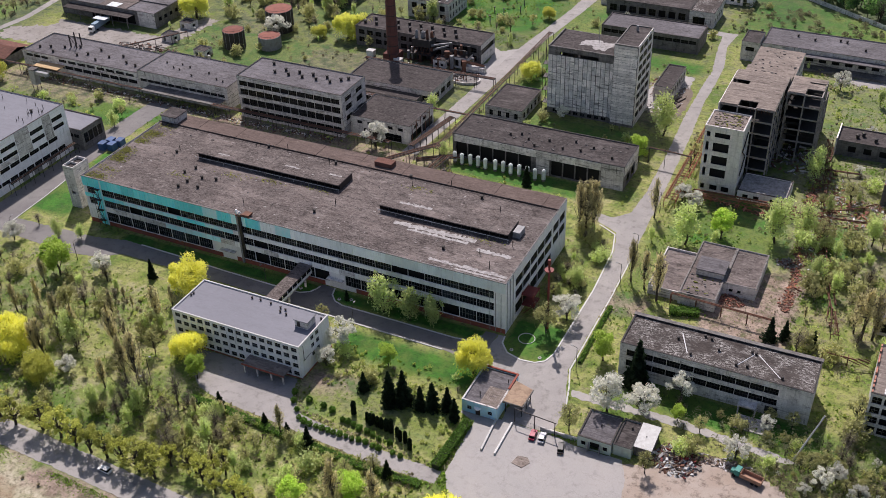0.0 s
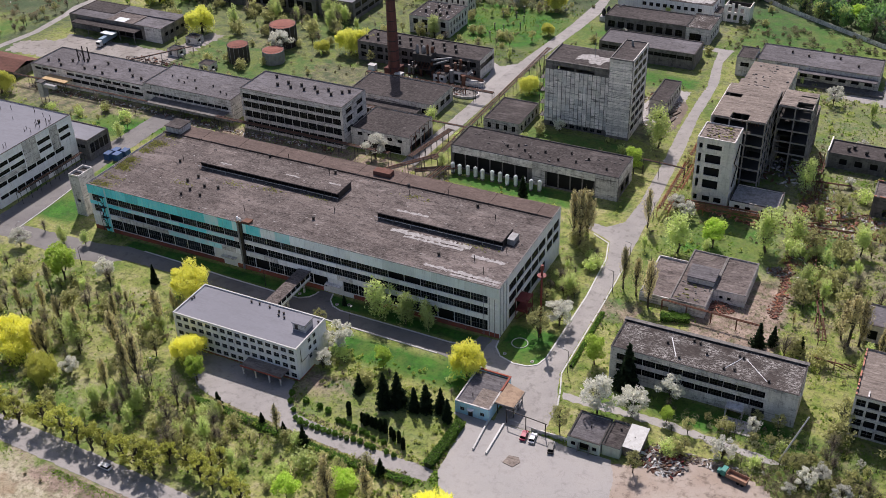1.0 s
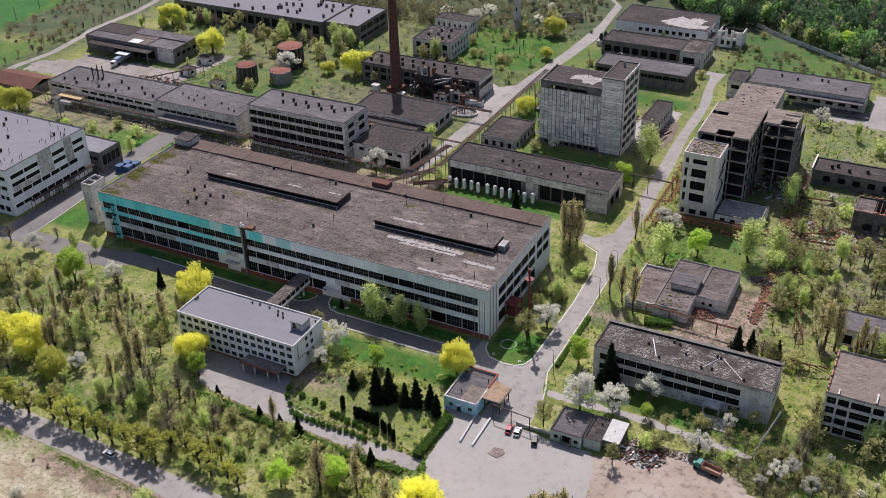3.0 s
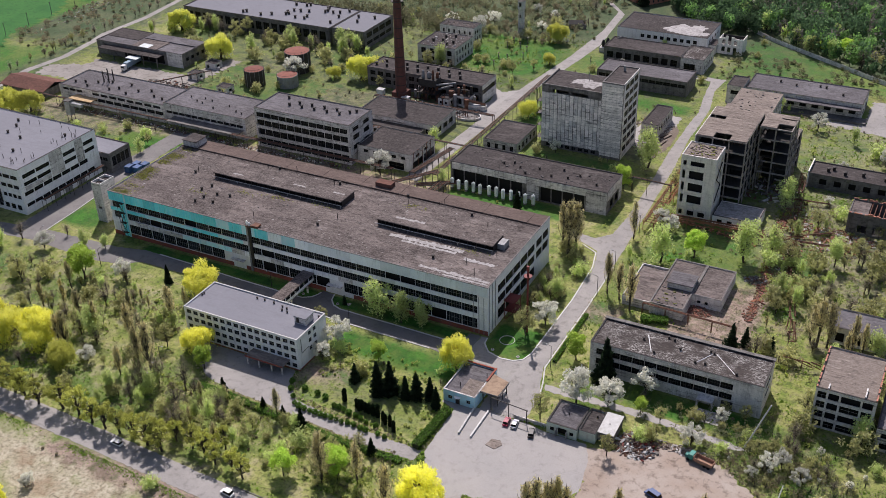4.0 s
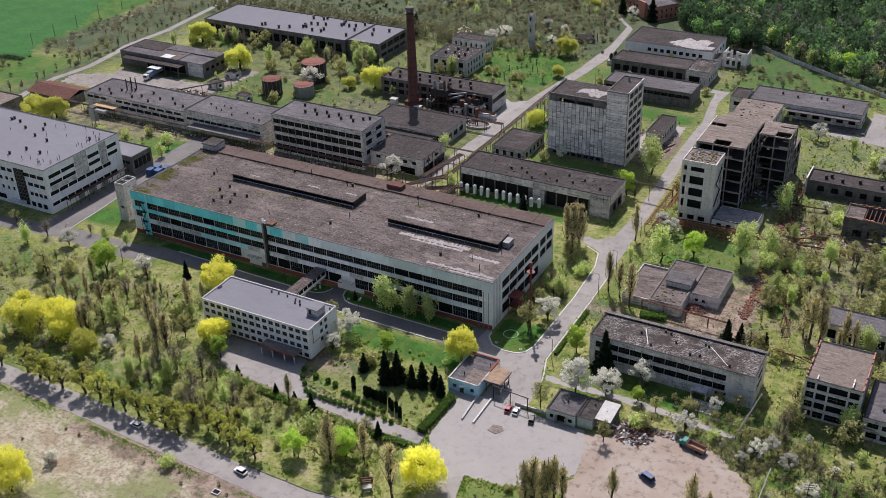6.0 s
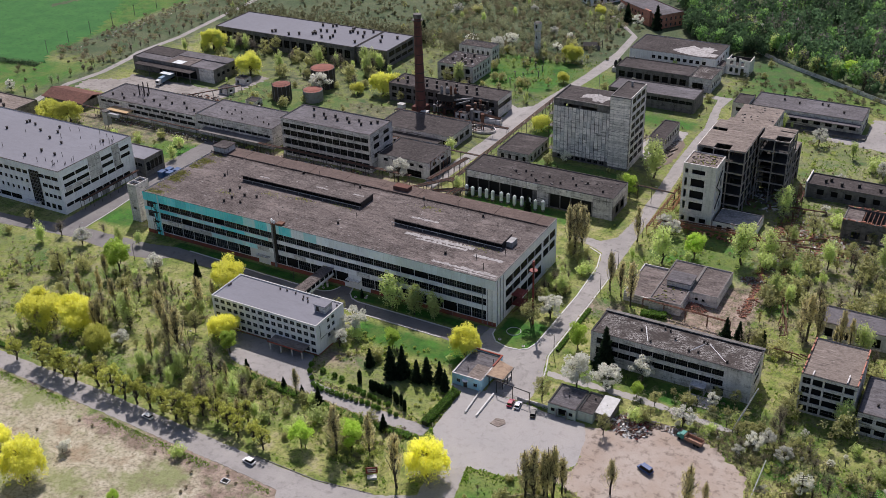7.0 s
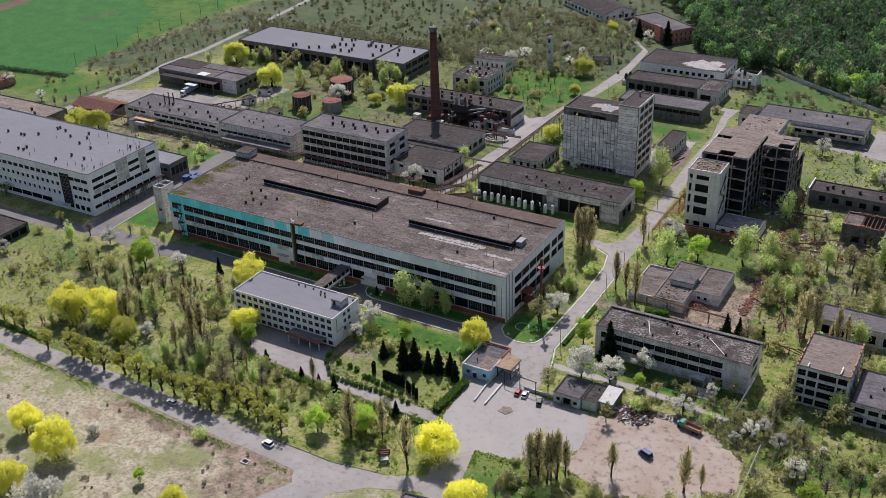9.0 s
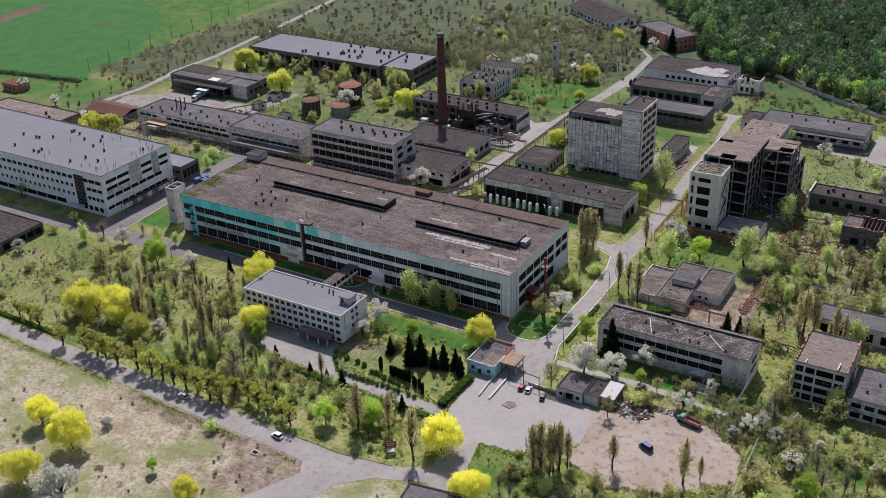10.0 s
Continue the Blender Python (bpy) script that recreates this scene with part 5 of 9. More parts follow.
def boiler_plant():
    """Bunker, ducts, sheds, basin and conveyor in front of the boiler house."""
    rnd = random.Random(41)
    t = thing("coal_bunker", "sooty steel coal bunker on legs before the boiler house", "bunker", -121, 173)
    for x in (0, 4.5, 9):
        for y in (0, 5.5):
            part("leg", Shape().box(x, y, -0.1, x + 0.4, y + 0.4, 8), DARKSTEEL, t)
    part("hopper", Shape().box(-0.2, -0.2, 8, 9.6, 6.1, 11.5), SHADE_SOOT, t)
    part("deck", Shape().box(-1, -1, 4.2, 10.4, 6.5, 4.5), DARKSTEEL, t)
    for k, (x, y, r, h) in enumerate(((1.5, 2, 0.9, 3.4), (4.2, 3.5, 1.2, 2.6), (7.2, 2, 0.7, 4.2), (8.4, 4.5, 0.9, 2.4))):
        part("cyclone", Shape().tube((x, y, 11.5), (x, y, 11.5 + h), r, r * 0.8, 9).tube((x, y, 11.5 + h), (x, y, 12.1 + h), r * 0.8, 0.2, 9), rnd.choice((RUST, GREYSTEEL, DARKSTEEL)), t)
    f = Shape()
    for k in range(6):
        f.tube((0.2 + k * 1.7, -0.4, 4.5), (1.8 + k * 1.6, -0.4, 8), 0.11, n=4).tube((0.2 + k * 1.7, -0.9, 4.5), (0.2 + k * 1.7, -0.9, 5.6), 0.06, n=4)
    part("bracing", f.tube((-1, -0.95, 5.6), (10.4, -0.95, 5.6), 0.06, n=4), RUST, t)
    for x, y, z, dx, dy, dz in ((2, 6, 9, 0, 4, 2), (6, 6, 7, 0, 5, 3), (9.5, 3, 6, 7, 3, 2), (-0.5, 3, 6, -6, 3, -4), (9.6, 1, 9, 9, 4, 1)):
        part("duct", Shape().tube((x, y, z), (x + dx, y + dy, z + dz), 0.5, n=7), rnd.choice((RUST, DARKSTEEL, GREYSTEEL)), t)
    block("pump_cabin", "small grey cabin with flat roof among the plant", -109, 170.5, -102.6, 177, 3.8, CONCRETE_L, ROOF_DARK, {"S": [(1, 2.4, [(1, 2.6), (3.8, 5.2)])], "E": [(0.2, 2.4, [(2, 4)])]}, category="cabin", glass=GLASS_D, frame_mat=FRAME_D)
    b = block("filter_house", "pale filter house with dark machinery on its roof", -100.5, 173.5, -92.5, 179.7, 5.6, CONCRETE_L, ROOF_DARK, {"S": [(1, 4.2, [(0.8, 3.4), (4.4, 7.2)])]}, category="cabin", skip=1)
    for x, y, h in ((1.2, 1.5, 4), (3.2, 3.6, 5), (5.6, 1.8, 3.4), (6.9, 4.2, 4.6), (2.2, 4.6, 3)):
        part("vessel", Shape().tube((x, y, 5.3), (x, y, 5.3 + h), 0.75, 0.7, 8), rnd.choice((DARKSTEEL, RUST, SHADE_SOOT)), b)
    part("frame", Shape().box(0.2, 0.2, 9.0, 7.8, 0.4, 9.2).box(0.2, 5.6, 9.0, 7.8, 5.8, 9.2).box(0.2, 0.2, 5.4, 0.4, 0.4, 9).box(7.6, 0.2, 5.4, 7.8, 0.4, 9).box(7.6, 5.6, 5.4, 7.8, 5.8, 9), DARKSTEEL, b)
    c = thing("conveyor_ramp", "pale concrete ramp wall with rusty conveyor", "conveyor", -93, 171)
    part("ramp", Shape().prism([(0, 0), (9.5, 1.5), (9.5, 4), (0, 2.5)], -0.1, 2.6), CONCRETE_L, c)
    part("belt", Shape().tube((-2, 1, 5), (9, 3, 3.0), 0.7, n=4), RUST, c)
    o = thing("settling_basin", "round concrete settling basin with low curved wall", "basin", -89, 163)
    w = Shape()
    for k in range(22):
        a, e = math.tau * k / 22, math.tau * (k + 0.97) / 22
        w.prism([(7.5 * math.cos(a), 5.2 * math.sin(a)), (7.5 * math.cos(e), 5.2 * math.sin(e)), (7.0 * math.cos(e), 4.7 * math.sin(e)), (7.0 * math.cos(a), 4.7 * math.sin(a))], -0.1, 1.1)
    part("wall", w, CONCRETE, o)
    part("floor", Shape().prism([(7.0 * math.cos(math.tau * k / 22), 4.7 * math.sin(math.tau * k / 22)) for k in range(22)], -0.1, 0.12), CONCRETE_D, o)
    for x in (-0.6, 0.6):
        part("valve_post", Shape().tube((x, 0, 0.1), (x, 0, 3.2), 0.3, 0.25, 7), RUST, o)
    for x, y in ((-125.5, 166.5), (-142.5, 170.5)):
        k = thing("transformer_box", "pale sheet-metal switch box on a concrete foot", "switch box", x, y, group="switch boxes")
        part("body", Shape().box(-1.8, -1.4, 0.3, 1.8, 1.4, 3.0), SILVER, k)
        part("roof", Shape().box(-2, -1.6, 3.003, 2, 1.6, 3.2), WHITEKERB, k)
        part("foot", Shape().box(-1.8, -1.4, -0.1, 1.8, 1.4, 0.297), CONCRETE_D, k)


def mid_blocks():
    # four-storey block behind the long factory, with its low wings
    L, D, H = 52.0, 20.0, 19.5
    rows = [(1.2, 4.6, columns(1, 51, 12, 0.2)), (6.2, 9.3, columns(1, 51, 12, 0.14)), (10.9, 13.7, columns(1, 51, 12, 0.14)), (15.1, 17.4, columns(1, 51, 12, 0.14))]
    E = [(6.3, 8.8, [(3, 8), (12, 17)]), (11.0, 13.5, [(3, 8), (12, 17)]), (15.2, 17.2, [(3, 8), (12, 17)])]
    b = block("workshop_block", "four-storey grey concrete workshop with window bands", -164.5, 93, -112.5, 113, H, CONCRETE, ROOF_GREY, {"S": rows, "E": E}, category="factory", nx=4, ny=2, glass=GLASS_D, frame_mat=FRAME_D, skip=0.12)
    roof_vents(b, [(14 + 3.4 * i, 9 + (i % 2) * 3.5 + i * 0.05) for i in range(10)] + [(9, 16), (47, 15)], H - 0.25, 1.0)
    b = block("workshop_wing", "low grey wing with dark roof beside the workshop", -112, 98, -84, 120, 8.5, CONCRETE_L, ROOF_DARK, {"E": [(0.2, 4.2, [(1, 10.6), (11.4, 21)]), (5.4, 6.9, [(4, 7.5), (12, 15.5)])], "S": [(0.2, 3.6, [(6, 14), (16, 24)]), (5.4, 6.9, columns(2, 26, 5, 2.4))]}, category="factory", glass=GLASS_D, frame_mat=FRAME_D, skip=0.3)
    for k in range(5):
        part("brace", Shape().tube((28.6, 1 + k * 4, 0), (28.6, 1 + k * 4, 9.5), 0.16, n=4).tube((28.6, 1 + k * 4, 9.5), (28.6, 5 + k * 4, 7), 0.1, n=4), RUST, b)
    b = block("long_shed", "long single-storey workshop with grey felt roof", -292, 95, -222.3, 117, 9.5, CONCRETE, ROOF_GREY, {"S": [(3.8, 5.6, columns(20, 69, 9, 0.4)), (7.0, 8.4, columns(2, 16, 3, 0.5) + columns(22, 68, 8, 1.0))]}, category="factory", nx=4, glass=GLASS_D, frame_mat=FRAME_D)
    roof_vents(b, [(6, 6), (11, 8), (16, 4), (18, 10), (25, 13), (30, 5), (34, 8), (37, 14), (42, 4), (46, 9), (52, 12), (58, 7), (64, 6)], 9.3, 0.9)
    c = part("loading_canopy", Shape().box(11, -5.5, 5.3, 26, -0.003, 5.6), TANSHEET, b, "tan sheet-metal canopy")
    part("posts", Shape().tube((11.5, -5, 0), (11.5, -5, 5.3), 0.15).tube((18, -5, 0), (18, -5, 5.3), 0.15).tube((25.5, -5, 0), (25.5, -5, 5.3), 0.15), DARKSTEEL, c)
    tr = Shape()
    for x, y in ((20, 12), (23.5, 12), (20, 15.5), (23.5, 15.5)):
        tr.tube((x, y, 9.2), (x, y, 15.5), 0.35, 0.3, 6)
    tr.tube((20, 12, 10), (23.5, 12, 15), 0.1, n=4).tube((23.5, 12, 10), (20, 12, 15), 0.1, n=4)
    part("flue", tr, DARKSTEEL, b)
    b = block("long_shed", "grey concrete workshop with dark window strip and canopy", -222, 95, -172.5, 118, 11, CONCRETE, ROOF_GREY, {"S": [(1.6, 3.6, columns(10, 46, 6, 0.6)), (5.9, 7.3, columns(1, 48, 12, 0.25))]}, category="factory", nx=4, glass=GLASS_D, frame_mat=FRAME_D)
    part("loading_canopy", Shape().box(6, -6, 4.6, 48, -0.003, 5.0), CONCRETE_D, b)
    roof_vents(b, [(8, 12), (14, 9), (16, 13), (18, 8), (21, 12), (27, 5), (33, 10), (40, 6), (44, 5)], 10.8, 0.6)
    b = block("pump_hall", "long dark shed with open bays and felt roof", -64, 97, 7.5, 115.5, 10.4, CONCRETE_D, ROOF_DARK,
              {"S": [(0.6, 7.0, columns(1, 34, 6, 0.4) + columns(42, 62, 4, 0.5))], "E": [(1, 5, [(4, 8), (10, 14)])]}, category="factory", skip=1.0)
    for k in range(5):
        z = 2.06 * k
        part("end_panel", Shape().box(36, -0.15, z, 41.5, -0.004, z + 2.0), CONCRETE, b)
        part("end_panel", Shape().box(62.5, -0.15, z, 71.4, -0.004, z + 2.0), CONCRETE, b)
        part("end_panel", Shape().box(71.504, 0.3 if k > 2 else 14.5, z, 71.62, 18.2, z + 2.0), CONCRETE, b)
    for k in range(7):
        part("fascia_panel", Shape().box(1 + k * 5, -0.35, 7.2, 5.9 + k * 5, -0.004, 10.2), CONCRETE if k % 3 else CONCRETE_L, b)
    for k in range(4):
        part("fascia_panel", Shape().box(41.6 + k * 5.2, -0.3, 7.2, 46.7 + k * 5.2, -0.004, 10.2), CONCRETE_L if k % 2 else CONCRETE, b)
    roof_vents(b, [(22, 8), (26, 10), (30, 7), (38, 9), (45, 5), (48, 12), (52, 6), (56, 10), (65, 5), (34, 3)], 10.15, 0.75)
    tagged(part("debris", heap(random.Random(63), 1, 70, 1, 17.5, 10.15, 10.15, 60, -9), CONCRETE_D, b), kind="stuff")
    tank = thing("gas_cylinder", "upright silver gas vessel on a concrete foot", "tank", -61, 92.5, group="row of vessels")
    part("vessel", Shape().tube((0, 0, 0.8), (0, 0, 4.6), 0.82, n=12).tube((0, 0, 4.6), (0, 0, 5.1), 0.82, 0.3, 12), SILVER, tank, smooth=False)
    part("foot", Shape().box(-0.6, -0.6, 0, 0.6, 0.6, 0.8), CONCRETE_D, tank)
    for i in range(1, 12):
        copy_thing(tank, pose(-61 + i * 3.4 + (0.6 if i > 4 else 0), 92.5 - (i % 3 == 1) * 0.6, 0))
    b = block("boiler_house", "dark sooty boiler house with rusty plant outside", -156, 180, -88.5, 196.5, 10, CONCRETE_D, ROOF_DARK, {"E": [(5.2, 7.6, [(1.5, 14.5)])], "S": [(2, 4.5, columns(1, 66, 14, 1.4)), (6, 8.4, columns(1, 66, 14, 1.4))]}, category="boiler house", glass=GLASS_D, frame_mat=FRAME_D)
    roof_vents(b, [(3 + 3.1 * i, 5 + (i % 2) * 5.5) for i in range(17)], 9.8, 1.15)
    part("end_wall", Shape().box(67.504, 0, 0.2, 67.6, 16.4, 5.1).box(67.504, 0, 7.7, 67.6, 16.4, 10), CONCRETE_L, b)
    rnd = random.Random(9)
    for i in range(16):
        x, y = -124 + i * 2.2, rnd.uniform(171, 178)
        t = thing("process_vessel", "rusty process vessel and pipework by the boiler house", "vessel", x, y, group="boiler plant")
        part("shell", Shape().tube((0, 0, 0.4), (0, 0, rnd.uniform(3, 7)), rnd.uniform(0.6, 1.4), n=9), rnd.choice((RUST, DARKSTEEL, GREYSTEEL)), t)
        part("pipe", Shape().tube((0, 0, 3), (rnd.uniform(-3, 3), 5, 4), 0.2, n=5).box(-1.2, -1.2, 0, 1.2, 1.2, 0.4), RUST, t)
    boiler_plant()
    block("coal_shed", "low dark shed with felt roof below the chimney", -134, 133, -91, 155, 7, CONCRETE, ROOF_DARK, {"E": [(2, 4.6, columns(2, 20, 3, 2))], "S": [(2.2, 4.6, columns(1, 42, 9, 1.2))]}, category="shed", glass=GLASS_D, frame_mat=FRAME_D)
    b = block("coal_shed", "lower lean-to with felt roof along the coal shed", -128, 127.5, -96, 132.7, 4.6, CONCRETE_D, ROOF_DARK, {"S": [(0.4, 3.6, columns(1, 31, 6, 0.8))]}, category="shed", skip=0.6, glass=GLASS_D, frame_mat=FRAME_D)
    ch = thing("chimney", "tall dark red brick chimney tapering to its crown", "chimney", -130, 170)
    st = Shape()
    n = 16
    rings = []
    for k in range(19):
        z, r = 2 + k * 2.9, 2.95 - k * 0.062
        rings += [(z, r), (z + 0.08, r - 0.03)]
    for z, r in rings:
        st.v += [(r * math.cos(math.tau * i / n), r * math.sin(math.tau * i / n), z) for i in range(n)]
    for k in range(len(rings) - 1):
        st.f += [(k * n + i, k * n + (i + 1) % n, (k + 1) * n + (i + 1) % n, (k + 1) * n + i) for i in range(n)]
    st.f.append(tuple((len(rings) - 1) * n + i for i in range(n)))
    part("shaft", st, CHIMBRICK, ch)
    part("base", Shape().box(-3.6, -3.6, -0.2, 3.6, 3.6, 4.5), CHIMBRICK, ch)
    for k in range(9):
        part("iron_hoop", Shape().tube((0, 0, 8 + k * 5), (0, 0, 8.35 + k * 5), 2.92 - k * 0.107, n=n), DARKSTEEL, ch)
    part("crown", Shape().tube((0, 0, 52.4), (0, 0, 54.0), 1.95, 2.35, n).tube((0, 0, 54.003), (0, 0, 54.6), 2.35, 2.2, n), CONCRETE_D, ch)
    g = part("gallery", Shape().tube((0, 0, 51.4), (0, 0, 51.6), 3.1, n=16), DARKSTEEL, ch)
    for k in range(12):
        a = math.tau * k / 12
        part("baluster", Shape().tube((3.0 * math.cos(a), 3.0 * math.sin(a), 51.603), (3.0 * math.cos(a), 3.0 * math.sin(a), 53), 0.06, n=4), DARKSTEEL, g)
    part("ladder", Shape().box(-0.3, -3.75, 3, 0.3, -3.6, 5).tube((-0.25, -3.1, 5), (-0.25, -2.15, 51), 0.05, n=4).tube((0.25, -3.1, 5), (0.25, -2.15, 51), 0.05, n=4), DARKSTEEL, ch)
    for x, y, r, h in ((-211.5, 155, 5.4, 9.2), (-194.5, 161, 5.6, 6.6), (-202, 182, 7.0, 11.6)):
        t = thing("storage_tank", "round dark steel storage tank with rusty red roof", "tank", x, y, group="storage tanks")
        part("shell", Shape().tube((0, 0, 0), (0, 0, h - 0.3), r, n=28), DARKSTEEL if h > 9 else GREYSTEEL, t)
        part("roof", Shape().tube((0, 0, h - 0.297), (0, 0, h + 0.2), r - 0.2, 0.3, 28), TANKRED, t)
        rl = Shape()
        for k in range(22):
            a = math.tau * k / 22
            part("rail_post", Shape().tube((r * math.cos(a), r * math.sin(a), h - 0.3), (r * math.cos(a), r * math.sin(a), h + 0.75), 0.06, n=4), DARKSTEEL, t)
            c2 = math.tau * (k + 1) / 22
            rl.tube((r * math.cos(a), r * math.sin(a), h + 0.8), (r * math.cos(c2), r * math.sin(c2), h + 0.8), 0.06, n=4)
        part("rail", rl, DARKSTEEL, t)
        for k in range(14):
            a = math.tau * k / 14
            part("rib", Shape().tube(((r + 0.05) * math.cos(a), (r + 0.05) * math.sin(a), 0), ((r + 0.05) * math.cos(a), (r + 0.05) * math.sin(a), h - 0.3), 0.12, n=4), GREYSTEEL, t)
    w = thing("water_tower", "old pale concrete water tower with a broken tank", "water tower", -113, 284)
    part("shaft", Shape().tube((0, 0, -0.1), (0, 0, 15), 2.0, 1.8, 10), CONCRETE, w)
    part("tank", Shape().tube((0, 0, 15.003), (0, 0, 15.6), 1.8, 2.3, 10).tube((0, 0, 15.6), (0, 0, 20.4), 2.3, 2.3, 10), CONCRETE_L, w)
    # solid near-black boxes stand in for the shaded holes
    part("opening", Shape().box(-0.5, -2.42, 17.2, 0.5, -2.2, 19.6), INSIDE, w)
    part("opening", Shape().box(-0.35, -1.98, 10.5, 0.35, -1.8, 12.5), INSIDE, w)
    part("roof", Shape().tube((0, 0, 20.403), (0, 0, 20.9), 2.4, 1.4, 10), DARKSTEEL, w)
    h = thing("ruined_hut", "small collapsed dark hut in the rough meadow", "hut", -87, 309, 0, 20)
    part("wall", Shape().box(-5, -3, -0.1, 5, -2.6, 2.6).box(-5, 2.6, -0.1, 5, 3, 2.2).box(-5, -2.597, -0.1, -4.6, 2.597, 2.8), CONCRETE_D, h)
    part("roof", Shape().face((-5.6, -3.5, 2.7), (3.5, -3.5, 2.9), (3.0, 0, 4.4), (-5.6, 0, 4.2)).face((-5.6, 0, 4.2), (2.0, 0, 4.3), (4.5, 3.5, 2.3), (-5.6, 3.5, 2.4)), SHADE_SOOT, h)
    part("frame", Shape().tube((4, -2.8, 0), (4, -2.8, 4.6), 0.2, n=4).tube((6.5, 1, 0), (6.0, 1, 5.2), 0.2, n=4).tube((4, -2.8, 4.5), (6.1, 1, 4.9), 0.15, n=4), DARKSTEEL, h)


TANKRED = weathered("rusty_red_tank_roof", (0.26, 0.10, 0.075), (0.12, 0.06, 0.05), 0.5, 0.5)
mid_blocks()


def outer_blocks():
    far = block("warehouse", "long low warehouse with blue-grey roof", -314, 222, -207, 257, 10.5, CONCRETE_D, ROOF_PALE, {"S": [(3, 8, columns(2, 105, 18, 1.5))], "E": [(4, 8, columns(2, 33, 5, 1.2))]}, category="warehouse", glass=GLASS_D, frame_mat=FRAME_D, nx=3, ny=2)
    rnd = random.Random(2)
    roof_vents(far, [(rnd.uniform(40, 105), rnd.uniform(4, 32)) for i in range(26)], 10.3, 1.2)
    far = block("warehouse", "blue-grey roofed warehouse end bay with open side", -206.5, 224, -184.5, 257, 10.5, CONCRETE_D, ROOF_PALE, {"E": [(2, 4, columns(2, 31, 4, 1)), (6, 9, columns(2, 31, 4, 1))]}, category="warehouse", glass=GLASS_D, frame_mat=FRAME_D)
    roof_vents(far, [(5, 22), (9, 14), (15, 24)], 10.3, 1.2)
    W2 = lambda L, z=((1.2, 3.4), (5.2, 7.4)), bay=4.5, gap=2.2: [(a, b, columns(0.8, L - 0.8, max(1, round(L / bay)), gap)) for a, b in z]
    b = block("small_block", "grey two-storey building with large square windows", -149, 222.5, -125.5, 245, 9.5, CONCRETE_L, ROOF_DARK, {"S": [(1.2, 3.4, columns(1, 22.5, 4, 2.6)), (5.0, 8.0, columns(1, 22.5, 4, 2.4))], "E": W2(22.5, ((1.2, 3.4), (5.2, 7.8)), 4, 2)}, glass=GLASS_D, frame_mat=FRAME_D, skip=0.3)
    roof_vents(b, [(6, 8), (11, 10), (16, 5), (18, 9), (10, 16), (15, 18)], 9.3, 1.2)
    tagged(part("debris", heap(random.Random(61), 1, 22, 1, 21.5, 9.25, 9.25, 60, -9), CONCRETE_L, b), kind="stuff")
    b = block("small_block", "pale two-storey house behind blossoming trees", -153, 257, -131, 267.5, 9.5, CONCRETE_L, ROOF_DARK, {"S": W2(22, bay=4), "E": W2(10.5, bay=3.2, gap=1.4)}, glass=GLASS_D, frame_mat=FRAME_D, skip=0.3)
    tagged(part("debris", heap(random.Random(62), 1, 21, 1, 9.5, 9.25, 9.25, 70, -9), ROOF_TAN, b), kind="stuff")
    b = block("depot", "long depot with patched grey roof and open front", -326, 158, -263, 180, 8, CONCRETE_D, ROOF_GREY, {"S": [(0.5, 5.5, columns(20, 50, 5, 0.5))], "E": [(3, 5, columns(2, 20, 4, 2))]}, category="depot", skip=1)
    part("end_wall", Shape().box(52, -0.2, 0, 63, -0.004, 8), CONCRETE_L, b)
    for x0, x1, y0, y1, z, m in ((0.5, 24, 9, 21.5, 8.0, ROOF_DARK), (25, 62.5, 13, 21.5, 8.3, ROOF_GREY), (26, 44, 0.5, 12.5, 8.1, ROOF_MAIN)):
        part("roof_deck", Shape().box(x0, y0, z - 0.35, x1, y1, z), m, b)
    part("sheet_patch", Shape().box(31, 0.6, 8.11, 38, 6, 8.17), SILVER, b)
    part("canopy", Shape().box(6, -6, 5.9, 50, -0.01, 6.2), ROOF_DARK, b)
    part("dock_canopy", Shape().box(30, -10, 4.6, 38, -6.1, 4.9), SILVER, b)
    for x in (7, 17, 28, 39, 49):
        part("post", Shape().box(x, -5.8, -0.1, x + 0.3, -5.5, 5.897), CONCRETE_D, b)
    tr = thing("articulated_lorry", "lorry with blue-grey box trailer parked in the depot yard", "lorry", -291.4, 140.3, 0, 96.4)
    part("trailer", Shape().box(2.8, -1.3, 1.2, 15.5, 1.3, 4.0), BLUEGREY, tr)
    cab = part("cab", Shape().box(0, -1.25, 0.7, 2.3, 1.25, 3.4), VANWHITE, tr)
    part("windscreen", Shape().box(-0.03, -1.1, 1.9, -0.004, 1.1, 3.0), GLASS_D, cab)
    for x in (1.0, 4.5, 12.2, 13.5, 14.7):
        for y in (-1.3, 1.0):
            part("wheel", Shape().tube((x, y, 0.55), (x, y + 0.3, 0.55), 0.5, n=10), INSIDE, tr)
    sh = thing("tiled_shed", "low open shed with dark red pitched roof", "shed", -333, 93)
    part("roof", Shape().face((-1, -1, 4), (31, -1, 4), (31, 8, 6.5), (-1, 8, 6.5)).face((-1, 8, 6.5), (31, 8, 6.5), (31, 17, 4), (-1, 17, 4)).face((-1, -1, 3.8), (-1, 8, 6.3), (31, 8, 6.3), (31, -1, 3.8)), ROOF_RED, sh)
    part("wall", Shape().box(0, 0.2, 0, 30, 0.5, 3.6).box(0, 15, 0, 30, 15.3, 3.6).box(29.7, 0.5, 0, 30, 15, 4).box(0, 0.5, 0, 0.3, 15, 4), CONCRETE_D, sh)
    b = block("workshop", "plain workshop with pale roof beyond the grey hall", -380, 52, -318, 76, 9.5, CONCRETE_D, ROOF_TAN, {"S": W2(62)}, category="workshop", glass=GLASS_D, frame_mat=FRAME_D)
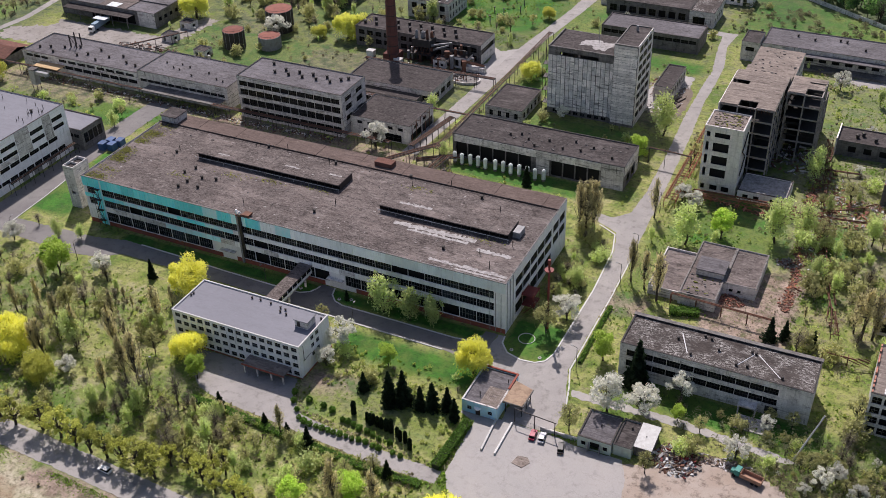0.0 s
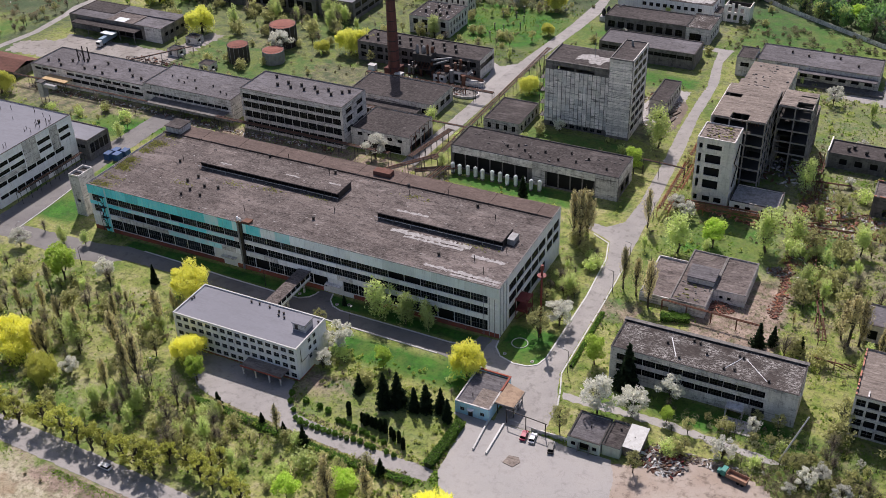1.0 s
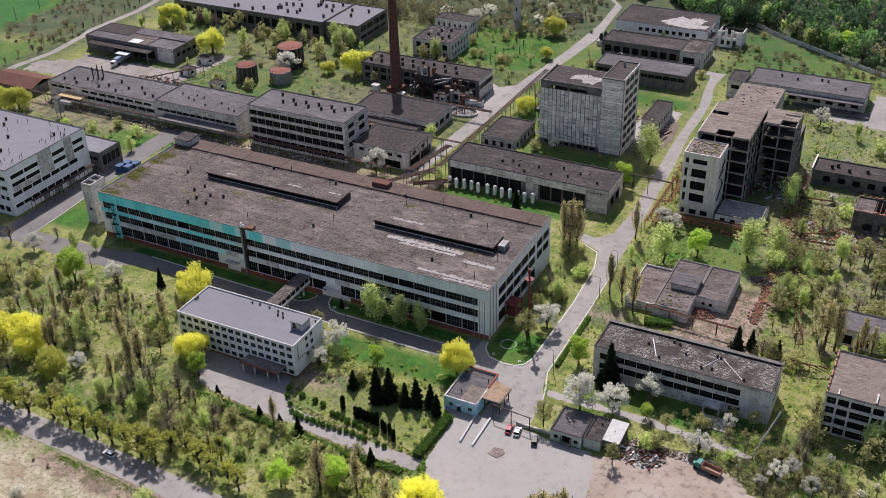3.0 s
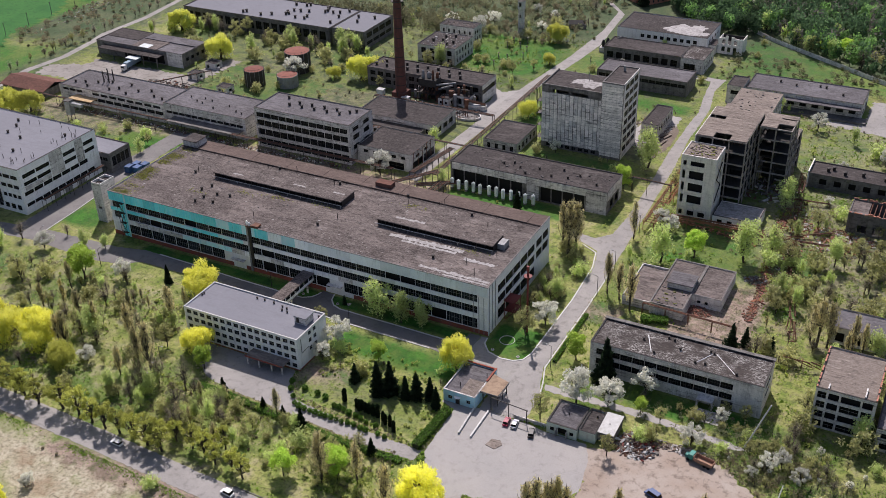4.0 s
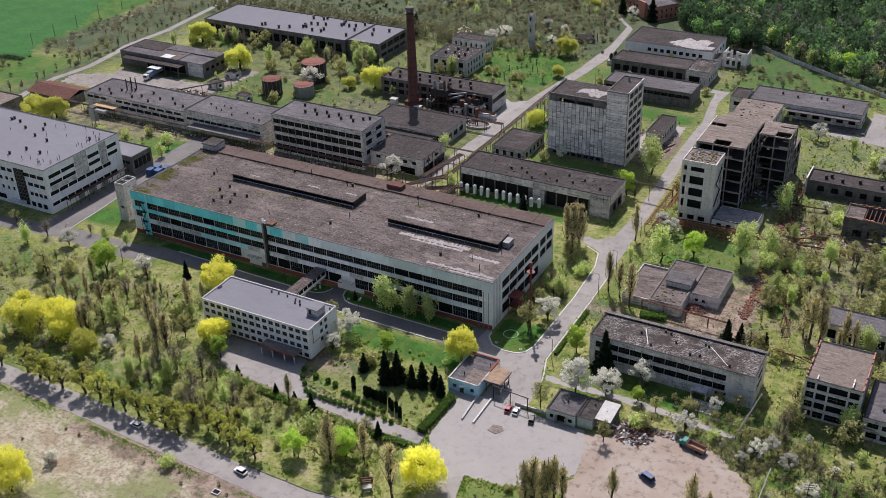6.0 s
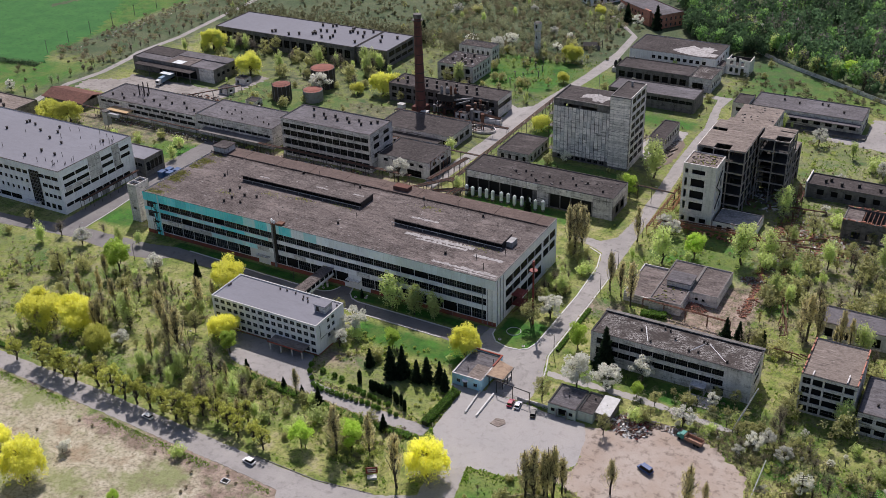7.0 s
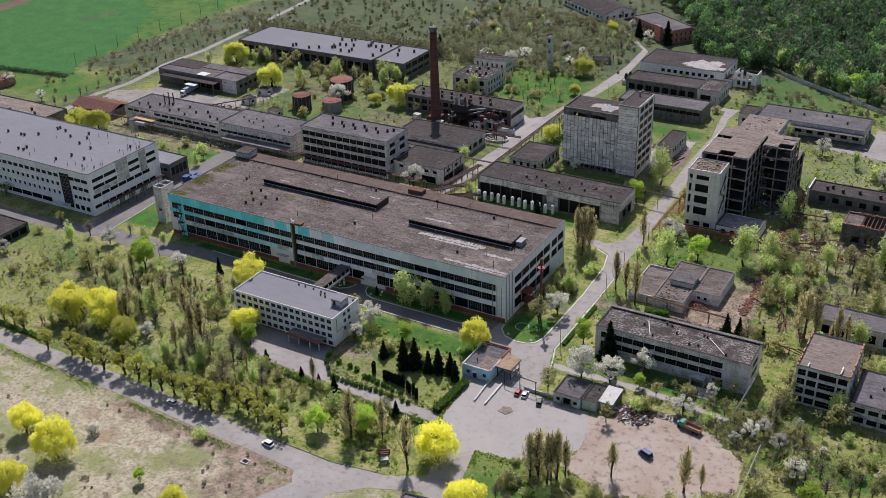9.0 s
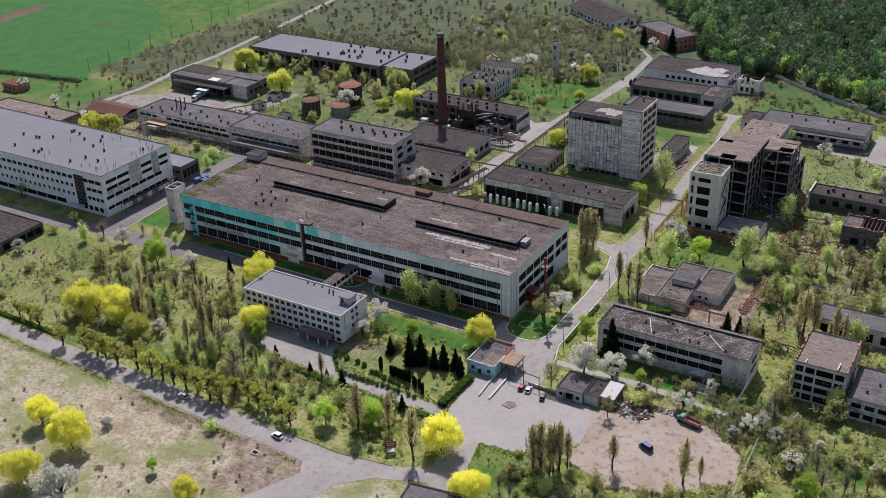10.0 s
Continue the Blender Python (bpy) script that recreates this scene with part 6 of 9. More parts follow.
    roof_vents(b, [(45, 14), (52, 10), (34, 8)], 9.3, 1.2)
    block("pump_house", "small overgrown concrete pump house", -66, 134, -49, 157, 5.2, CONCRETE, ROOF_DARK, {"E": W2(23, ((1, 3.6),)), "S": W2(17, ((1, 3.6),))}, category="shed", glass=GLASS_D, frame_mat=FRAME_D)
    block("store", "long low store with plank walls and grey roof", -46, 230, 2, 247, 8, CONCRETE_D, ROOF_GREY, {"S": [(4.6, 6.4, columns(1, 47, 12, 0.2))]}, category="store", glass=GLASS_D, frame_mat=FRAME_D)
    block("store", "dark roofed workshop with broken windows", -54.5, 264, -11.5, 281, 8, CONCRETE_D, ROOF_DARK, {"S": [(2, 5.5, columns(1, 42, 8, 1.5))]}, category="store", glass=GLASS_D, frame_mat=FRAME_D, skip=0.5)
    block("store", "small pale-roofed workshop wing", -11.3, 263.5, 1.4, 284, 8, CONCRETE, ROOF_WORN, {"S": [(0, 5, [(2, 8)])], "E": W2(23, ((2, 4.5),))}, category="store", glass=GLASS_D, frame_mat=FRAME_D)
    m = thing("dust_extractor", "black dust extractor with slanting pipe on a plinth", "machinery", -58, 277)
    part("plinth", Shape().box(-3, -2.5, -0.1, 3, 2.5, 2.6), CONCRETE, m)
    for x, h in ((-1.4, 6.5), (1.2, 8)):
        part("cyclone", Shape().tube((x, 0, 2.6), (x, 0, h - 2), 0.9, 1.3, 8).tube((x, 0, h - 2), (x, 0, h), 1.3, 0.5, 8), DARKSTEEL, m)
    part("slanting_pipe", Shape().tube((0, 0, 5), (9, 3, 9), 0.35, n=6), GREYSTEEL, m)
    b = block("laboratory", "white two-storey laboratory with row of windows", -57, 293, -5, 322, 9.5, WHITE, ROOF_DARK, {"S": [(5.2, 7.2, columns(13, 47, 9, 1.6))], "E": [(5.2, 7.2, columns(3, 26, 4, 3))]}, category="office building", glass=GLASS_D, frame_mat=FRAME_D)
    part("worn_patch", Shape().prism(rough_edge([(24, 8), (33, 3), (43, 2), (50, 4), (51, 9), (46, 10), (48, 17), (42, 21), (38, 16), (33, 20), (29, 15)], 0.5, 5), 9.25, 9.29), FELT_PALE, b)
    b = thing("laboratory_wing", "small roofless ruined wing with pale stained walls", "ruin", -0.5, 299)
    for u0, u1, hh in ((0, 2.2, 9.0), (4.0, 5.4, 10.4), (7.2, 8.6, 10.0), (10.4, 13.5, 9.2)):
        part("wall_pier", Shape().box(u0, 0, -0.1, u1, 0.4, hh), RUINWALL, b)
    for u0, u1, z0, z1 in ((2.2, 4.0, -0.1, 1.5), (2.2, 4.0, 4.2, 5.6), (5.4, 7.2, 4.0, 5.4), (5.4, 7.2, -0.1, 1.2), (8.6, 10.4, 4.2, 5.6), (8.6, 10.4, 8.0, 9.4), (2.2, 4.0, 8.2, 9.4)):
        part("spandrel", Shape().box(u0, 0.03, z0, u1, 0.37, z1), RUINWALL, b)
    part("side_wall", Shape().box(13.1, 0.403, -0.1, 13.5, 11, 8.6), RUINWALL, b)
    part("side_wall", Shape().box(0, 0.403, -0.1, 0.4, 11, 8.0), RUINWALL, b)
    # rear wall and floor in the near-black of the ruin interiors
    part("rear_wall", Shape().box(0.4, 10.6, -0.1, 13.1, 11, 7.5), SHADE_SOOT, b)
    part("broken_floor", Shape().box(0.5, 0.5, 4.6, 12.9, 8, 4.9), SHADE_SOOT, b)
    b = block("link_shed", "low pale link building beside the laboratory", -4.8, 296, -0.8, 306, 5, CONCRETE_L, ROOF_DARK, {"S": [(1.2, 3, [(0.8, 3.2)])]}, category="shed", glass=GLASS_D, frame_mat=FRAME_D)
    b = block("low_store", "long single-storey store with grey felt roof", 30, 236.5, 85.5, 257, 8, CONCRETE, ROOF_GREY, {"S": [(2.5, 4.8, columns(2, 54, 9, 2.5))], "E": [(1, 4, [(3, 8), (12, 18)])]}, category="store", glass=GLASS_D, frame_mat=FRAME_D)
    part("platform", Shape().box(12, -6, -0.1, 58.5, -0.01, 1.1), CONCRETE_D, b)
    part("canopy", Shape().box(10, -4, 5.8, 55, -0.01, 6.1), ROOF_GREY, b)
    roof_vents(b, [(14, 14), (22, 12), (33, 15), (36, 14.5), (45, 8)], 7.8, 0.8)
    b = block("low_store", "small higher head block of the long store", 21.5, 232, 29.6, 246, 9.5, CONCRETE, ROOF_DARK, {"S": [(5, 7, [(2, 6)])]}, category="store", glass=GLASS_D, frame_mat=FRAME_D)
    b = block("brick_house", "two-storey red brick building with worn grey roof", -98.5, 388, -54.5, 408, 9, BRICK, ROOF_GREY, {"S": W2(44, ((1, 3), (4.8, 6.8)), 4, 2.4), "E": W2(20, ((1, 3), (4.8, 6.8)), 4, 2.4)}, turn=-35.5, glass=GLASS_D)
    part("stair_bay", Shape().box(30, -1.5, -0.1, 36, -0.004, 10.5), BRICK, b)
    h = block("white_house", "long white single-storey house under a dark pitched roof", -168.5, 427.8, -111.7, 455.8, 5, WHITE, ROOF_DARK, {"S": W2(56.8, ((1, 3.4),), 5, 2.0), "E": W2(28, ((1, 3.6),), 6, 3)}, turn=-35.5, glass=GLASS_D, parapet=0)
    part("pitched_roof", Shape().face((-0.8, -0.8, 5.0), (57.6, -0.8, 5.0), (57.6, 14, 9.5), (-0.8, 14, 9.5)).face((-0.8, 14, 9.5), (57.6, 14, 9.5), (57.6, 28.8, 5.0), (-0.8, 28.8, 5.0)).face((-0.8, -0.8, 4.8), (-0.8, 14, 9.3), (57.6, 14, 9.3), (57.6, -0.8, 4.8)).face((-0.8, 14, 9.3), (-0.8, 28.8, 4.8), (57.6, 28.8, 4.8), (57.6, 14, 9.3)), ROOF_DARK, h)
    part("gable", Shape().face((56.8, 0, 5), (56.8, 28, 5), (56.8, 14, 9.2)).face((0, 28, 5), (0, 0, 5), (0, 14, 9.2)), WHITE, h)
    b = block("ruin_shed", "broken dark shed with stripped roof", 76, 157, 140, 169.5, 6.5, CONCRETE_D, ROOF_DARK, {"S": [(2, 4.6, columns(3, 62, 10, 3))], "W": [(1, 3, [(4, 8)])]}, category="ruin", skip=1)
    roof_vents(b, [(7, 5), (9, 7), (14, 4), (21, 6), (30, 5), (38, 7), (46, 4)], 6.3, 1.1)
    part("end_gable", Shape().box(-0.5, -0.6, -0.1, -0.01, 13, 7.6), RUINWALL, b)
    b = thing("ruin_shed", "roofless concrete shed with rusty roof beams and brick rim", "ruin", 97, 123.5)
    q = Shape()
    openings(q, "S", 34, 13, 9, [(1, 4.2, columns(3, 31, 5, 2.2))], 0.4, 0, 34, -0.2)
    for sd in "ENW":
        openings(q, sd, 34, 13, 9, [], 0.4, 0.4 if sd != "N" else 0, 12.6 if sd != "N" else 34, -0.2)
    part("wall", q, CONCRETE_D, b)
    # near-black floor: the dark inside is put into its colour
    part("floor", Shape().box(0.4, 0.4, -0.1, 33.6, 12.6, 0.3), SHADE_SOOT, b)
    part("broken_roof", Shape().box(0.4, 0.4, 8.2, 7, 12.6, 8.5).box(20, 0.4, 8.2, 33.6, 12.6, 8.5), ROOF_MAIN, b)
    rim = random.Random(81)
    for k in range(33):
        for y in (0, 12.6):
            if rim.random() < 0.8:
                part("brick_course", Shape().box(k + 0.02, y, 9.003, k + 0.98, y + 0.4, 9.1 + rim.random() * 0.7), BRICK, b)
    fr = Shape()
    for k in range(8):
        fr.tube((7.5 + k * 1.7, 0.3, 8.3), (7.5 + k * 1.7, 12.7, 8.3), 0.2, n=4)
    part("roof_beam", fr, RUST, b)
    block("long_house", "long ruined pale building among poplars", 104, 46, 170, 58, 6.5, CONCRETE_L, ROOF_GREY, {"S": [(1, 4.6, columns(1, 65, 12, 2.6))]}, category="ruin", skip=1)
    # four-storey shell at the east edge
    cols = [(0.6, 3.1), (3.7, 6.7), (7.3, 12.7), (13.3, 16.2)]
    b = block("gutted_block", "four-storey white concrete block with empty windows", 107, 0, 124, 22.5, 14.6, CONCRETE_L, ROOF_TAN, {"S": [(0.6 + 3.5 * k, 3.0 + 3.5 * k, cols) for k in range(4)], "E": [(0.6 + 3.5 * k, 3.0 + 3.5 * k, columns(1, 21.5, 5, 1)) for k in range(4)]}, category="ruin", nx=2, ny=2, skip=0.35, glass=GLASS_D)
    for q in ((13.5, 0.4, 14.3, 13.9, 5, 15.2), (3.2, 0.4, 14.3, 3.6, 3, 15.0)):
        part("parapet_ruin", Shape().box(*q), CONCRETE, b)
    crumbs = random.Random(51)
    for k in range(22):
        for x in (-0.08, 16.6):
            if crumbs.random() < 0.85:
                part("brick_course", Shape().box(x + crumbs.uniform(0, 0.1), k + 0.25, 14.77, x + 0.48, k + 1.23, 14.85 + crumbs.random() * 0.45), BRICK, b)
    b = block("gutted_block", "two-storey wing with patched grey roof", 125.5, -3, 165, 18, 8, CONCRETE, ROOF_GREY, {"S": [(1, 3, columns(1, 38, 9, 1)), (4.8, 6.6, columns(1, 38, 9, 1))]}, category="ruin", glass=GLASS_D, frame_mat=FRAME_D)
    roof_vents(b, [(5, 6), (8, 12)], 7.8, 0.6)
    # U-shaped ruin
    b = block("ruined_workshop", "single-storey ruined brick workshop with felt roof", 57, 48, 67.5, 69, 4.6, CONCRETE_L, ROOF_MAIN, {"S": [(1.4, 2.6, [(2, 3.2), (4.6, 5.8)])], "E": []}, category="ruin", skip=1, coping=CONCRETE_D)
    b = block("ruined_workshop", "single-storey ruined workshop part with roof lantern", 45, 37, 56.9, 69, 4.6, CONCRETE, ROOF_MAIN, {}, category="ruin", coping=CONCRETE_D)
    for bb, hh in ((b, 4.35),):
        tagged(part("moss", heap(random.Random(31), 1, 11, 1, 12, hh, hh, 16, -9), MOSS, bb), kind="stuff")
        tagged(part("debris", heap(random.Random(32), 1, 11, 1, 12, hh, hh, 24, -9), CONCRETE_D, bb), kind="stuff")
    q = part("roof_lantern", Shape().box(2.5, 12.5, 4.3, 11.5, 20, 6.4), CONCRETE, b)
    part("lantern_roof", Shape().box(2.2, 12.2, 6.403, 11.8, 20.3, 6.7), ROOF_GREY, q)
    b = thing("roofless_walls", "low broken workshop part with overgrown flat roof", "ruin", 34.5, 38.5)
    part("wall", Shape().box(0, 0, -0.1, 10.3, 0.4, 3.4).box(0, 23, -0.1, 10.3, 23.4, 4).box(0, 0.4, -0.1, 0.4, 23, 3.8), CONCRETE, b)
    part("roof", Shape().box(0.4, 0.4, 3.0, 10.3, 23, 3.3), ROOF_MAIN, b)
    h = block("open_shed", "old dark open shed with sagging roof", -262, -54, -228, -30, 5, CONCRETE_D, ROOF_DARK, {"E": [(0.2, 3.6, columns(1, 23, 5, 0.5))], "S": [(0.2, 3.6, columns(1, 33, 7, 0.5))]}, category="shed", skip=1)
    h = block("roadside_house", "small house with flat grey felt roof by the road", 22, -122, 46, -103, 4, CONCRETE_L, ROOF_GREY, {"N": [(1, 2.6, columns(2, 22, 4, 3))]}, category="house", turn=8)


VANWHITE = material("white_car_paint", (0.72, 0.72, 0.70), 0.35, 0, 0.5)[0]
outer_blocks()


# ---- trees and bushes ----
def leaf_sprays(rng, centres, size, upright=0.0, stretch=1.0, jitter=0.35):
    """Small three-cornered leaves or sprays about the centres; upright turns their long side to the vertical."""
    n = len(centres)
    a = rng.normal(size=(n, 3))
    a[:, 2] = a[:, 2] * (1 - upright) + upright * 2.5 * np.sign(a[:, 2] + 1e-6)
    a /= np.linalg.norm(a, axis=1)[:, None]
    b = np.cross(a, rng.normal(size=(n, 3)))
    b /= np.linalg.norm(b, axis=1)[:, None] + 1e-9
    s = size * (1 + jitter * rng.normal(size=(n, 1))).clip(0.4, 2)
    a, b = a * s * stretch, b * s / max(1.0, stretch * 0.6)
    c = np.asarray(centres)
    v = np.stack([c - a - b * 0.9, c + b * 1.2 - a * 0.3, c + a * 1.2 - b * 0.2], 1).reshape(-1, 3)
    return v, np.arange(3 * n).reshape(-1, 3)


def cloud_mesh(name, mat, sets):
    v = np.concatenate([s[0] for s in sets])
    off, f = 0, []
    for vv, ff in sets:
        f.append(ff + off)
        off += len(vv)
    f = np.concatenate(f)
    me = bpy.data.meshes.new(name)
    me.vertices.add(len(v))
    me.vertices.foreach_set("co", v.astype(np.float32).ravel())
    me.loops.add(f.size)
    me.loops.foreach_set("vertex_index", f.astype(np.int32).ravel())
    me.polygons.add(len(f))
    me.polygons.foreach_set("loop_start", np.arange(0, f.size, 3, dtype=np.int32))
    me.materials.append(mat)
    me.update()
    me.validate()
    return me


def clumps(rng, n, per, centre, radius, spread, shell=0.55, low=-1.0):
    """Points in clumps that fill an uneven ellipsoid."""
    d = rng.normal(size=(n * 3, 3))
    d /= np.linalg.norm(d, axis=1)[:, None]
    d = d[d[:, 2] > low][:n]
    r = shell + (1 - shell) * rng.random((len(d), 1))
    lump = 1 + 0.22 * np.sin(d[:, :1] * 4 + rng.random() * 6) * np.cos(d[:, 1:2] * 3.5 + rng.random() * 6)
    c = np.array(centre) + d * r * lump * np.array(radius)
    pts = np.repeat(c, per, axis=0) + rng.normal(size=(len(c) * per, 3)) * spread
    return c, pts


def lobed_crown(rng, n, centre, radius, lobe, per, drop=0.0, low=-0.35):
    """Crown of rounded sub-crowns with gaps between them: leaf points on each lobe's shell, and strands that hang by drop. Returns lobe centres and leaf points."""
    d = rng.normal(size=(n * 4, 3))
    d /= np.linalg.norm(d, axis=1)[:, None]
    d = d[d[:, 2] > low][:n]
    c = np.array(centre) + d * rng.uniform(0.45, 0.9, (len(d), 1)) * np.array(radius)
    out = []
    for q in c:
        k = rng.normal(size=(per, 3))
        k /= np.linalg.norm(k, axis=1)[:, None]
        r = lobe * rng.uniform(0.65, 1.3)
        bumps = 1 + 0.25 * np.sin(k[:, :1] * 5 + q[0]) * np.cos(k[:, 1:2] * 5 + q[1])
        p = q + k * r * bumps * rng.uniform(0.55, 1.0, (per, 1)) * (1, 1, 0.8)
        if drop:
            p[:, 2] -= drop * rng.random(per) ** 2 * np.abs(rng.normal(size=per))
        out.append(p)
    p = np.concatenate(out)
    p[:, 2] = np.maximum(p[:, 2], 0.7)
    return c, p


def trunk_mesh(rng, tips, height, r=0.22, fork=0.3, lean=0.0, mat=None):
    s = Shape()
    prev, pr = Vector((0, 0, -0.2)), r
    knots = []
    for k in range(1, 6):
        t = k / 5
        q = Vector((lean * t + rng.normal() * 0.12, rng.normal() * 0.12, height * t))
        s.tube(prev, q, pr, r * (1 - 0.8 * t), 6, False)
        knots.append((q, r * (1 - 0.8 * t)))
        prev, pr = q, r * (1 - 0.8 * t)
    for c in tips:
        c = Vector(c)
        lower = [k for k in knots if k[0].z < c.z - 0.2] or knots[:1]
        o, rr = lower[-1] if rng.random() < 0.5 else lower[int(rng.integers(len(lower)))]
        m = (o + c) / 2 + Vector((rng.normal() * 0.25, rng.normal() * 0.25, 0.25))
        s.tube(o, m, max(0.05, rr * 0.5), max(0.035, rr * 0.3), 3, False).tube(m, c, max(0.035, rr * 0.3), 0.015, 3, False)
    return s.mesh("trunk", mat or BARK)


def tree_meshes(kind, seed):
    """Trunk and crown, ten metres tall."""
    rng = np.random.default_rng(seed)
    if kind in ("yellow", "paleyellow"):
        c, p = lobed_crown(rng, 24, (0, 0, 5.3), (4.5, 4.5, 4.0), 1.5, 640, 2.6, -0.5)
        sets = [leaf_sprays(rng, p, 0.105, 0.6, 1.9)]
        return trunk_mesh(rng, np.concatenate([c, c + rng.normal(size=c.shape) * 0.7]), 5.5, 0.42), cloud_mesh("crown", YELLOW if kind == "yellow" else PALEYELLOW, sets)
    if kind == "lime":
        w = rng.uniform(2.4, 3.0)
        c, p = lobed_crown(rng, 20, (0, 0, 5.7), (w, w, 3.7), 1.15, 330, 0.3, -0.8)
        return trunk_mesh(rng, c, 8.0, 0.2), cloud_mesh("crown", LIME, [leaf_sprays(rng, p, 0.125)])
    if kind == "fresh":
        w = rng.uniform(1.7, 2.4)
        c, p = clumps(rng, 96, 28, (0, 0, 5.3), (w, w, 4.6), (0.32, 0.32, 0.55), 0.2)
        return trunk_mesh(rng, c[:40], 8.6, 0.18), cloud_mesh("crown", FRESH, [leaf_sprays(rng, p, 0.12, 0.3, 1.2)])
    if kind == "olive":
        c, p = lobed_crown(rng, 26, (0, 0, 5.8), (2.9, 2.9, 3.7), 0.8, 54, 0.0, -0.7)
        tw = rng.normal(size=(520, 3)) * (1.5, 1.5, 1.9) + (0, 0, 6)
        return trunk_mesh(rng, np.concatenate([c, c + rng.normal(size=c.shape) * 0.6]), 8.0, 0.2), cloud_mesh("crown", OLIVE, [leaf_sprays(rng, p, 0.135), leaf_sprays(rng, tw, 0.05, 0.4, 7)])
    if kind == "roadside":
        c, p = lobed_crown(rng, 30, (0, 0, 5.9), (3.4, 3.4, 3.9), 0.75, 66, 0.0, -0.75)
        return trunk_mesh(rng, np.concatenate([c, c + rng.normal(size=c.shape) * 0.6]), 7.5, 0.34), cloud_mesh("crown", DARKOLIVE, [leaf_sprays(rng, p, 0.15)])
    if kind == "bare":
        c, p = clumps(rng, 70, 20, (0, 0, 6.2), (2.7, 2.7, 3.8), (0.45, 0.45, 0.55), 0.3)
        return trunk_mesh(rng, c, 8.5, 0.24), cloud_mesh("crown", TWIG, [leaf_sprays(rng, p, 0.055, 0.45, 7)])
    if kind == "poplar":
        tips, pts = [], []
        for k in range(74):
            z0 = rng.uniform(0.8, 8.3)
            a, l = rng.random() * math.tau, (10.4 - z0) * rng.uniform(0.28, 0.55)
            out = np.array((math.cos(a), math.sin(a), 0)) * rng.uniform(0.24, 0.42)
            u = rng.uniform(0.1, 1.0, (30, 1))
            q = np.array((0, 0, z0)) + out * l * np.sqrt(u) + np.array((0, 0, 1)) * l * u
            pts.append(q + rng.normal(size=q.shape) * (0.1, 0.1, 0.2))
            tips.append(tuple(float(v) for v in np.array((0, 0, z0)) + out * l + np.array((0, 0, l))))
        p = np.concatenate(pts)
        return trunk_mesh(rng, tips, 9.6, 0.2), cloud_mesh("crown", POPLAR, [leaf_sprays(rng, p, 0.042, 0.85, 7.0), leaf_sprays(rng, p[::2], 0.095)])
    if kind == "blossom":
        c, p = lobed_crown(rng, 26, (0, 0, 5.2), (4.0, 4.0, 4.0), 1.05, 150, 0.0, -0.75)
        return trunk_mesh(rng, np.concatenate([c, c + rng.normal(size=c.shape) * 0.7]), 6.5, 0.26), cloud_mesh("crown", BLOSSOM, [leaf_sprays(rng, p, 0.15)])
    if kind == "spruce":
        n = 3000
        z = 0.6 + 9.4 * (1 - np.sqrt(rng.random(n)))
        tier = np.abs(np.sin(z * 3.0 + 0.6 * np.sin(3 * z))) * 0.45 + 0.6
        rad = (10.1 - z) * 0.24 * tier * np.sqrt(rng.uniform(0.15, 1.1, n))
        a = rng.random(n) * math.tau
        lobes = 1 + 0.45 * np.sin(a * 3 + z * 1.7) * np.sin(z * 1.1 + a)
        p = np.stack([rad * lobes * np.cos(a), rad * lobes * np.sin(a), z - rad * 0.4], 1)
        return trunk_mesh(rng, [], 9.6, 0.18), cloud_mesh("crown", SPRUCE, [leaf_sprays(rng, p, 0.19, 0.2, 1.5, 0.6)])
    if kind == "thuja":
        n = 900
        z = rng.uniform(0.2, 10, n)
        rad = 1.8 * np.clip((10.2 - z) / 1.6, 0.2, 1) * np.sqrt(rng.uniform(0.55, 1, n))
        a = rng.random(n) * math.tau
        p = np.stack([rad * np.cos(a), rad * np.sin(a), z], 1)
        return trunk_mesh(rng, [], 9, 0.3), cloud_mesh("crown", SPRUCE, [leaf_sprays(rng, p, 0.42, 0.5, 1.4)])
    if kind == "ball":
        c, p = clumps(rng, 110, 16, (0, 0, 5), (4.8, 4.8, 4.6), (0.45, 0.45, 0.45), 0.85)
        return trunk_mesh(rng, [], 5, 0.6), cloud_mesh("crown", HEDGE, [leaf_sprays(rng, p, 0.55)])
    c, p = clumps(rng, 34, 19, (0, 0, 4.6), (5.0, 5.0, 4.4), (0.8, 0.8, 0.8), 0.3)
    mat = {"shrub": OLIVE, "greenshrub": FRESH}[kind]
    return trunk_mesh(rng, c[:20], 5, 0.25), cloud_mesh("crown", mat, [leaf_sprays(rng, p, 0.42)])


LABELS = {
    "yellow": ("willow", "willow in bright yellow spring leaf, wide drooping crown"),
    "paleyellow": ("willow", "willow in pale yellow-green spring leaf"),
    "lime": ("lime_tree", "round young tree in vivid lime green leaf"),
    "fresh": ("broadleaf_tree", "broadleaf tree in light fresh green leaf"),
    "olive": ("budding_tree", "budding tree with sparse olive leaves, branches showing"),
    "roadside": ("roadside_tree", "dark olive tree in a row beside the road"),
    "bare": ("bare_tree", "leafless tree with grey-brown twigs"),
    "poplar": ("poplar", "slim columnar poplar, barely in bud"),
    "blossom": ("blossom_tree", "fruit tree covered in white blossom"),
    "spruce": ("spruce", "dark green spruce with dense conical crown"),
    "thuja": ("thuja", "clipped dark thuja column beside the drive"),
    "ball": ("round_bush", "clipped round green bush edging the flower bed"),
    "shrub": ("shrub", "low olive-brown shrub just coming into leaf"),
    "greenshrub": ("shrub", "low bright green shrub in rough grass"),
}
tree_store = {}
tree_rnd = random.Random(77)


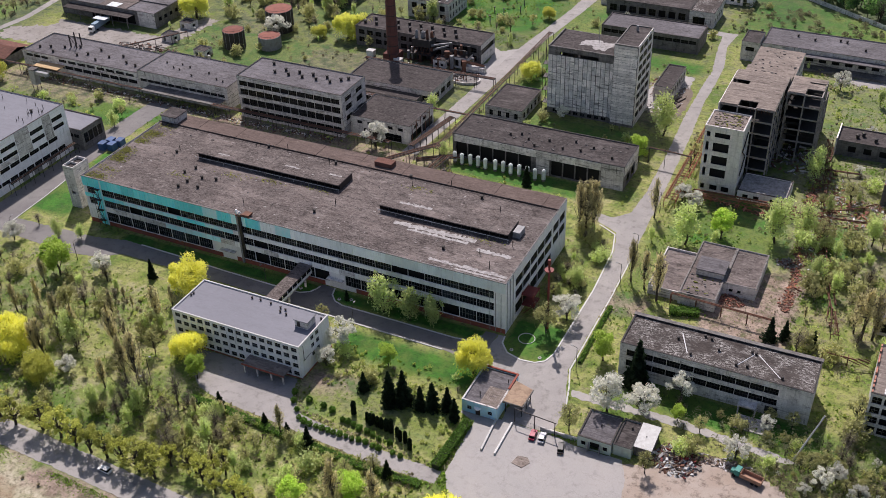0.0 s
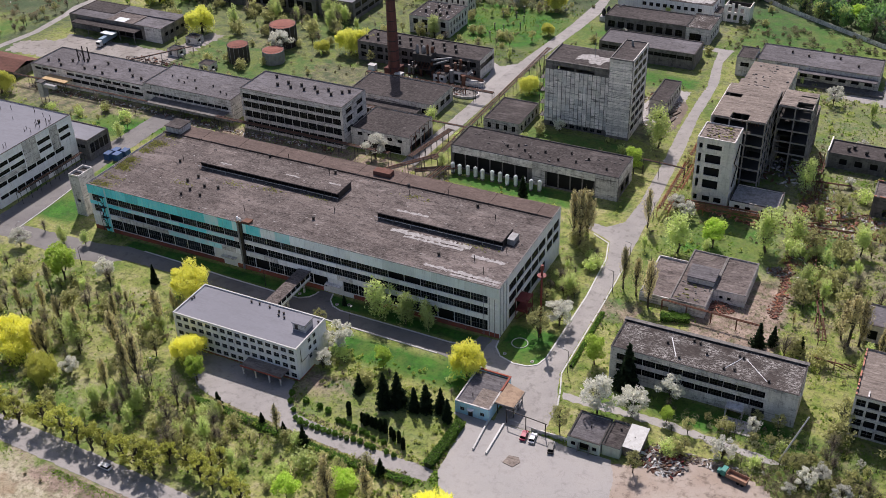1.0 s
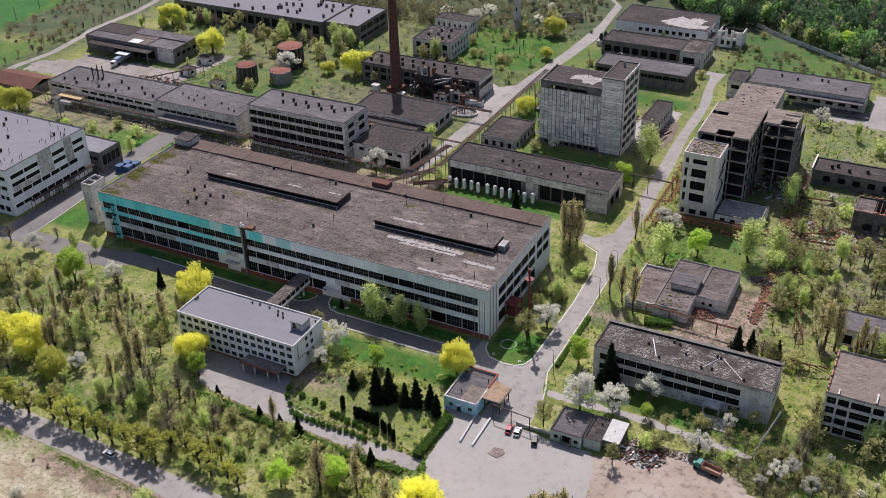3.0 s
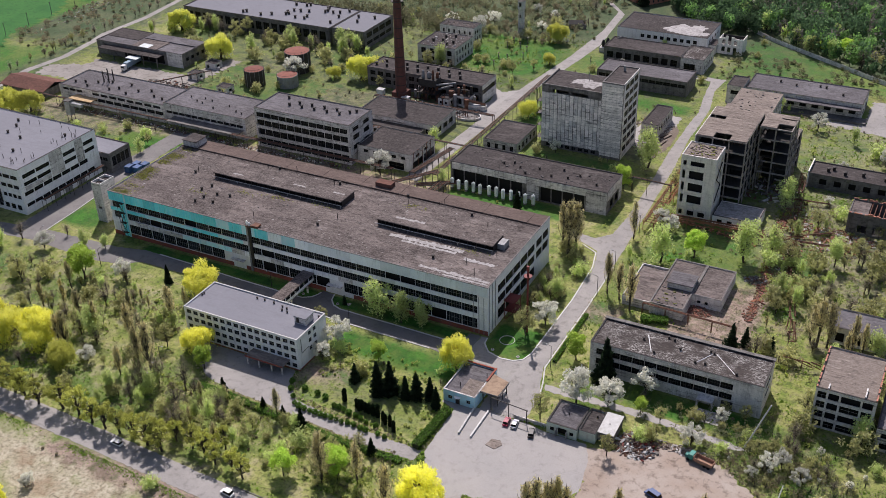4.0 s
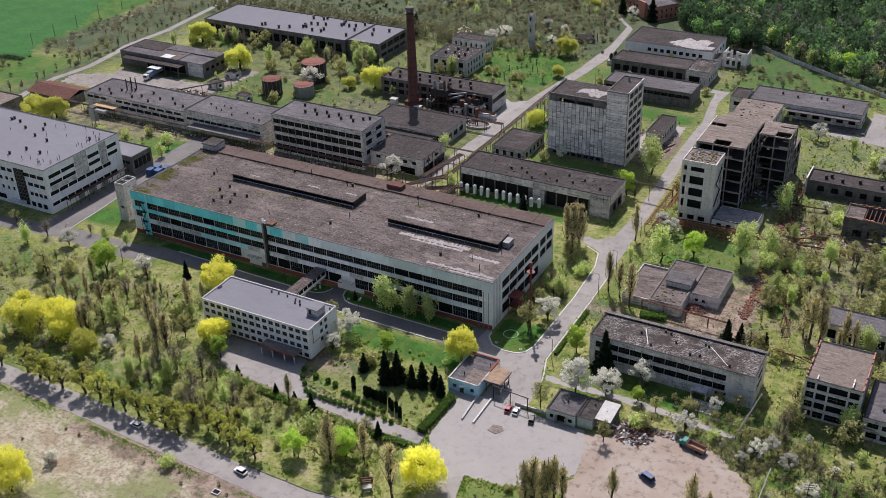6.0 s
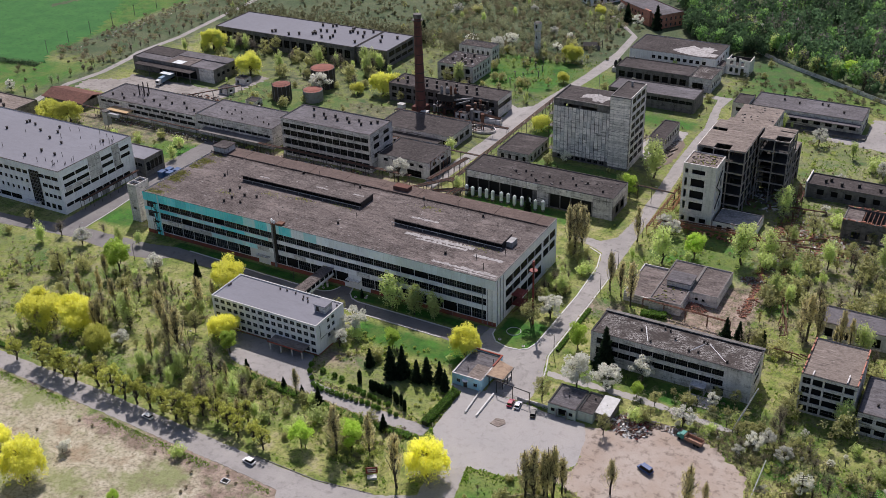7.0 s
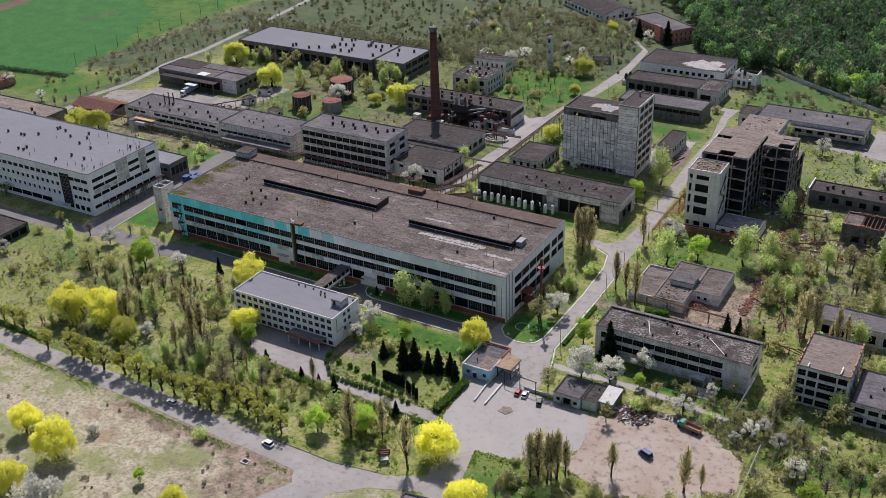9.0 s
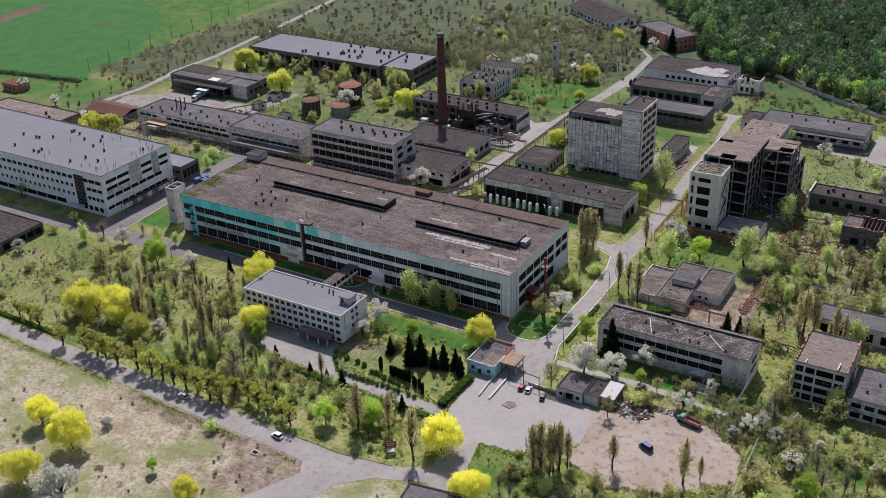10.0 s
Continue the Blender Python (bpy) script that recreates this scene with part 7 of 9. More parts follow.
def plant(kind, x, y, h, wide=1.0):
    i = tree_rnd.randrange(4)
    if (kind, i) not in tree_store:
        tree_store[kind, i] = tree_meshes(kind, 100 + 10 * len(tree_store) + i)
    trunk, crown = tree_store[kind, i]
    name, label = LABELS[kind]
    t = thing(name, label, "bush" if kind in ("ball", "shrub", "greenshrub") else "tree", group=name + "s")
    t.matrix_basis = pose(x, y, 0, 0, 0, tree_rnd.uniform(0, 360)) @ Matrix.Diagonal((h / 10 * wide, h / 10 * wide, h / 10, 1))
    for n, me in (("trunk", trunk), ("crown", crown)):
        o = new(n, me)
        o.parent = t


YELLOW_TREES = [(-151.2, -75.6, 17.3), (-137.8, -72.4, 16.8), (-106.8, -22.8, 14.5), (-84.4, -51.5, 12.5), (-1.6, -22.5, 14.0), (17.4, -82.6, 14.5), (-109.0, -134.8, 12.4), (-89.8, -139.3, 16.5), (-89.0, -158.6, 15.7), (-38.8, -140.2, 9.4), (37.2, -99.3, 13.7), (-305.4, 206.7, 16.2), (-252.3, 177.1, 17.4), (-88.1, 277.6, 13.5), (-163.1, 182.7, 16.0), (-157.4, 188.7, 14.0), (-305.2, 71.7, 15.3), (-296.3, 76.1, 14.3), (-107.5, 371.6, 9.7), (-78.7, 243.4, 7.8), (-60.8, 173.3, 10.7), (-177.8, 178.8, 8.1)]
LIME_TREES = [(-27.0, -29.5, 9.5), (-77.0, -58.6, 10.5), (-154.3, -33.5, 16.5), (-160.5, -69.0, 7.0), (49.0, 78.3, 13.8), (6.5, 119.5, 13.5), (32.1, -1.3, 12.2), (-24.0, -89.1, 11.3), (-9.8, -82.1, 12.5), (124.7, -55.3, 13.6), (-57.6, -135.4, 6.0), (59.6, -17.7, 6.6)]
FRESH_TREES = [(-122.5, -61.5, 16.7), (-241.4, 190.8, 13.2), (-41.0, -7.0, 17.5), (-31.0, -7.4, 15.5), (-23.4, -6.2, 13.5), (-132.9, 242.8, 14.5), (9.2, 144.4, 21.5), (38.3, 69.9, 18.5), (66.8, 83.0, 21.6), (71.8, 132.1, 16.5), (97.8, 93.6, 14.6), (121.8, -3.7, 11.6), (120.0, 51.0, 13.4), (118.4, 101.6, 20.1), (12.1, 30.3, 10.4), (-19.9, 67.8, 8.4), (-66.1, 91.5, 8.9), (-232.0, 217.7, 12.0), (-199.1, 220.8, 14.0), (-192.1, 236.7, 13.1), (55.3, 342.4, 11.3), (-87.2, 123.6, 11.9), (-210.7, 61.8, 8.8), (75.5, 90.3, 15.7), (-28.5, 290.5, 7.1)]
OLIVE_TREES = [(11.5, 4.3, 14.3), (33.0, -33.9, 11.7), (57.0, -40.9, 10.0), (-174.5, -45.2, 14.5), (-56.8, -18.5, 7.7), (66.5, -19.7, 7.0), (83.3, -3.9, 7.0), (105.6, 0.4, 13.5), (89.5, -4.4, 8.0), (-63.6, -86.2, 9.3), (-99.4, -67.2, 9.8), (-96.6, -54.1, 11.3), (-189.7, -47.2, 8.0), (-270.1, -0.5, 9.0), (-220.9, -19.1, 7.9), (105.4, 100.3, 12.8), (119.8, 76.6, 12.2), (81.9, 88.1, 13.0), (-147.0, 183.1, 8.7), (-292.2, 229.5, 11.7), (-263.3, 229.3, 13.5), (-228.7, 232.3, 11.4), (-269.6, 212.8, 11.4), (87.1, 119.8, 10.7)]
POPLAR_TREES = [(-152.4, -55.7, 13.4), (-147.4, -50.5, 13.7), (-90.9, -68.2, 24.0), (-94.7, -69.3, 21.7), (-12.5, -86.4, 21.6), (-2.9, -82.3, 17.5), (12.1, -91.3, 23.5), (1.8, 62.5, 24.7), (4.6, 62.2, 26.0), (6.5, 65.0, 24.2), (23.6, 82.2, 19.0), (27.7, 41.0, 19.8), (38.5, 33.9, 23.1), (48.1, -79.6, 21.5), (50.6, -79.1, 23.5), (52.7, -77.1, 21.5), (54.5, -73.9, 21.5), (56.1, -71.2, 16.1), (68.7, -65.3, 15.1), (90.2, -61.8, 19.7), (94.1, -57.6, 10.6), (101.3, 39.8, 22.6), (104.5, 45.1, 21.3), (112.4, 46.5, 17.5), (115.7, 50.1, 14.7), (33.0, 38.7, 17.9), (53.2, -75.3, 21.1), (99.0, 42.2, 17.9)]
BLOSSOM_TREES = [(-44.5, -27.0, 12.5), (-44.3, -37.5, 9.0), (-76.9, 362.0, 10.0), (-105.7, 316.5, 6.5), (15.2, 12.9, 13.1), (40.2, -22.1, 16.5), (49.6, -19.1, 12.5), (58.3, -3.2, 11.2), (-96.0, 89.0, 15.1), (29.9, 97.8, 8.9), (-1.7, 368.8, 13.5), (-365.4, 95.6, 8.9), (69.3, 215.2, 11.0), (-196.8, 169.6, 15.7), (-141.1, -26.7, 9.6), (-115.8, -72.2, 7.9), (77.6, -25.6, 9.1), (82.8, -11.8, 6.4), (-42.4, 274.5, 4.6), (-222.1, -50.8, 7.6), (-408.8, 108.0, 9.9), (-88.3, -125.9, 5.0), (100.0, -27.4, 7.7), (103.6, -23.8, 7.7), (109.5, -29.0, 7.6), (-136.8, 275.9, 13.2), (-133.8, 290.4, 11.4), (-158.4, 281.5, 10.0), (-70.5, -160.3, 18.1), (-33.8, 142.2, 7.7), (87.7, 173.1, 7.2), (-88.8, -124.0, 5.1)]
CONIFER_TREES = [(-18.2, -45.1, 13.9), (-14.6, -43.2, 13.9), (-28.1, -42.7, 8.1), (-9.1, -43.1, 9.6), (-6.0, -41.5, 11.0), (-1.7, -40.4, 9.6), (1.7, -39.4, 9.0), (44.7, -8.3, 18.5), (76.0, 28.2, 10.0), (80.1, 30.4, 8.3), (88.6, 30.4, 7.0), (-62.1, -67.2, 8.0), (-47.2, -66.7, 5.0), (-31.3, -69.0, 8.3), (-27.7, 85.1, 9.8), (-5.5, -70.2, 7.0), (-39.2, -67.3, 4.8), (-123.2, -22.0, 8.5), (-55.0, -6.2, 4.5), (-63.7, 361.0, 17.0), (-86.5, 369.0, 14.0), (-191.9, 279.5, 14.0)]
BUSHES = [(-46.3, -50.6), (-44.6, -53.9), (-41.8, -56.7), (-39.4, -59.3), (-37.2, -60.3), (-35.2, -60.5), (-33.0, -60.5), (-31.0, -60.6), (-29.0, -60.5), (-27.1, -60.6), (-25.2, -60.6), (-23.3, -60.4), (-21.2, -60.7), (-19.2, -60.3), (-17.0, -60.3), (-14.5, -60.7), (-12.5, -61.0), (-8.1, -60.7), (-5.6, -61.0), (-40.6, -51.8), (-35.4, -52.2), (-32.1, -52.8), (-27.3, -55.1), (-25.6, -55.1), (-23.6, -55.3), (-21.2, -56.2), (-18.7, -56.4), (-16.7, -56.7), (-14.3, -57.6), (-10.6, -57.7)]
THUJAS = [(-25.9, -51.1), (-20.7, -52.4), (-19.3, -53.1), (-18.7, -52.3), (-17.1, -52.9), (-15.8, -53.0), (-14.1, -53.3), (-12.5, -53.3), (-10.2, -54.1), (-8.6, -55.3), (-7.0, -55.3), (-4.6, -57.2)]

for rows, kind, wide in ((YELLOW_TREES, "yellow", 1.0), (LIME_TREES, "lime", 1.1), (FRESH_TREES, "fresh", 1.0), (OLIVE_TREES, "olive", 1.0), (POPLAR_TREES, "poplar", 1.0),
                         (BLOSSOM_TREES, "blossom", 1.0), (CONIFER_TREES, "spruce", 0.98)):
    for x, y, h in rows:
        if 36 < x < 95 and -6 < y < 12:
            y = -8.5
        for fx0, fy0, fx1, fy1 in FOOT:
            if fx0 - 1 < x < fx1 + 1 and fy0 - 1 < y + 1.5 < fy1 + 1 and kind != "lime":
                y = fy0 - 5.0
        plant("paleyellow" if kind == "yellow" and y > 50 else kind, x, y + 1.5, h * 0.95, wide * (tree_rnd.uniform(0.85, 1.15) if kind == "poplar" else tree_rnd.uniform(1.1, 1.35) if kind == "fresh" else tree_rnd.uniform(0.95, 1.15)))
plant("paleyellow", -120.8, -77.0, 11.0)
for kind, x, y, h in (("fresh", -203.2, -27.9, 10.0), ("bare", -199.7, -20.0, 9.0), ("blossom", -185.8, -21.6, 8.5), ("fresh", -171.6, -13.9, 9.0), ("fresh", -163.2, -11.4, 7.0), ("bare", -184.6, -10.2, 6.0)):
    plant(kind, x, y, h, 1.25)
for x, y in BUSHES:
    plant("ball", x, y, tree_rnd.uniform(1.4, 1.9), 1.0)
for x, y in THUJAS:
    plant("thuja", x, y, tree_rnd.uniform(3.6, 5.0), 0.75)


def inside(x, y, pts):
    hit, n = False, len(pts)
    for i in range(n):
        (x0, y0), (x1, y1) = pts[i], pts[i - 1]
        if (y0 > y) != (y1 > y) and x < (x1 - x0) * (y - y0) / (y1 - y0) + x0:
            hit = not hit
    return hit


def free(x, y, r=1.5):
    for x0, y0, x1, y1 in FOOT:
        if x0 - r < x < x1 + r and y0 - r < y < y1 + r:
            return False
    return not any(x0 < x < x1 and y0 < y < y1 and inside(x, y, p) for p, x0, x1, y0, y1 in PAVED)


def scatter(n, x0, x1, y0, y1, kinds, h0, h1, seed, r=2.5):
    rnd = random.Random(seed)
    names = [k for k, w in kinds for i in range(w)]
    while n > 0:
        n -= 1
        x, y = rnd.uniform(x0, x1), rnd.uniform(y0, y1)
        if free(x, y, r) and free(x + 2, y) and free(x - 2, y) and free(x, y - 2) and free(x, y + 2):
            plant(rnd.choice(names), x, y, rnd.uniform(h0, h1))


# the row beside the road and the scrub behind it
for x, y in ((-142.5, -95.3), (-131.4, -93.6), (-125.2, -94.1), (-119.8, -94.6), (-113.5, -95.3), (-104.6, -93.5), (-97.7, -93.8), (-91.4, -94.6), (-85.6, -94.9), (-80.1, -94.7), (-74.6, -94.6), (-68.7, -95.0), (-62.9, -95.4)):
    plant("roadside", x, y + 0.4, tree_rnd.uniform(9.5, 12.0), tree_rnd.uniform(0.95, 1.25))
for x, y in ((-175, -88), (-168, -88.5), (-161, -90), (-66, -92), (-62, -89.5), (-56, -90), (-50, -91), (-44.5, -92.5), (-39, -92), (-34, -94), (-47, -86)):
    plant("roadside", x + tree_rnd.uniform(-1, 1), y, tree_rnd.uniform(8.0, 11))
scatter(64, -160, -98, -84, -28, (("olive", 3), ("bare", 9), ("fresh", 2), ("shrub", 2), ("poplar", 2)), 3.5, 10.5, 1)
scatter(9, -158, -100, -72, -32, (("poplar", 1),), 11, 19, 27, 4.0)
scatter(22, -205, -160, -84, -28, (("bare", 4), ("shrub", 3), ("fresh", 1)), 2.5, 8, 28)
scatter(34, -98, -40, -88, -66, (("poplar", 2), ("bare", 4), ("fresh", 3)), 6, 13, 21)
scatter(46, -98, -8, -88, -68, (("olive", 5), ("greenshrub", 3), ("shrub", 3), ("fresh", 2), ("bare", 1)), 2.5, 7.5, 2)
scatter(34, -330, -205, -86, -28, (("shrub", 5), ("olive", 2), ("bare", 2)), 1.5, 6, 3)
scatter(22, -66, 4, -42, -25, (("shrub", 3), ("olive", 2), ("greenshrub", 2), ("bare", 2)), 2, 7, 4)
scatter(108, 26, 150, 60, 235, (("fresh", 7), ("olive", 4), ("greenshrub", 4), ("shrub", 3), ("bare", 4), ("blossom", 1)), 2, 10, 5)
scatter(90, 82, 150, 14, 100, (("olive", 4), ("fresh", 4), ("shrub", 3), ("poplar", 3), ("bare", 3)), 3, 11, 6)
scatter(135, 90, 200, -78, -4, (("shrub", 4), ("olive", 4), ("blossom", 1), ("greenshrub", 2), ("bare", 12), ("fresh", 2)), 2, 9.5, 7)
scatter(110, 56, 150, -32, -10, (("shrub", 5), ("olive", 3), ("greenshrub", 2), ("blossom", 2), ("bare", 3)), 1.5, 6, 8)
scatter(40, -250, -90, 198, 222, (("olive", 4), ("fresh", 3), ("bare", 4), ("shrub", 3)), 4, 11, 9)
scatter(40, -330, -185, 179, 222, (("olive", 4), ("fresh", 2), ("bare", 4), ("shrub", 4)), 3, 10, 10)
scatter(26, -250, -168, 120, 178, (("shrub", 4), ("olive", 2), ("bare", 2), ("greenshrub", 2)), 2, 7, 11)
scatter(24, -290, -175, 60, 93, (("bare", 5), ("olive", 2), ("shrub", 2), ("greenshrub", 2)), 3, 7, 12)
scatter(30, -150, -72, 200, 290, (("olive", 3), ("fresh", 2), ("blossom", 1), ("shrub", 4)), 2, 8, 13)
scatter(18, -310, -186, 208, 221, (("fresh", 3), ("bare", 1)), 8, 13, 24, 1.0)
for i in range(34):
    x = -40 + i * 5.2 + tree_rnd.uniform(-2, 2)
    edge = (395 - (x + 54) * 0.82 if x < 34 else 318 - (x - 34) * 0.6)
    plant(tree_rnd.choice(("fresh", "fresh", "olive", "lime", "fresh", "bare")), x, edge + tree_rnd.uniform(4, 24), tree_rnd.uniform(9, 15), 1.2)
scatter(60, -250, -75, 274, 420, (("olive", 3), ("fresh", 4), ("blossom", 3), ("bare", 4), ("shrub", 2)), 4, 10, 25, 1.0)
scatter(60, -320, -95, 118, 280, (("shrub", 2), ("olive", 2), ("bare", 5), ("fresh", 5)), 3, 8, 22, 1.5)
scatter(50, -62, 24, 116, 345, (("shrub", 4), ("olive", 3), ("bare", 3)), 1.5, 6, 23, 1.5)
scatter(18, -90, 8, 118, 148, (("shrub", 3), ("olive", 2), ("greenshrub", 2)), 2, 6, 14)
scatter(20, 0, 18, 20, 68, (("bare", 3), ("shrub", 2), ("olive", 1)), 3, 8, 15)
scatter(34, 2, 17, 12, 67, (("fresh", 3), ("olive", 3), ("shrub", 3), ("greenshrub", 2), ("bare", 3)), 3, 7.5, 29, 1.0)
scatter(22, -62, 16, 150, 218, (("olive", 2), ("shrub", 3), ("greenshrub", 2)), 2, 7, 16)
scatter(24, -60, 30, -140, -74, (("shrub", 3), ("greenshrub", 3), ("poplar", 1)), 2, 6, 17)
scatter(26, -60, 10, 228, 345, (("shrub", 3), ("olive", 3)), 2, 8, 18)
scatter(40, 26, 62, -92, -67, (("shrub", 4), ("greenshrub", 2), ("bare", 2)), 1.5, 4.5, 26, 0.5)
scatter(75, 40, 150, -92, -64, (("shrub", 4), ("olive", 4), ("greenshrub", 1), ("poplar", 3), ("bare", 4)), 2, 8.5, 19)


for i in range(26):
    y = 96 + i * 8.5 + tree_rnd.uniform(-2.5, 2.5)
    plant(tree_rnd.choice(("bare", "bare", "fresh", "olive")), -351 + tree_rnd.uniform(-2, 1.5), y, tree_rnd.uniform(4.5, 8.0), 0.9)


def stuff_cloud(name, label, category, mat, pts, size, upright=0.0, stretch=1.0, seed=1):
    rng = np.random.default_rng(seed)
    me = cloud_mesh(name, mat, [leaf_sprays(rng, np.array(pts), size, upright, stretch)])
    return tagged(new(name, me), label, category, kind="stuff")


def woods(name, label, seed, count, mat, spot, h0, h1, leaves, size, slim=1.0):
    """Many far crowns of leaf sprays on trunks, too far off to tell apart."""
    rng = np.random.default_rng(seed)
    pts, trunks = [], Shape()
    for i in range(count):
        x, y = spot(rng)
        if x is None:
            continue
        h = rng.uniform(h0, h1)
        d = rng.normal(size=(leaves, 3))
        d /= np.linalg.norm(d, axis=1)[:, None]
        w = h * rng.uniform(0.2, 0.34) * slim * (1.0 if h0 > 2 else 2.4)
        pts.append(np.array((x, y, h * 0.6)) + d * np.array((w, w, h * 0.38)) * rng.uniform(0.5, 1.05, (leaves, 1)))
        if i % 3 == 0 or not trunks.v:
            trunks.tube((x, y, -0.1), (x, y, h * 0.6), 0.18, 0.08, 4, False)
    ob = stuff_cloud(name, label, "woods", mat, np.concatenate(pts), size, 0.25, 1.3, seed)
    part("trunk", trunks, BARK, ob)


def forest_spot(rng):
    x, y = rng.uniform(-130, 260), rng.uniform(280, 640)
    edge = (488 - (x + 126) * 1.3) if x < -54 else (395 - (x + 54) * 0.82 if x < 34 else 318 - (x - 34) * 0.6)
    return (x, y) if y > edge + 5 else (None, None)


def forest_rim(rng):
    x, y = forest_spot(rng)
    if x is None:
        return None, None
    edge = (488 - (x + 126) * 1.3) if x < -54 else (395 - (x + 54) * 0.82 if x < 34 else 318 - (x - 34) * 0.6)
    return (x, y) if y < edge + 55 or rng.random() < 0.3 else (None, None)


woods("far_woods", "dense mixed wood in early leaf behind the works", 21, 3300, WOODS, forest_spot, 9, 18, 74, 0.6)
woods("far_woods", "fresh green trees scattered through the wood", 22, 1500, WOODLIGHT, forest_rim, 8, 15, 130, 0.5)
woods("far_woods", "grey leafless trees in the wood", 23, 900, WOODGREY, forest_spot, 9, 17, 60, 0.5)
def rim_spot(rng):
    x = rng.uniform(-48, 14)
    y = rng.uniform(331 + max(0.0, -x - 20) * 1.3, 415)
    return (x, y) if y < 402 - (x + 54) * 0.6 else (None, None)


woods("far_woods", "dark green trees at the foot of the wood", 32, 520, WOODS, rim_spot, 7, 14, 80, 0.5)
woods("far_woods", "fresh green trees at the foot of the wood", 33, 130, WOODLIGHT, rim_spot, 7, 13, 150, 0.42)
belt = lambda rng: (rng.uniform(-345, -150), rng.uniform(258, 284))
woods("tree_belt", "belt of leafless grey trees behind the warehouse", 24, 230, SCRUB, belt, 6, 12, 70, 0.33)
scrubland = lambda rng: (rng.uniform(-380, -70), rng.uniform(282, 420))
woods("scrubland", "rough scrub with budding bushes beyond the works", 25, 320, SCRUB, scrubland, 1.0, 4, 60, 0.32)
woods("scrubland", "olive bushes along the field edge", 26, 45, SCRUB, lambda r: (r.uniform(-400, -345), r.uniform(90, 340)), 1.0, 3.5, 40, 0.3)
woods("tree_belt", "leafless thicket along the meadow", 27, 200, SCRUB, lambda r: (r.uniform(-330, -90), r.uniform(300, 460)), 3, 8, 60, 0.34)


thicket = lambda rng: (rng.uniform(-215, -82), rng.uniform(272, 400))
woods("thicket", "pale budding thicket in the rough meadow", 28, 420, HAZE, thicket, 2.6, 6.5, 170, 0.2, 1.7)
woods("thicket", "leafless grey brush in the rough meadow", 29, 300, BRUSH, thicket, 2.2, 5.5, 120, 0.2, 1.5)
woods("thicket", "brush along the foot of the wood", 30, 130, SCRUB, lambda r: (r.uniform(10, 130), r.uniform(264, 300)), 1.2, 3.2, 80, 0.2)
woods("thicket", "budding brush along the field track", 31, 150, BRUSH, lambda r: (r.uniform(-398, -352), r.uniform(150, 310)), 1.5, 4.5, 80, 0.2)


def open_spot(x0, x1, y0, y1, r=1.2):
    """A place clear of buildings and paving, thicker in some drifts than in others."""
    def spot(rng):
        x, y = rng.uniform(x0, x1), rng.uniform(y0, y1)
        drift = math.sin(x * 0.09 + 2 * math.sin(y * 0.07)) + math.sin(y * 0.13 + x * 0.05) + rng.normal() * 0.6
        return (x, y) if drift > 0.1 and free(x, y, r) and free(x + 1, y) and free(x - 1, y) else (None, None)
    return spot


for n, (box, count, mat, h0, h1) in enumerate((((-206, -98, -86, -28), 330, UNDERGROWTH, 0.6, 2.2), ((-206, -98, -86, -28), 420, BRUSH, 0.5, 2.0), ((26, 150, 60, 235), 500, BRUSH, 0.5, 2.2), ((84, 190, -80, 40), 600, BRUSH, 0.5, 2.4), ((-98, 4, -88, -66), 260, BRUSH, 0.5, 2.0), ((-300, 24, 118, 345), 500, BRUSH, 0.5, 2.2), ((-98, 4, -88, -66), 420, UNDERGROWTH, 0.6, 2.4), ((-44, 6, -60, -24), 260, UNDERGROWTH, 0.4, 1.6),
                                              ((26, 150, 60, 235), 800, UNDERGROWTH, 0.6, 2.6), ((84, 190, -80, 40), 700, UNDERGROWTH, 0.6, 2.6), ((-300, 20, 56, 95), 420, UNDERGROWTH, 0.5, 1.8),
                                              ((-300, 24, 118, 345), 800, SCRUB, 0.6, 2.6), ((-230, 8, -165, -108), 260, DRYTUFT, 0.4, 1.3), ((-330, -205, -86, -28), 380, SCRUB, 0.5, 2.0), ((24, 66, -90, -66), 200, UNDERGROWTH, 0.5, 1.8), ((60, 190, -34, -8), 520, HAZE, 1.2, 4.2), ((88, 190, -60, -20), 420, BRUSH, 1.5, 4.5), ((78, 150, 40, 160), 380, HAZE, 0.8, 3.6), ((60, 150, 100, 230), 300, DRYTUFT, 0.3, 1.0))):
    woods("undergrowth", "low bushy undergrowth in rough grass", 70 + n, count, mat, open_spot(*box), h0, h1, 46, 0.15)


verge_rnd = random.Random(90)
verge = []
for n in range(5200):
    x = verge_rnd.uniform(-200, -20)
    if math.sin(x * 0.21) + math.sin(x * 0.083 + 1) + verge_rnd.gauss(0, 0.6) > -0.5:
        verge.append((x, -100.9 - (x + 173) * 0.0455 - abs(verge_rnd.gauss(0, 1.5)), verge_rnd.uniform(0.02, 0.3)))
stuff_cloud("verge_grass", "rank green grass on the road verge", "grass", TUFT, verge, 0.16, 0.4, 1.3, 90)


def grass_points(n, boxes, seed, z=0.15):
    rng = np.random.default_rng(seed)
    out = []
    tot = sum((b[1] - b[0]) * (b[3] - b[2]) for b in boxes)
    for x0, x1, y0, y1 in boxes:
        k = int(n * (x1 - x0) * (y1 - y0) / tot)
        x, y = rng.uniform(x0, x1, k), rng.uniform(y0, y1, k)
        keep = np.sin(x * 0.21 + 3 * np.sin(y * 0.13)) + np.sin(y * 0.27 + x * 0.07) + rng.normal(size=k) * 0.8 > -0.2
        for a, b in zip(x[keep], y[keep]):
            if free(a, b, 0.4):
                out.append((a, b, rng.uniform(0.05, z * 2)))
    return out


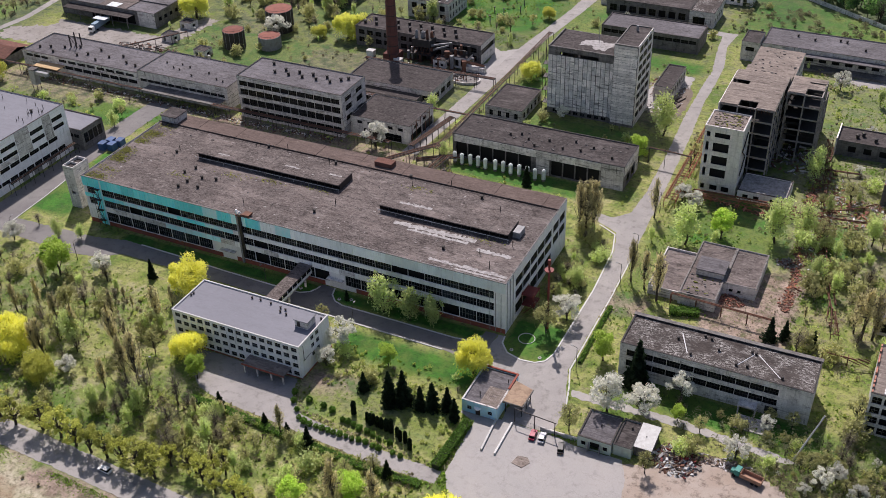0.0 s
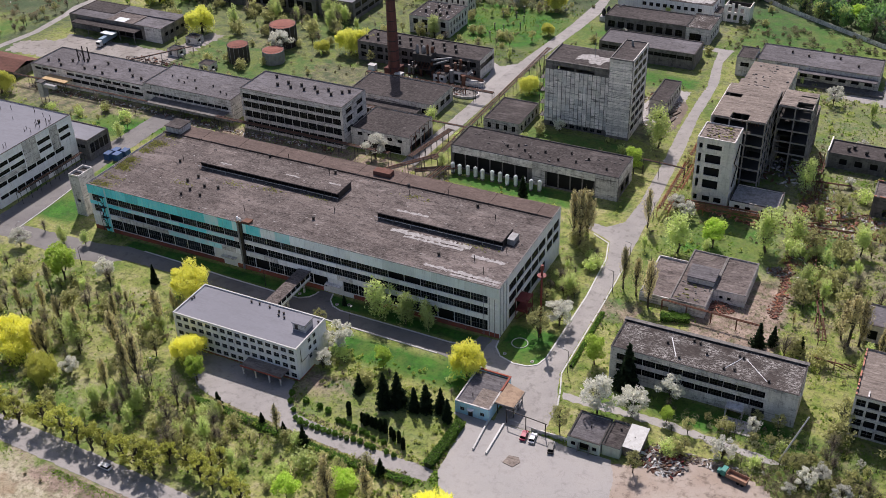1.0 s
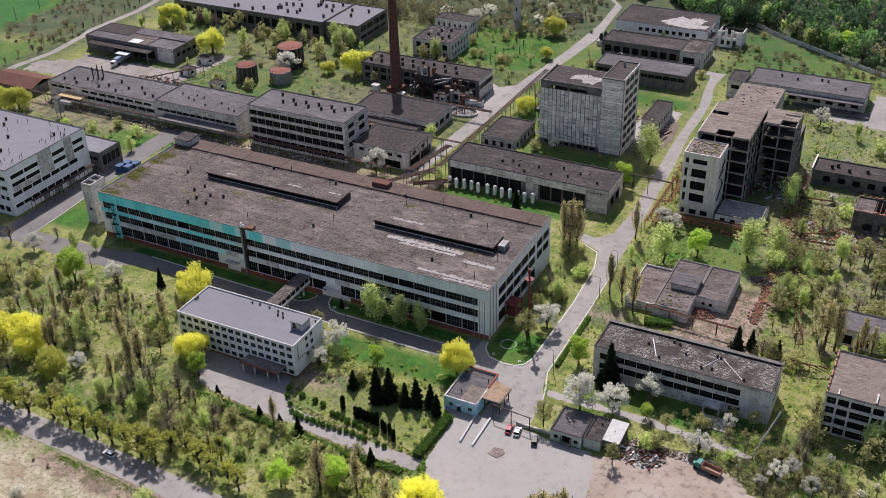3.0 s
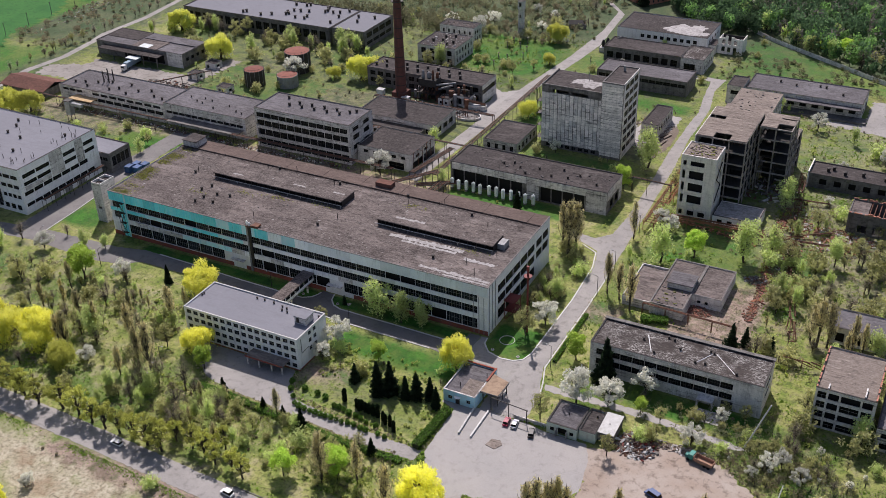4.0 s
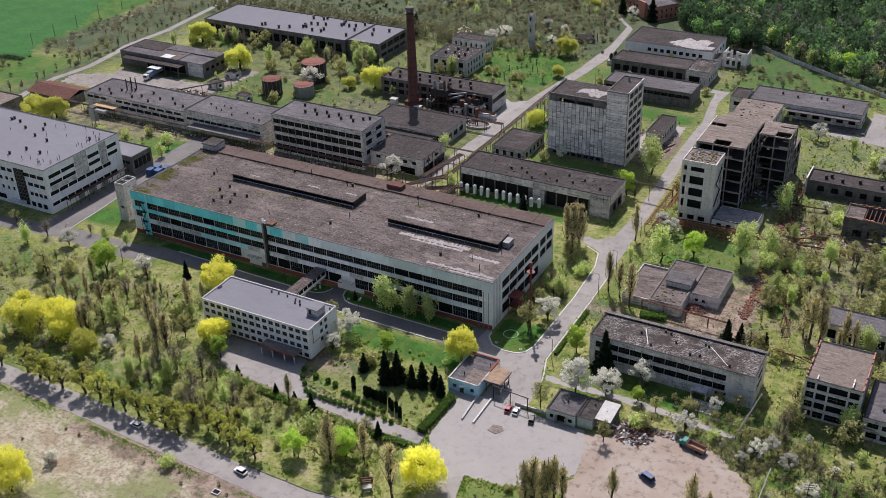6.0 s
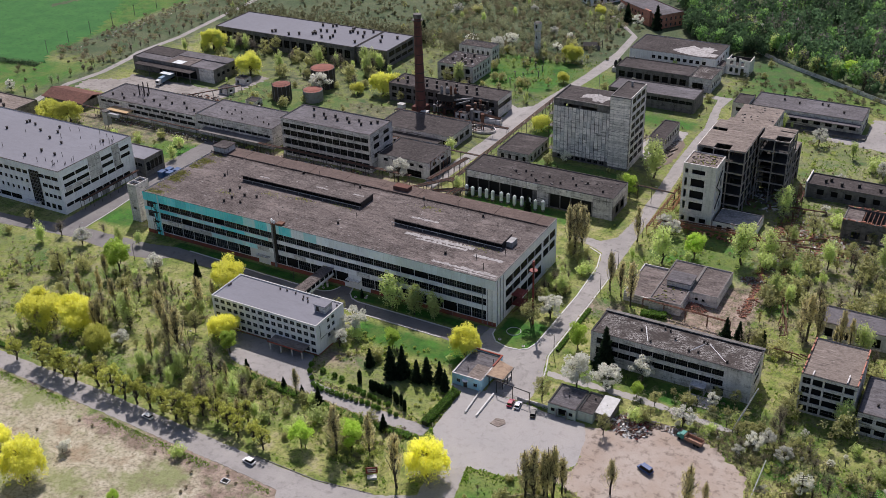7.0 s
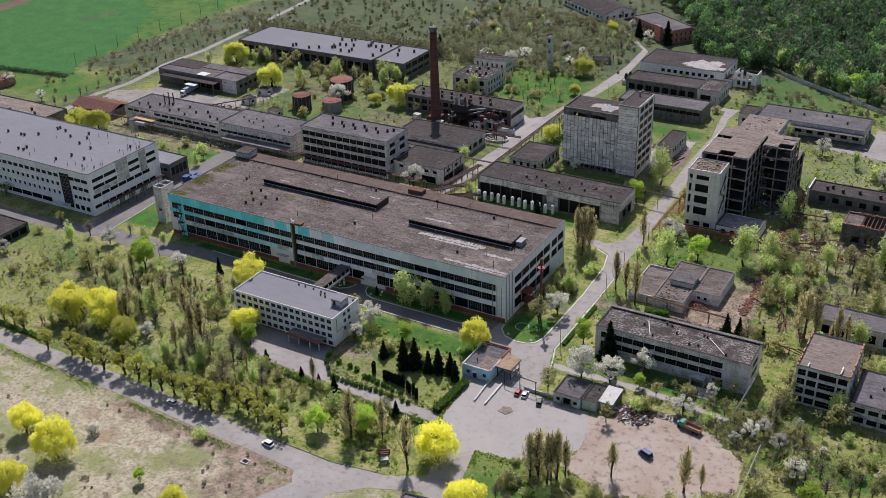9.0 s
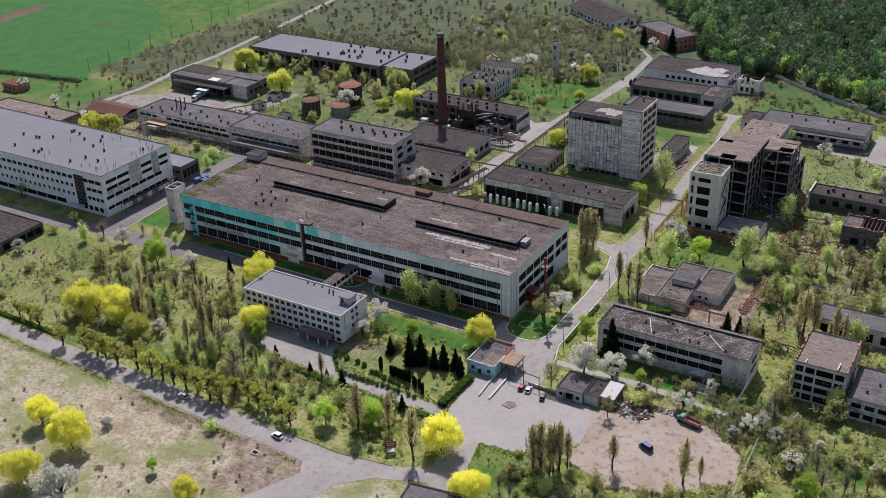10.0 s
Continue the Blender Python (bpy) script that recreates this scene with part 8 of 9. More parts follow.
for n, (x0, x1, y0, y1) in enumerate(((56, 104, -74, -26), (2, 58, -80, -34), (-100, 8, -69, -44), (-300, -60, 56, 95), (24, 100, 18, 66))):
    edge = []
    rng_e = random.Random(60 + n)
    while len(edge) < 900:
        x, y = rng_e.uniform(x0, x1), rng_e.uniform(y0, y1)
        if free(x, y, 0.3) and (n > 2 or not (free(x + 2.0, y, 0) and free(x - 2.0, y, 0) and free(x, y + 2.0, 0) and free(x, y - 2.0, 0))):
            edge.append((x, y, rng_e.uniform(0.05, 0.5)))
    stuff_cloud("edge_weeds", "rough weeds growing along the paving edges", "weeds", TUFT if n % 2 else DRYTUFT, edge, 0.28, 0.35, 1.2, 60 + n)
stuff_cloud("grass_tufts", "tufts of rough green grass", "grass", TUFT, grass_points(22000, [(-210, 10, -92, -23), (26, 55, -30, 120), (80, 150, -30, 120), (-150, -70, 198, 290), (26, 100, 120, 230), (-30, 45, -100, -70)], 31), 0.33, 0.3, 1.2, 31)
stuff_cloud("dry_grass", "tufts of dry straw-coloured grass", "grass", DRYTUFT, grass_points(16000, [(-240, -50, -92, -30), (82, 150, 20, 200), (60, 150, -70, -20)], 32), 0.22, 0.2, 1.3, 32)
stuff_cloud("weeds", "dark weeds in rough ground", "weeds", TUFT, grass_points(2200, [(26, 150, -30, 200), (-340, -90, 290, 400)], 33), 0.26, 0.2, 1.2, 33)


def hedge(pts, width, height, label, seed):
    h = thing("hedge", label, "hedge")
    rng = np.random.default_rng(seed)
    core = Shape().strip(pts, width * 0.75, -0.05, height * 0.85)
    part("stem", core, HEDGECORE, h)
    out = []
    for (x0, y0), (x1, y1) in zip(pts, pts[1:]):
        d = math.hypot(x1 - x0, y1 - y0)
        n = int(d * (width + 2 * height) * 16)
        t, side = rng.random(n), rng.uniform(-1, 1, n)
        w = np.clip(side * 1.6, -1, 1) * width / 2
        z = np.where(np.abs(side) > 0.62, rng.uniform(0.05, height, n), height * rng.uniform(0.85, 1.08, n))
        ux, uy = (x1 - x0) / d, (y1 - y0) / d
        out.append(np.stack([x0 + ux * d * t - uy * w, y0 + uy * d * t + ux * w, z], 1))
    o = new("leaves", cloud_mesh("leaves", HEDGE, [leaf_sprays(rng, np.concatenate(out), 0.2)]))
    o.parent = h


HEDGECORE = weathered("hedge_stems", (0.03, 0.045, 0.015), (0.02, 0.025, 0.01), 0.5, 2.0)
hedge([(5.0, -61), (6.0, -41.5)], 2.6, 1.9, "trimmed green hedge beside the forecourt", 1)
hedge([(-76, -65.5), (-66, -64.8), (-40, -67), (-12, -68.5), (4, -68)], 2.2, 1.0, "low green hedge along the office drive", 2)
hedge([(44, 31), (53, 33.5)], 3.0, 2.0, "dense green hedge by the ruined workshop", 3)
hedge([(26, -4), (26, 26)], 1.2, 0.9, "low hedge beside the avenue kerb", 4)
hedge([(52, -58), (49, -64)], 1.2, 1.2, "short hedge between forecourt and yard", 5)
hedge([(-300, -87), (-181, -90.5), (-150, -91)], 1.6, 1.0, "low dark hedge along the road", 6)


# ---- gate and forecourt ----
def gatehouse():
    b = block("gatehouse", "pale blue single-storey gatehouse with patched flat roof", 2, -37, 13, -21, 4.4, BLUEWALL, ROOF_GREY,
              {"S": [(1.2, 2.6, [(1.6, 3.0), (8.0, 9.4)])], "W": [(1.2, 2.6, [(4, 6), (9, 11)])]}, category="gatehouse", coping=CONCRETE)
    for i in range(10):
        part("roof_board", Shape().box(5.2 + i * 0.56, 0.4, 4.17, 5.7 + i * 0.56, 8.5, 4.26 + 0.02 * (i % 3)), ROOF_TAN, b)
    
    part("porch", Shape().prism([(5 + 1.1 * math.cos(a * math.pi / 8), -1.1 * math.sin(a * math.pi / 8)) for a in range(9)], 2.7, 3.0), WHITE, b)
    part("door", Shape().box(4.3, -0.07, 0, 5.7, -0.004, 2.3), DARKSTEEL, b)
    part("flue", Shape().tube((4, 4, 4.1), (4, 4, 5.6), 0.14).tube((9.5, 12, 4.1), (9.5, 12, 5.4), 0.12), DARKSTEEL, b)
    part("cornice", Shape().box(-0.1, 15.6, 4.58, 11.2, 16.1, 4.9).box(10.6, 9, 4.58, 11.2, 15.6, 4.9), REDWALL, b)
    c = thing("gate_canopy", "flat rusty tan canopy on steel posts over the gate lane", "canopy", 13.1, -33)
    part("roof", Shape().prism([(0, 0), (5.9, -0.2), (6.2, 7.6), (3.5, 8.4), (0.1, 9.5)], 4.3, 4.55), RUSTTAN, c)
    part("edge_beam", Shape().box(-0.1, -0.4, 4.1, 6.1, -0.203, 4.65).box(6.203, -0.2, 4.1, 6.4, 7.6, 4.65), CONCRETE_D, c)
    for x in (0.6, 5.6):
        for y in (0.4, 4, 7.2):
            part("post", Shape().tube((x, y, 0), (x, y, 4.297), 0.16), DARKSTEEL, c)
    part("side_wall", Shape().box(5.2, 0.6, 0, 5.4, 7.4, 1.2), CONCRETE_L, c)
    for x0, x1 in ((12.4, 13.3), (17.1, 17.3)):
        r = thing("lane_barrier", "low white concrete barrier beside the gate lane", "barrier", x0, -34.5, group="lane barriers")
        part("rail", Shape().prism([(0, -2), (0.5, -2), (x1 - x0 + 0.5, -15), (x1 - x0, -15)], 0, 0.75), WHITEKERB, r)
    g = thing("gate_beam", "steel height gate across the entrance on posts", "gate", 17.5, -35.2)
    part("beam", Shape().tube((0, 0, 5), (13, -1, 5), 0.16), DARKSTEEL, g)
    for x in (0.2, 6.4, 12.6):
        part("post", Shape().tube((x, -x / 13, 0), (x, -x / 13, 5), 0.14), DARKSTEEL, g)
    gr = Shape().tube((0.2, 0, 1.6), (12.6, -1, 1.6), 0.06)
    for i in range(24):
        gr.tube((0.4 + i * 0.52, -i * 0.04, 0.2), (0.4 + i * 0.52, -i * 0.04, 1.7), 0.03, n=4)
    part("leaf", gr, GREYSTEEL, g)
    w = thing("boundary_wall", "low concrete boundary wall by the gate", "wall", 25.5, -35.4)
    part("wall", Shape().box(0, -0.2, -0.1, 11.4, 0.2, 1.3), CONCRETE_L, w)
    b = block("garage", "mint green garage with dark open door and felt roof", 37, -37, 46.6, -25.5, 4, MINT, ROOF_GREY, {"S": [(0.2, 3.0, [(3.6, 6.4)]), ]}, category="garage", skip=1)
    part("window", Shape().box(1.2, -0.06, 1.3, 2.4, -0.004, 2.5).box(7.4, -0.06, 1.3, 8.6, -0.004, 2.5), GLASS_D, b)
    for x in (3.3, 6.6):
        part("door_leaf", Shape().box(x, -1.3, 0.1, x + 0.1, -0.05, 2.9), GREYSTEEL, b)
    part("vent_pipe", Shape().tube((5, 6, 3.8), (5, 6, 4.8), 0.15), DARKSTEEL, b)
    b = block("garage", "low garage with dark felt roof", 46.9, -36, 52, -25, 3.7, MINT, ROOF_DARK, {}, category="garage")
    roof_vents(b, [(3, 8)], 3.5, 0.5)
    k = thing("kiosk", "small shed with a white sheet roof", "kiosk", 52.3, -34)
    part("wall", Shape().box(0, 0, -0.1, 4.6, 8.8, 3.6), CONCRETE_D, k)
    part("roof", Shape().face((-0.3, -0.4, 3.65), (4.9, -0.4, 3.65), (4.9, 9.1, 4.1), (-0.3, 9.1, 4.1)).face((-0.3, 9.1, 3.95), (4.9, 9.1, 3.95), (4.9, -0.4, 3.5), (-0.3, -0.4, 3.5)).face((-0.3, -0.4, 3.5), (4.9, -0.4, 3.5), (4.9, -0.4, 3.65), (-0.3, -0.4, 3.65)), WHITEKERB, k)
    part("hatch", Shape().box(2, 4, 3.86, 2.3, 4.3, 4.0), DARKSTEEL, k)
    i = thing("traffic_island", "worn grassy patch of broken concrete in the forecourt", "island", 23, -50.5)
    part("slab", Shape().prism([(0, 0), (3.2, -0.6), (4.6, 2.0), (3.4, 3.6), (0.6, 3.2)], 0.06, 0.22), ROOF_TAN, i)


RUSTTAN = weathered("rusty_tan_sheet", (0.36, 0.26, 0.18), (0.14, 0.09, 0.065), 0.7, 0.5)
BLUEWALL = weathered("pale_blue_wall", (0.42, 0.76, 0.92), (0.42, 0.50, 0.54), 0.5, 0.5, streak=0.4)
MINT = weathered("mint_wall_paint", (0.46, 0.56, 0.50), (0.28, 0.28, 0.26), 0.5, 0.5, streak=0.4)
gatehouse()


# ---- vehicles ----
def paint(name, col):
    return material(name, col, 0.4, 0.0, 0.3)[0]


def car(label, x, y, turn, mat, L=4.2, W=1.7, H=1.45, tall=False, category="car"):
    c = thing("van" if tall else "car", label, category, x, y, 0.06, turn)
    h0 = 0.78 if not tall else 0.95
    body = bmesh.new()
    prof = [(-L / 2, 0.35), (-L / 2, h0), (-L / 2 + 0.1, h0 + 0.06), (L / 2 - 0.15, h0), (L / 2, h0 - 0.15), (L / 2, 0.35)]
    left = [body.verts.new((px, -W / 2, pz)) for px, pz in prof]
    right = [body.verts.new((px, W / 2, pz)) for px, pz in prof]
    body.faces.new(left)
    body.faces.new(list(reversed(right)))
    for k in range(len(prof)):
        m = (k + 1) % len(prof)
        body.faces.new((left[k], right[k], right[m], left[m]))
    bmesh.ops.recalc_face_normals(body, faces=body.faces)
    bmesh.ops.bevel(body, geom=[e for e in body.edges], offset=0.06, segments=1, affect="EDGES")
    me = bpy.data.meshes.new("body")
    body.to_mesh(me)
    body.free()
    me.materials.append(mat)
    part("body", me, mat, c)
    back, front = (-L / 2 + 0.15, L / 2 - 1.1) if tall else (-L / 2 + 0.45, L / 2 - 1.35)
    i = 0.12
    cab = Shape()
    bv = [(back, -W / 2 + 0.05, h0), (front + 0.35, -W / 2 + 0.05, h0), (front + 0.35, W / 2 - 0.05, h0), (back, W / 2 - 0.05, h0)]
    tv = [(back + 0.3, -W / 2 + i + 0.05, H), (front - 0.25, -W / 2 + i + 0.05, H), (front - 0.25, W / 2 - i - 0.05, H), (back + 0.3, W / 2 - i - 0.05, H)]
    for k in range(4):
        m = (k + 1) % 4
        cab.face(bv[k], bv[m], tv[m], tv[k])
    part("glasshouse", cab, GLASS_D, c)
    part("roof_panel", Shape().box(back + 0.22, -W / 2 + 0.13, H - 0.02, front - 0.18, W / 2 - 0.13, H + 0.05), mat, c)
    for px in (-L / 2 + 0.75, L / 2 - 0.8):
        for py in (-W / 2 + 0.02, W / 2 - 0.22):
            w = part("wheel", Shape().tube((px, py, 0.31), (px, py + 0.2, 0.31), 0.31, n=10), INSIDE, c)
            part("rim", Shape().tube((px, py - 0.01, 0.31), (px, py + 0.21, 0.31), 0.17, n=8), GREYSTEEL, w)
    for py in (-W / 2 + 0.25, W / 2 - 0.25):
        part("headlight", Shape().box(L / 2 - 0.02, py - 0.15, 0.55, L / 2 + 0.02, py + 0.15, 0.7), VANWHITE, c)
        part("tail_light", Shape().box(-L / 2 - 0.02, py - 0.12, 0.6, -L / 2 + 0.02, py + 0.12, 0.75), REDSTEEL, c)


car("red hatchback parked before the gate", 24.6, -38.6, 97, paint("red_car_paint", (0.30, 0.0, 0.04)))
car("silver saloon parked beside the red car", 27.3, -38.6, 97, paint("silver_car_paint", (0.55, 0.56, 0.60)))
car("black estate car parked on the forecourt", 33.4, -40.2, 106, paint("black_car_paint", (0.02, 0.02, 0.022)), 4.4)
car("dark blue van standing in the earth yard", 74.3, -49.5, 158, paint("blue_van_paint", (0.03, 0.07, 0.20)), 5.0, 1.9, 2.1, True, "van")
car("white car driving on the front road", -77.3, -98.6, 176, paint("white_gloss", (0.75, 0.75, 0.74)), 4.4)
car("white off-road car on the front road", -33.9, -101, 174, paint("white_gloss_b", (0.72, 0.72, 0.72)), 4.4, 1.8, 1.7)


def dump_truck():
    t = thing("dump_truck", "old dump truck with green cab and rusty orange tipper", "truck", 82.5, -30.6, 0.05, 168)
    cab = part("cab", Shape().box(2.2, -1.15, 0.8, 3.6, 1.15, 2.6).box(3.6, -0.8, 0.8, 4.7, 0.8, 1.7), TEAL, t)
    part("windscreen", Shape().box(3.603, -1.0, 1.75, 3.64, 1.0, 2.4), GLASS_D, cab)
    part("chassis", Shape().box(-3.8, -0.5, 0.6, 4.5, 0.5, 0.85), DARKSTEEL, t)
    part("tipper", Shape().box(-3.8, -1.25, 0.95, 2.0, 1.25, 1.1).box(-3.8, -1.25, 1.1, 2.0, -1.1, 2.1).box(-3.8, 1.1, 1.1, 2.0, 1.25, 2.1).box(1.85, -1.1, 1.1, 2.0, 1.1, 2.4).box(-3.8, -1.1, 1.1, -3.65, 1.1, 1.9), ORANGE, t)
    for x in (-2.8, -1.6, 3.6):
        for y in (-1.2, 0.85):
            part("wheel", Shape().tube((x, y, 0.5), (x, y + 0.35, 0.5), 0.5, n=10), INSIDE, t)


TEAL = weathered("teal_cab_paint", (0.03, 0.26, 0.22), (0.05, 0.10, 0.09), 0.4, 0.8, rough=0.5)
ORANGE = weathered("rusty_orange_paint", (0.42, 0.25, 0.17), (0.20, 0.13, 0.10), 0.5, 0.8)
dump_truck()


# ---- pipes, masts, poles, fences ----
def trestle(name, label, a, b, z, width, mat, step=7.0, pipes=3, lattice=False, broken=0.0):
    t = thing(name, label, "pipe rack", *a)
    dx, dy = b[0] - a[0], b[1] - a[1]
    d = math.hypot(dx, dy)
    ux, uy = dx / d, dy / d
    n = max(1, round(d / step))
    P = lambda s, w, zz: (ux * s - uy * w, uy * s + ux * w, zz)
    for i in range(n + 1):
        s = d * i / n
        part("support", Shape().tube(P(s, -width / 2, -0.1), P(s, -width / 2, z), 0.13, n=4).tube(P(s, width / 2, -0.1), P(s, width / 2, z), 0.13, n=4).tube(P(s, -width / 2 - 0.3, z), P(s, width / 2 + 0.3, z), 0.14, n=4), mat, t)
    rnd = random.Random(int(d * 10))
    for k in range(pipes):
        w = -width / 2 + width * (k + 0.5) / pipes
        if broken:
            u = rnd.uniform(0, 3)
            while u < d - 3:
                e = min(d, u + rnd.uniform(3, 11))
                za, zb = (z + 0.25 if rnd.random() > broken else 0.3), (z + 0.25 if rnd.random() > broken else 0.3)
                part("pipe", Shape().tube(P(u, w + rnd.uniform(-0.5, 0.5), za), P(e, w + rnd.uniform(-1.2, 1.2), zb), 0.14 + 0.09 * (k % 2), n=6), mat if k % 2 == 0 else RUST, t)
                u = e + rnd.uniform(0, 3)
            continue
        part("pipe", Shape().tube(P(0, w, z + 0.25), P(d, w, z + 0.25), 0.16 + 0.09 * (k % 2), n=6), mat if k % 2 == 0 else RUST, t)
    if lattice:
        s = Shape()
        m = int(d / 2)
        for w in (-width / 2, width / 2):
            for zz in (z, z - 1.4):
                s.tube(P(0, w, zz), P(d, w, zz), 0.17, n=4)
            for i in range(m):
                s.tube(P(d * i / m, w, z - 1.4 * (i % 2)), P(d * (i + 1) / m, w, z - 1.4 * ((i + 1) % 2)), 0.12, n=4)
        for i in range(m + 1):
            s.tube(P(d * i / m, -width / 2, z), P(d * i / m, width / 2, z), 0.13, n=4)
        part("lattice", s, mat, t)


trestle("pipe_trestle", "rust-red lattice pipe bridge beside the avenue", (26.8, 92), (26.8, 166), 4.2, 4.2, RUSTRED, 9, 2, True)
trestle("pipe_trestle", "rust-red lattice pipe bridge before the stair tower", (30, 101), (70, 103), 4.0, 3.2, RUSTRED, 9, 2, True)
trestle("pipe_trestle", "broken rusty pipe run through the ruins", (81, 104), (73, 164), 2.2, 2.2, RUST, 6, 4, False, 0.6)
trestle("pipe_trestle", "broken rusty pipe run among scrub", (80.5, 103), (94, 38), 2.0, 2.4, RUST, 6, 5, False, 0.6)
trestle("pipe_trestle", "rusty pipes on posts behind the repair hall", (92, 27.4), (150, 31), 3.0, 1.4, RUST, 7, 3, False, 0.3)
trestle("pipe_trestle", "rusty pipes on posts before the ruined workshop", (43, 35.8), (76, 34.4), 4.2, 1.0, RUST, 9, 2)
trestle("pipe_trestle", "rusty pipes on short posts across the waste ground", (68, 103), (110, 108), 2.0, 1.4, RUST, 7, 2)
trestle("pipe_trestle", "dark pipe rack behind the long factory", (-172, 62), (-92, 63), 6.0, 3.0, DARKSTEEL, 8, 4)
trestle("pipe_trestle", "dark pipe rack along the back street", (-90, 64), (-68, 94), 6.0, 3.0, DARKSTEEL, 7, 4)
trestle("pipe_trestle", "dark pipe rack beside the pump hall", (-68, 90), (-67, 216), 6.0, 2.6, DARKSTEEL, 10, 4)
trestle("pipe_trestle", "dark pipe rack before the workshop", (-176, 88), (-88, 88), 5.5, 2.4, DARKSTEEL, 8, 4)
trestle("pipe_trestle", "dark pipes crossing the avenue on a frame", (10, 122), (27, 121), 6.5, 1.0, DARKSTEEL, 15, 2)
trestle("pipe_trestle", "dark pipe rack below the boiler house", (-138, 157), (-72, 158), 5.5, 2.4, DARKSTEEL, 9, 4)
trestle("pipe_trestle", "stack of dark pipes by the factory corner", (-66, 62), (-64, 90), 3.4, 5.0, DARKSTEEL, 4, 5)
trestle("pipe_trestle", "dark pipe bridge along the long workshop", (-300, 90), (-176, 90), 4.5, 1.8, DARKSTEEL, 10, 3)


trestle("pipe_trestle", "rust-brown pipe bundle on low posts across the grass", (73.3, 140), (88, 141.5), 1.4, 1.0, RUST, 5, 2)
trestle("pipe_trestle", "long rusty pipes on low posts toward the gutted shed", (67, 100), (97, 121), 1.6, 1.2, RUST, 6, 3, False, 0.3)
trestle("pipe_trestle", "dark steel racks stepping down beside the back street", (-80, 91), (-75, 120), 4.2, 3.0, DARKSTEEL, 4, 5)
trestle("pipe_trestle", "dark steel racks stacked before the pump hall", (-74, 84), (-58, 94), 2.6, 4.0, DARKSTEEL, 3, 5)
trestle("pipe_trestle", "overhead pipes between coal shed and workshop wing", (-130, 124), (-90, 124.5), 5.0, 2.6, GREYSTEEL, 6, 4)
trestle("pipe_trestle", "pipe frame crossing the back street", (-92, 121), (-66, 121), 6.0, 1.6, DARKSTEEL, 13, 3)
trestle("pipe_trestle", "dark pipe bridge from the long workshop to the depot", (-262, 118), (-238, 152), 4.5, 1.4, DARKSTEEL, 9, 2)


def scrap_strip(label, pts, width, n, seed, mats):
    """Broken bricks, pipe ends and scrap spread along a line."""
    t = thing("scrap_strip", label, "scrap", *pts[0])
    rnd = random.Random(seed)
    for mat in mats:
        q = Shape()
        for i in range(n // len(mats)):
            k = rnd.randrange(len(pts) - 1)
            u, w = rnd.random(), rnd.gauss(0, width / 2)
            (x0, y0), (x1, y1) = pts[k], pts[k + 1]
            d = math.hypot(x1 - x0, y1 - y0)
            px, py = x0 + (x1 - x0) * u - (y1 - y0) / d * w - pts[0][0], y0 + (y1 - y0) * u + (x1 - x0) / d * w - pts[0][1]
            l, b, h = 0.15 + 0.7 * rnd.random() ** 2, rnd.uniform(0.1, 0.3), rnd.uniform(0.06, 0.22)
            turn = Euler((rnd.uniform(-0.4, 0.4), rnd.uniform(-0.4, 0.4), rnd.uniform(0, 6.3))).to_matrix()
            v0 = len(q.v)
            q.box(-l, -b, -h, l, b, h)
            for m in range(v0, v0 + 8):
                q.v[m] = tuple(turn @ Vector(q.v[m]) + Vector((px, py, 0.15)))
        tagged(part("debris", q, mat, t), kind="stuff")


scrap_strip("band of broken brick and rusty pipe ends through the waste ground", [(73.5, 134), (73.6, 114), (74.8, 91), (77.6, 63), (77, 46)], 1.8, 1000, 1, (RUST, SOIL_PILE, RUSTRED, TANKRED))
scrap_strip("broken brick along the foot of the stair tower", [(30, 106), (56, 102), (68, 99.5)], 1.6, 260, 2, (BRICK, RUSTRED, RUST))
scrap_strip("scrap and rubble between the gutted sheds", [(78, 121), (96, 121.5), (110, 118)], 2.4, 320, 3, (BRICK, RUST, CONCRETE_L))
scrap_strip("rubble and scrap iron along the back of the factory", [(-165, 60), (-110, 62), (-72, 66), (-66, 84)], 3.0, 700, 4, (CONCRETE, DARKSTEEL, RUST, CONCRETE_D))
scrap_strip("broken slabs along the workshop foot", [(-290, 90.5), (-222, 90), (-165, 88), (-115, 90)], 2.4, 600, 5, (CONCRETE_L, CONCRETE_D, RUST))
scrap_strip("scrap iron about the boiler plant", [(-140, 166), (-112, 167), (-84, 170)], 3.5, 520, 6, (DARKSTEEL, RUST, SHADE_SOOT, CONCRETE_L))
scrap_strip("scattered stones on the tower apron", [(-10, 160), (2, 176), (6, 196)], 4.0, 260, 7, (CONCRETE_L, ROOF_TAN, CONCRETE))


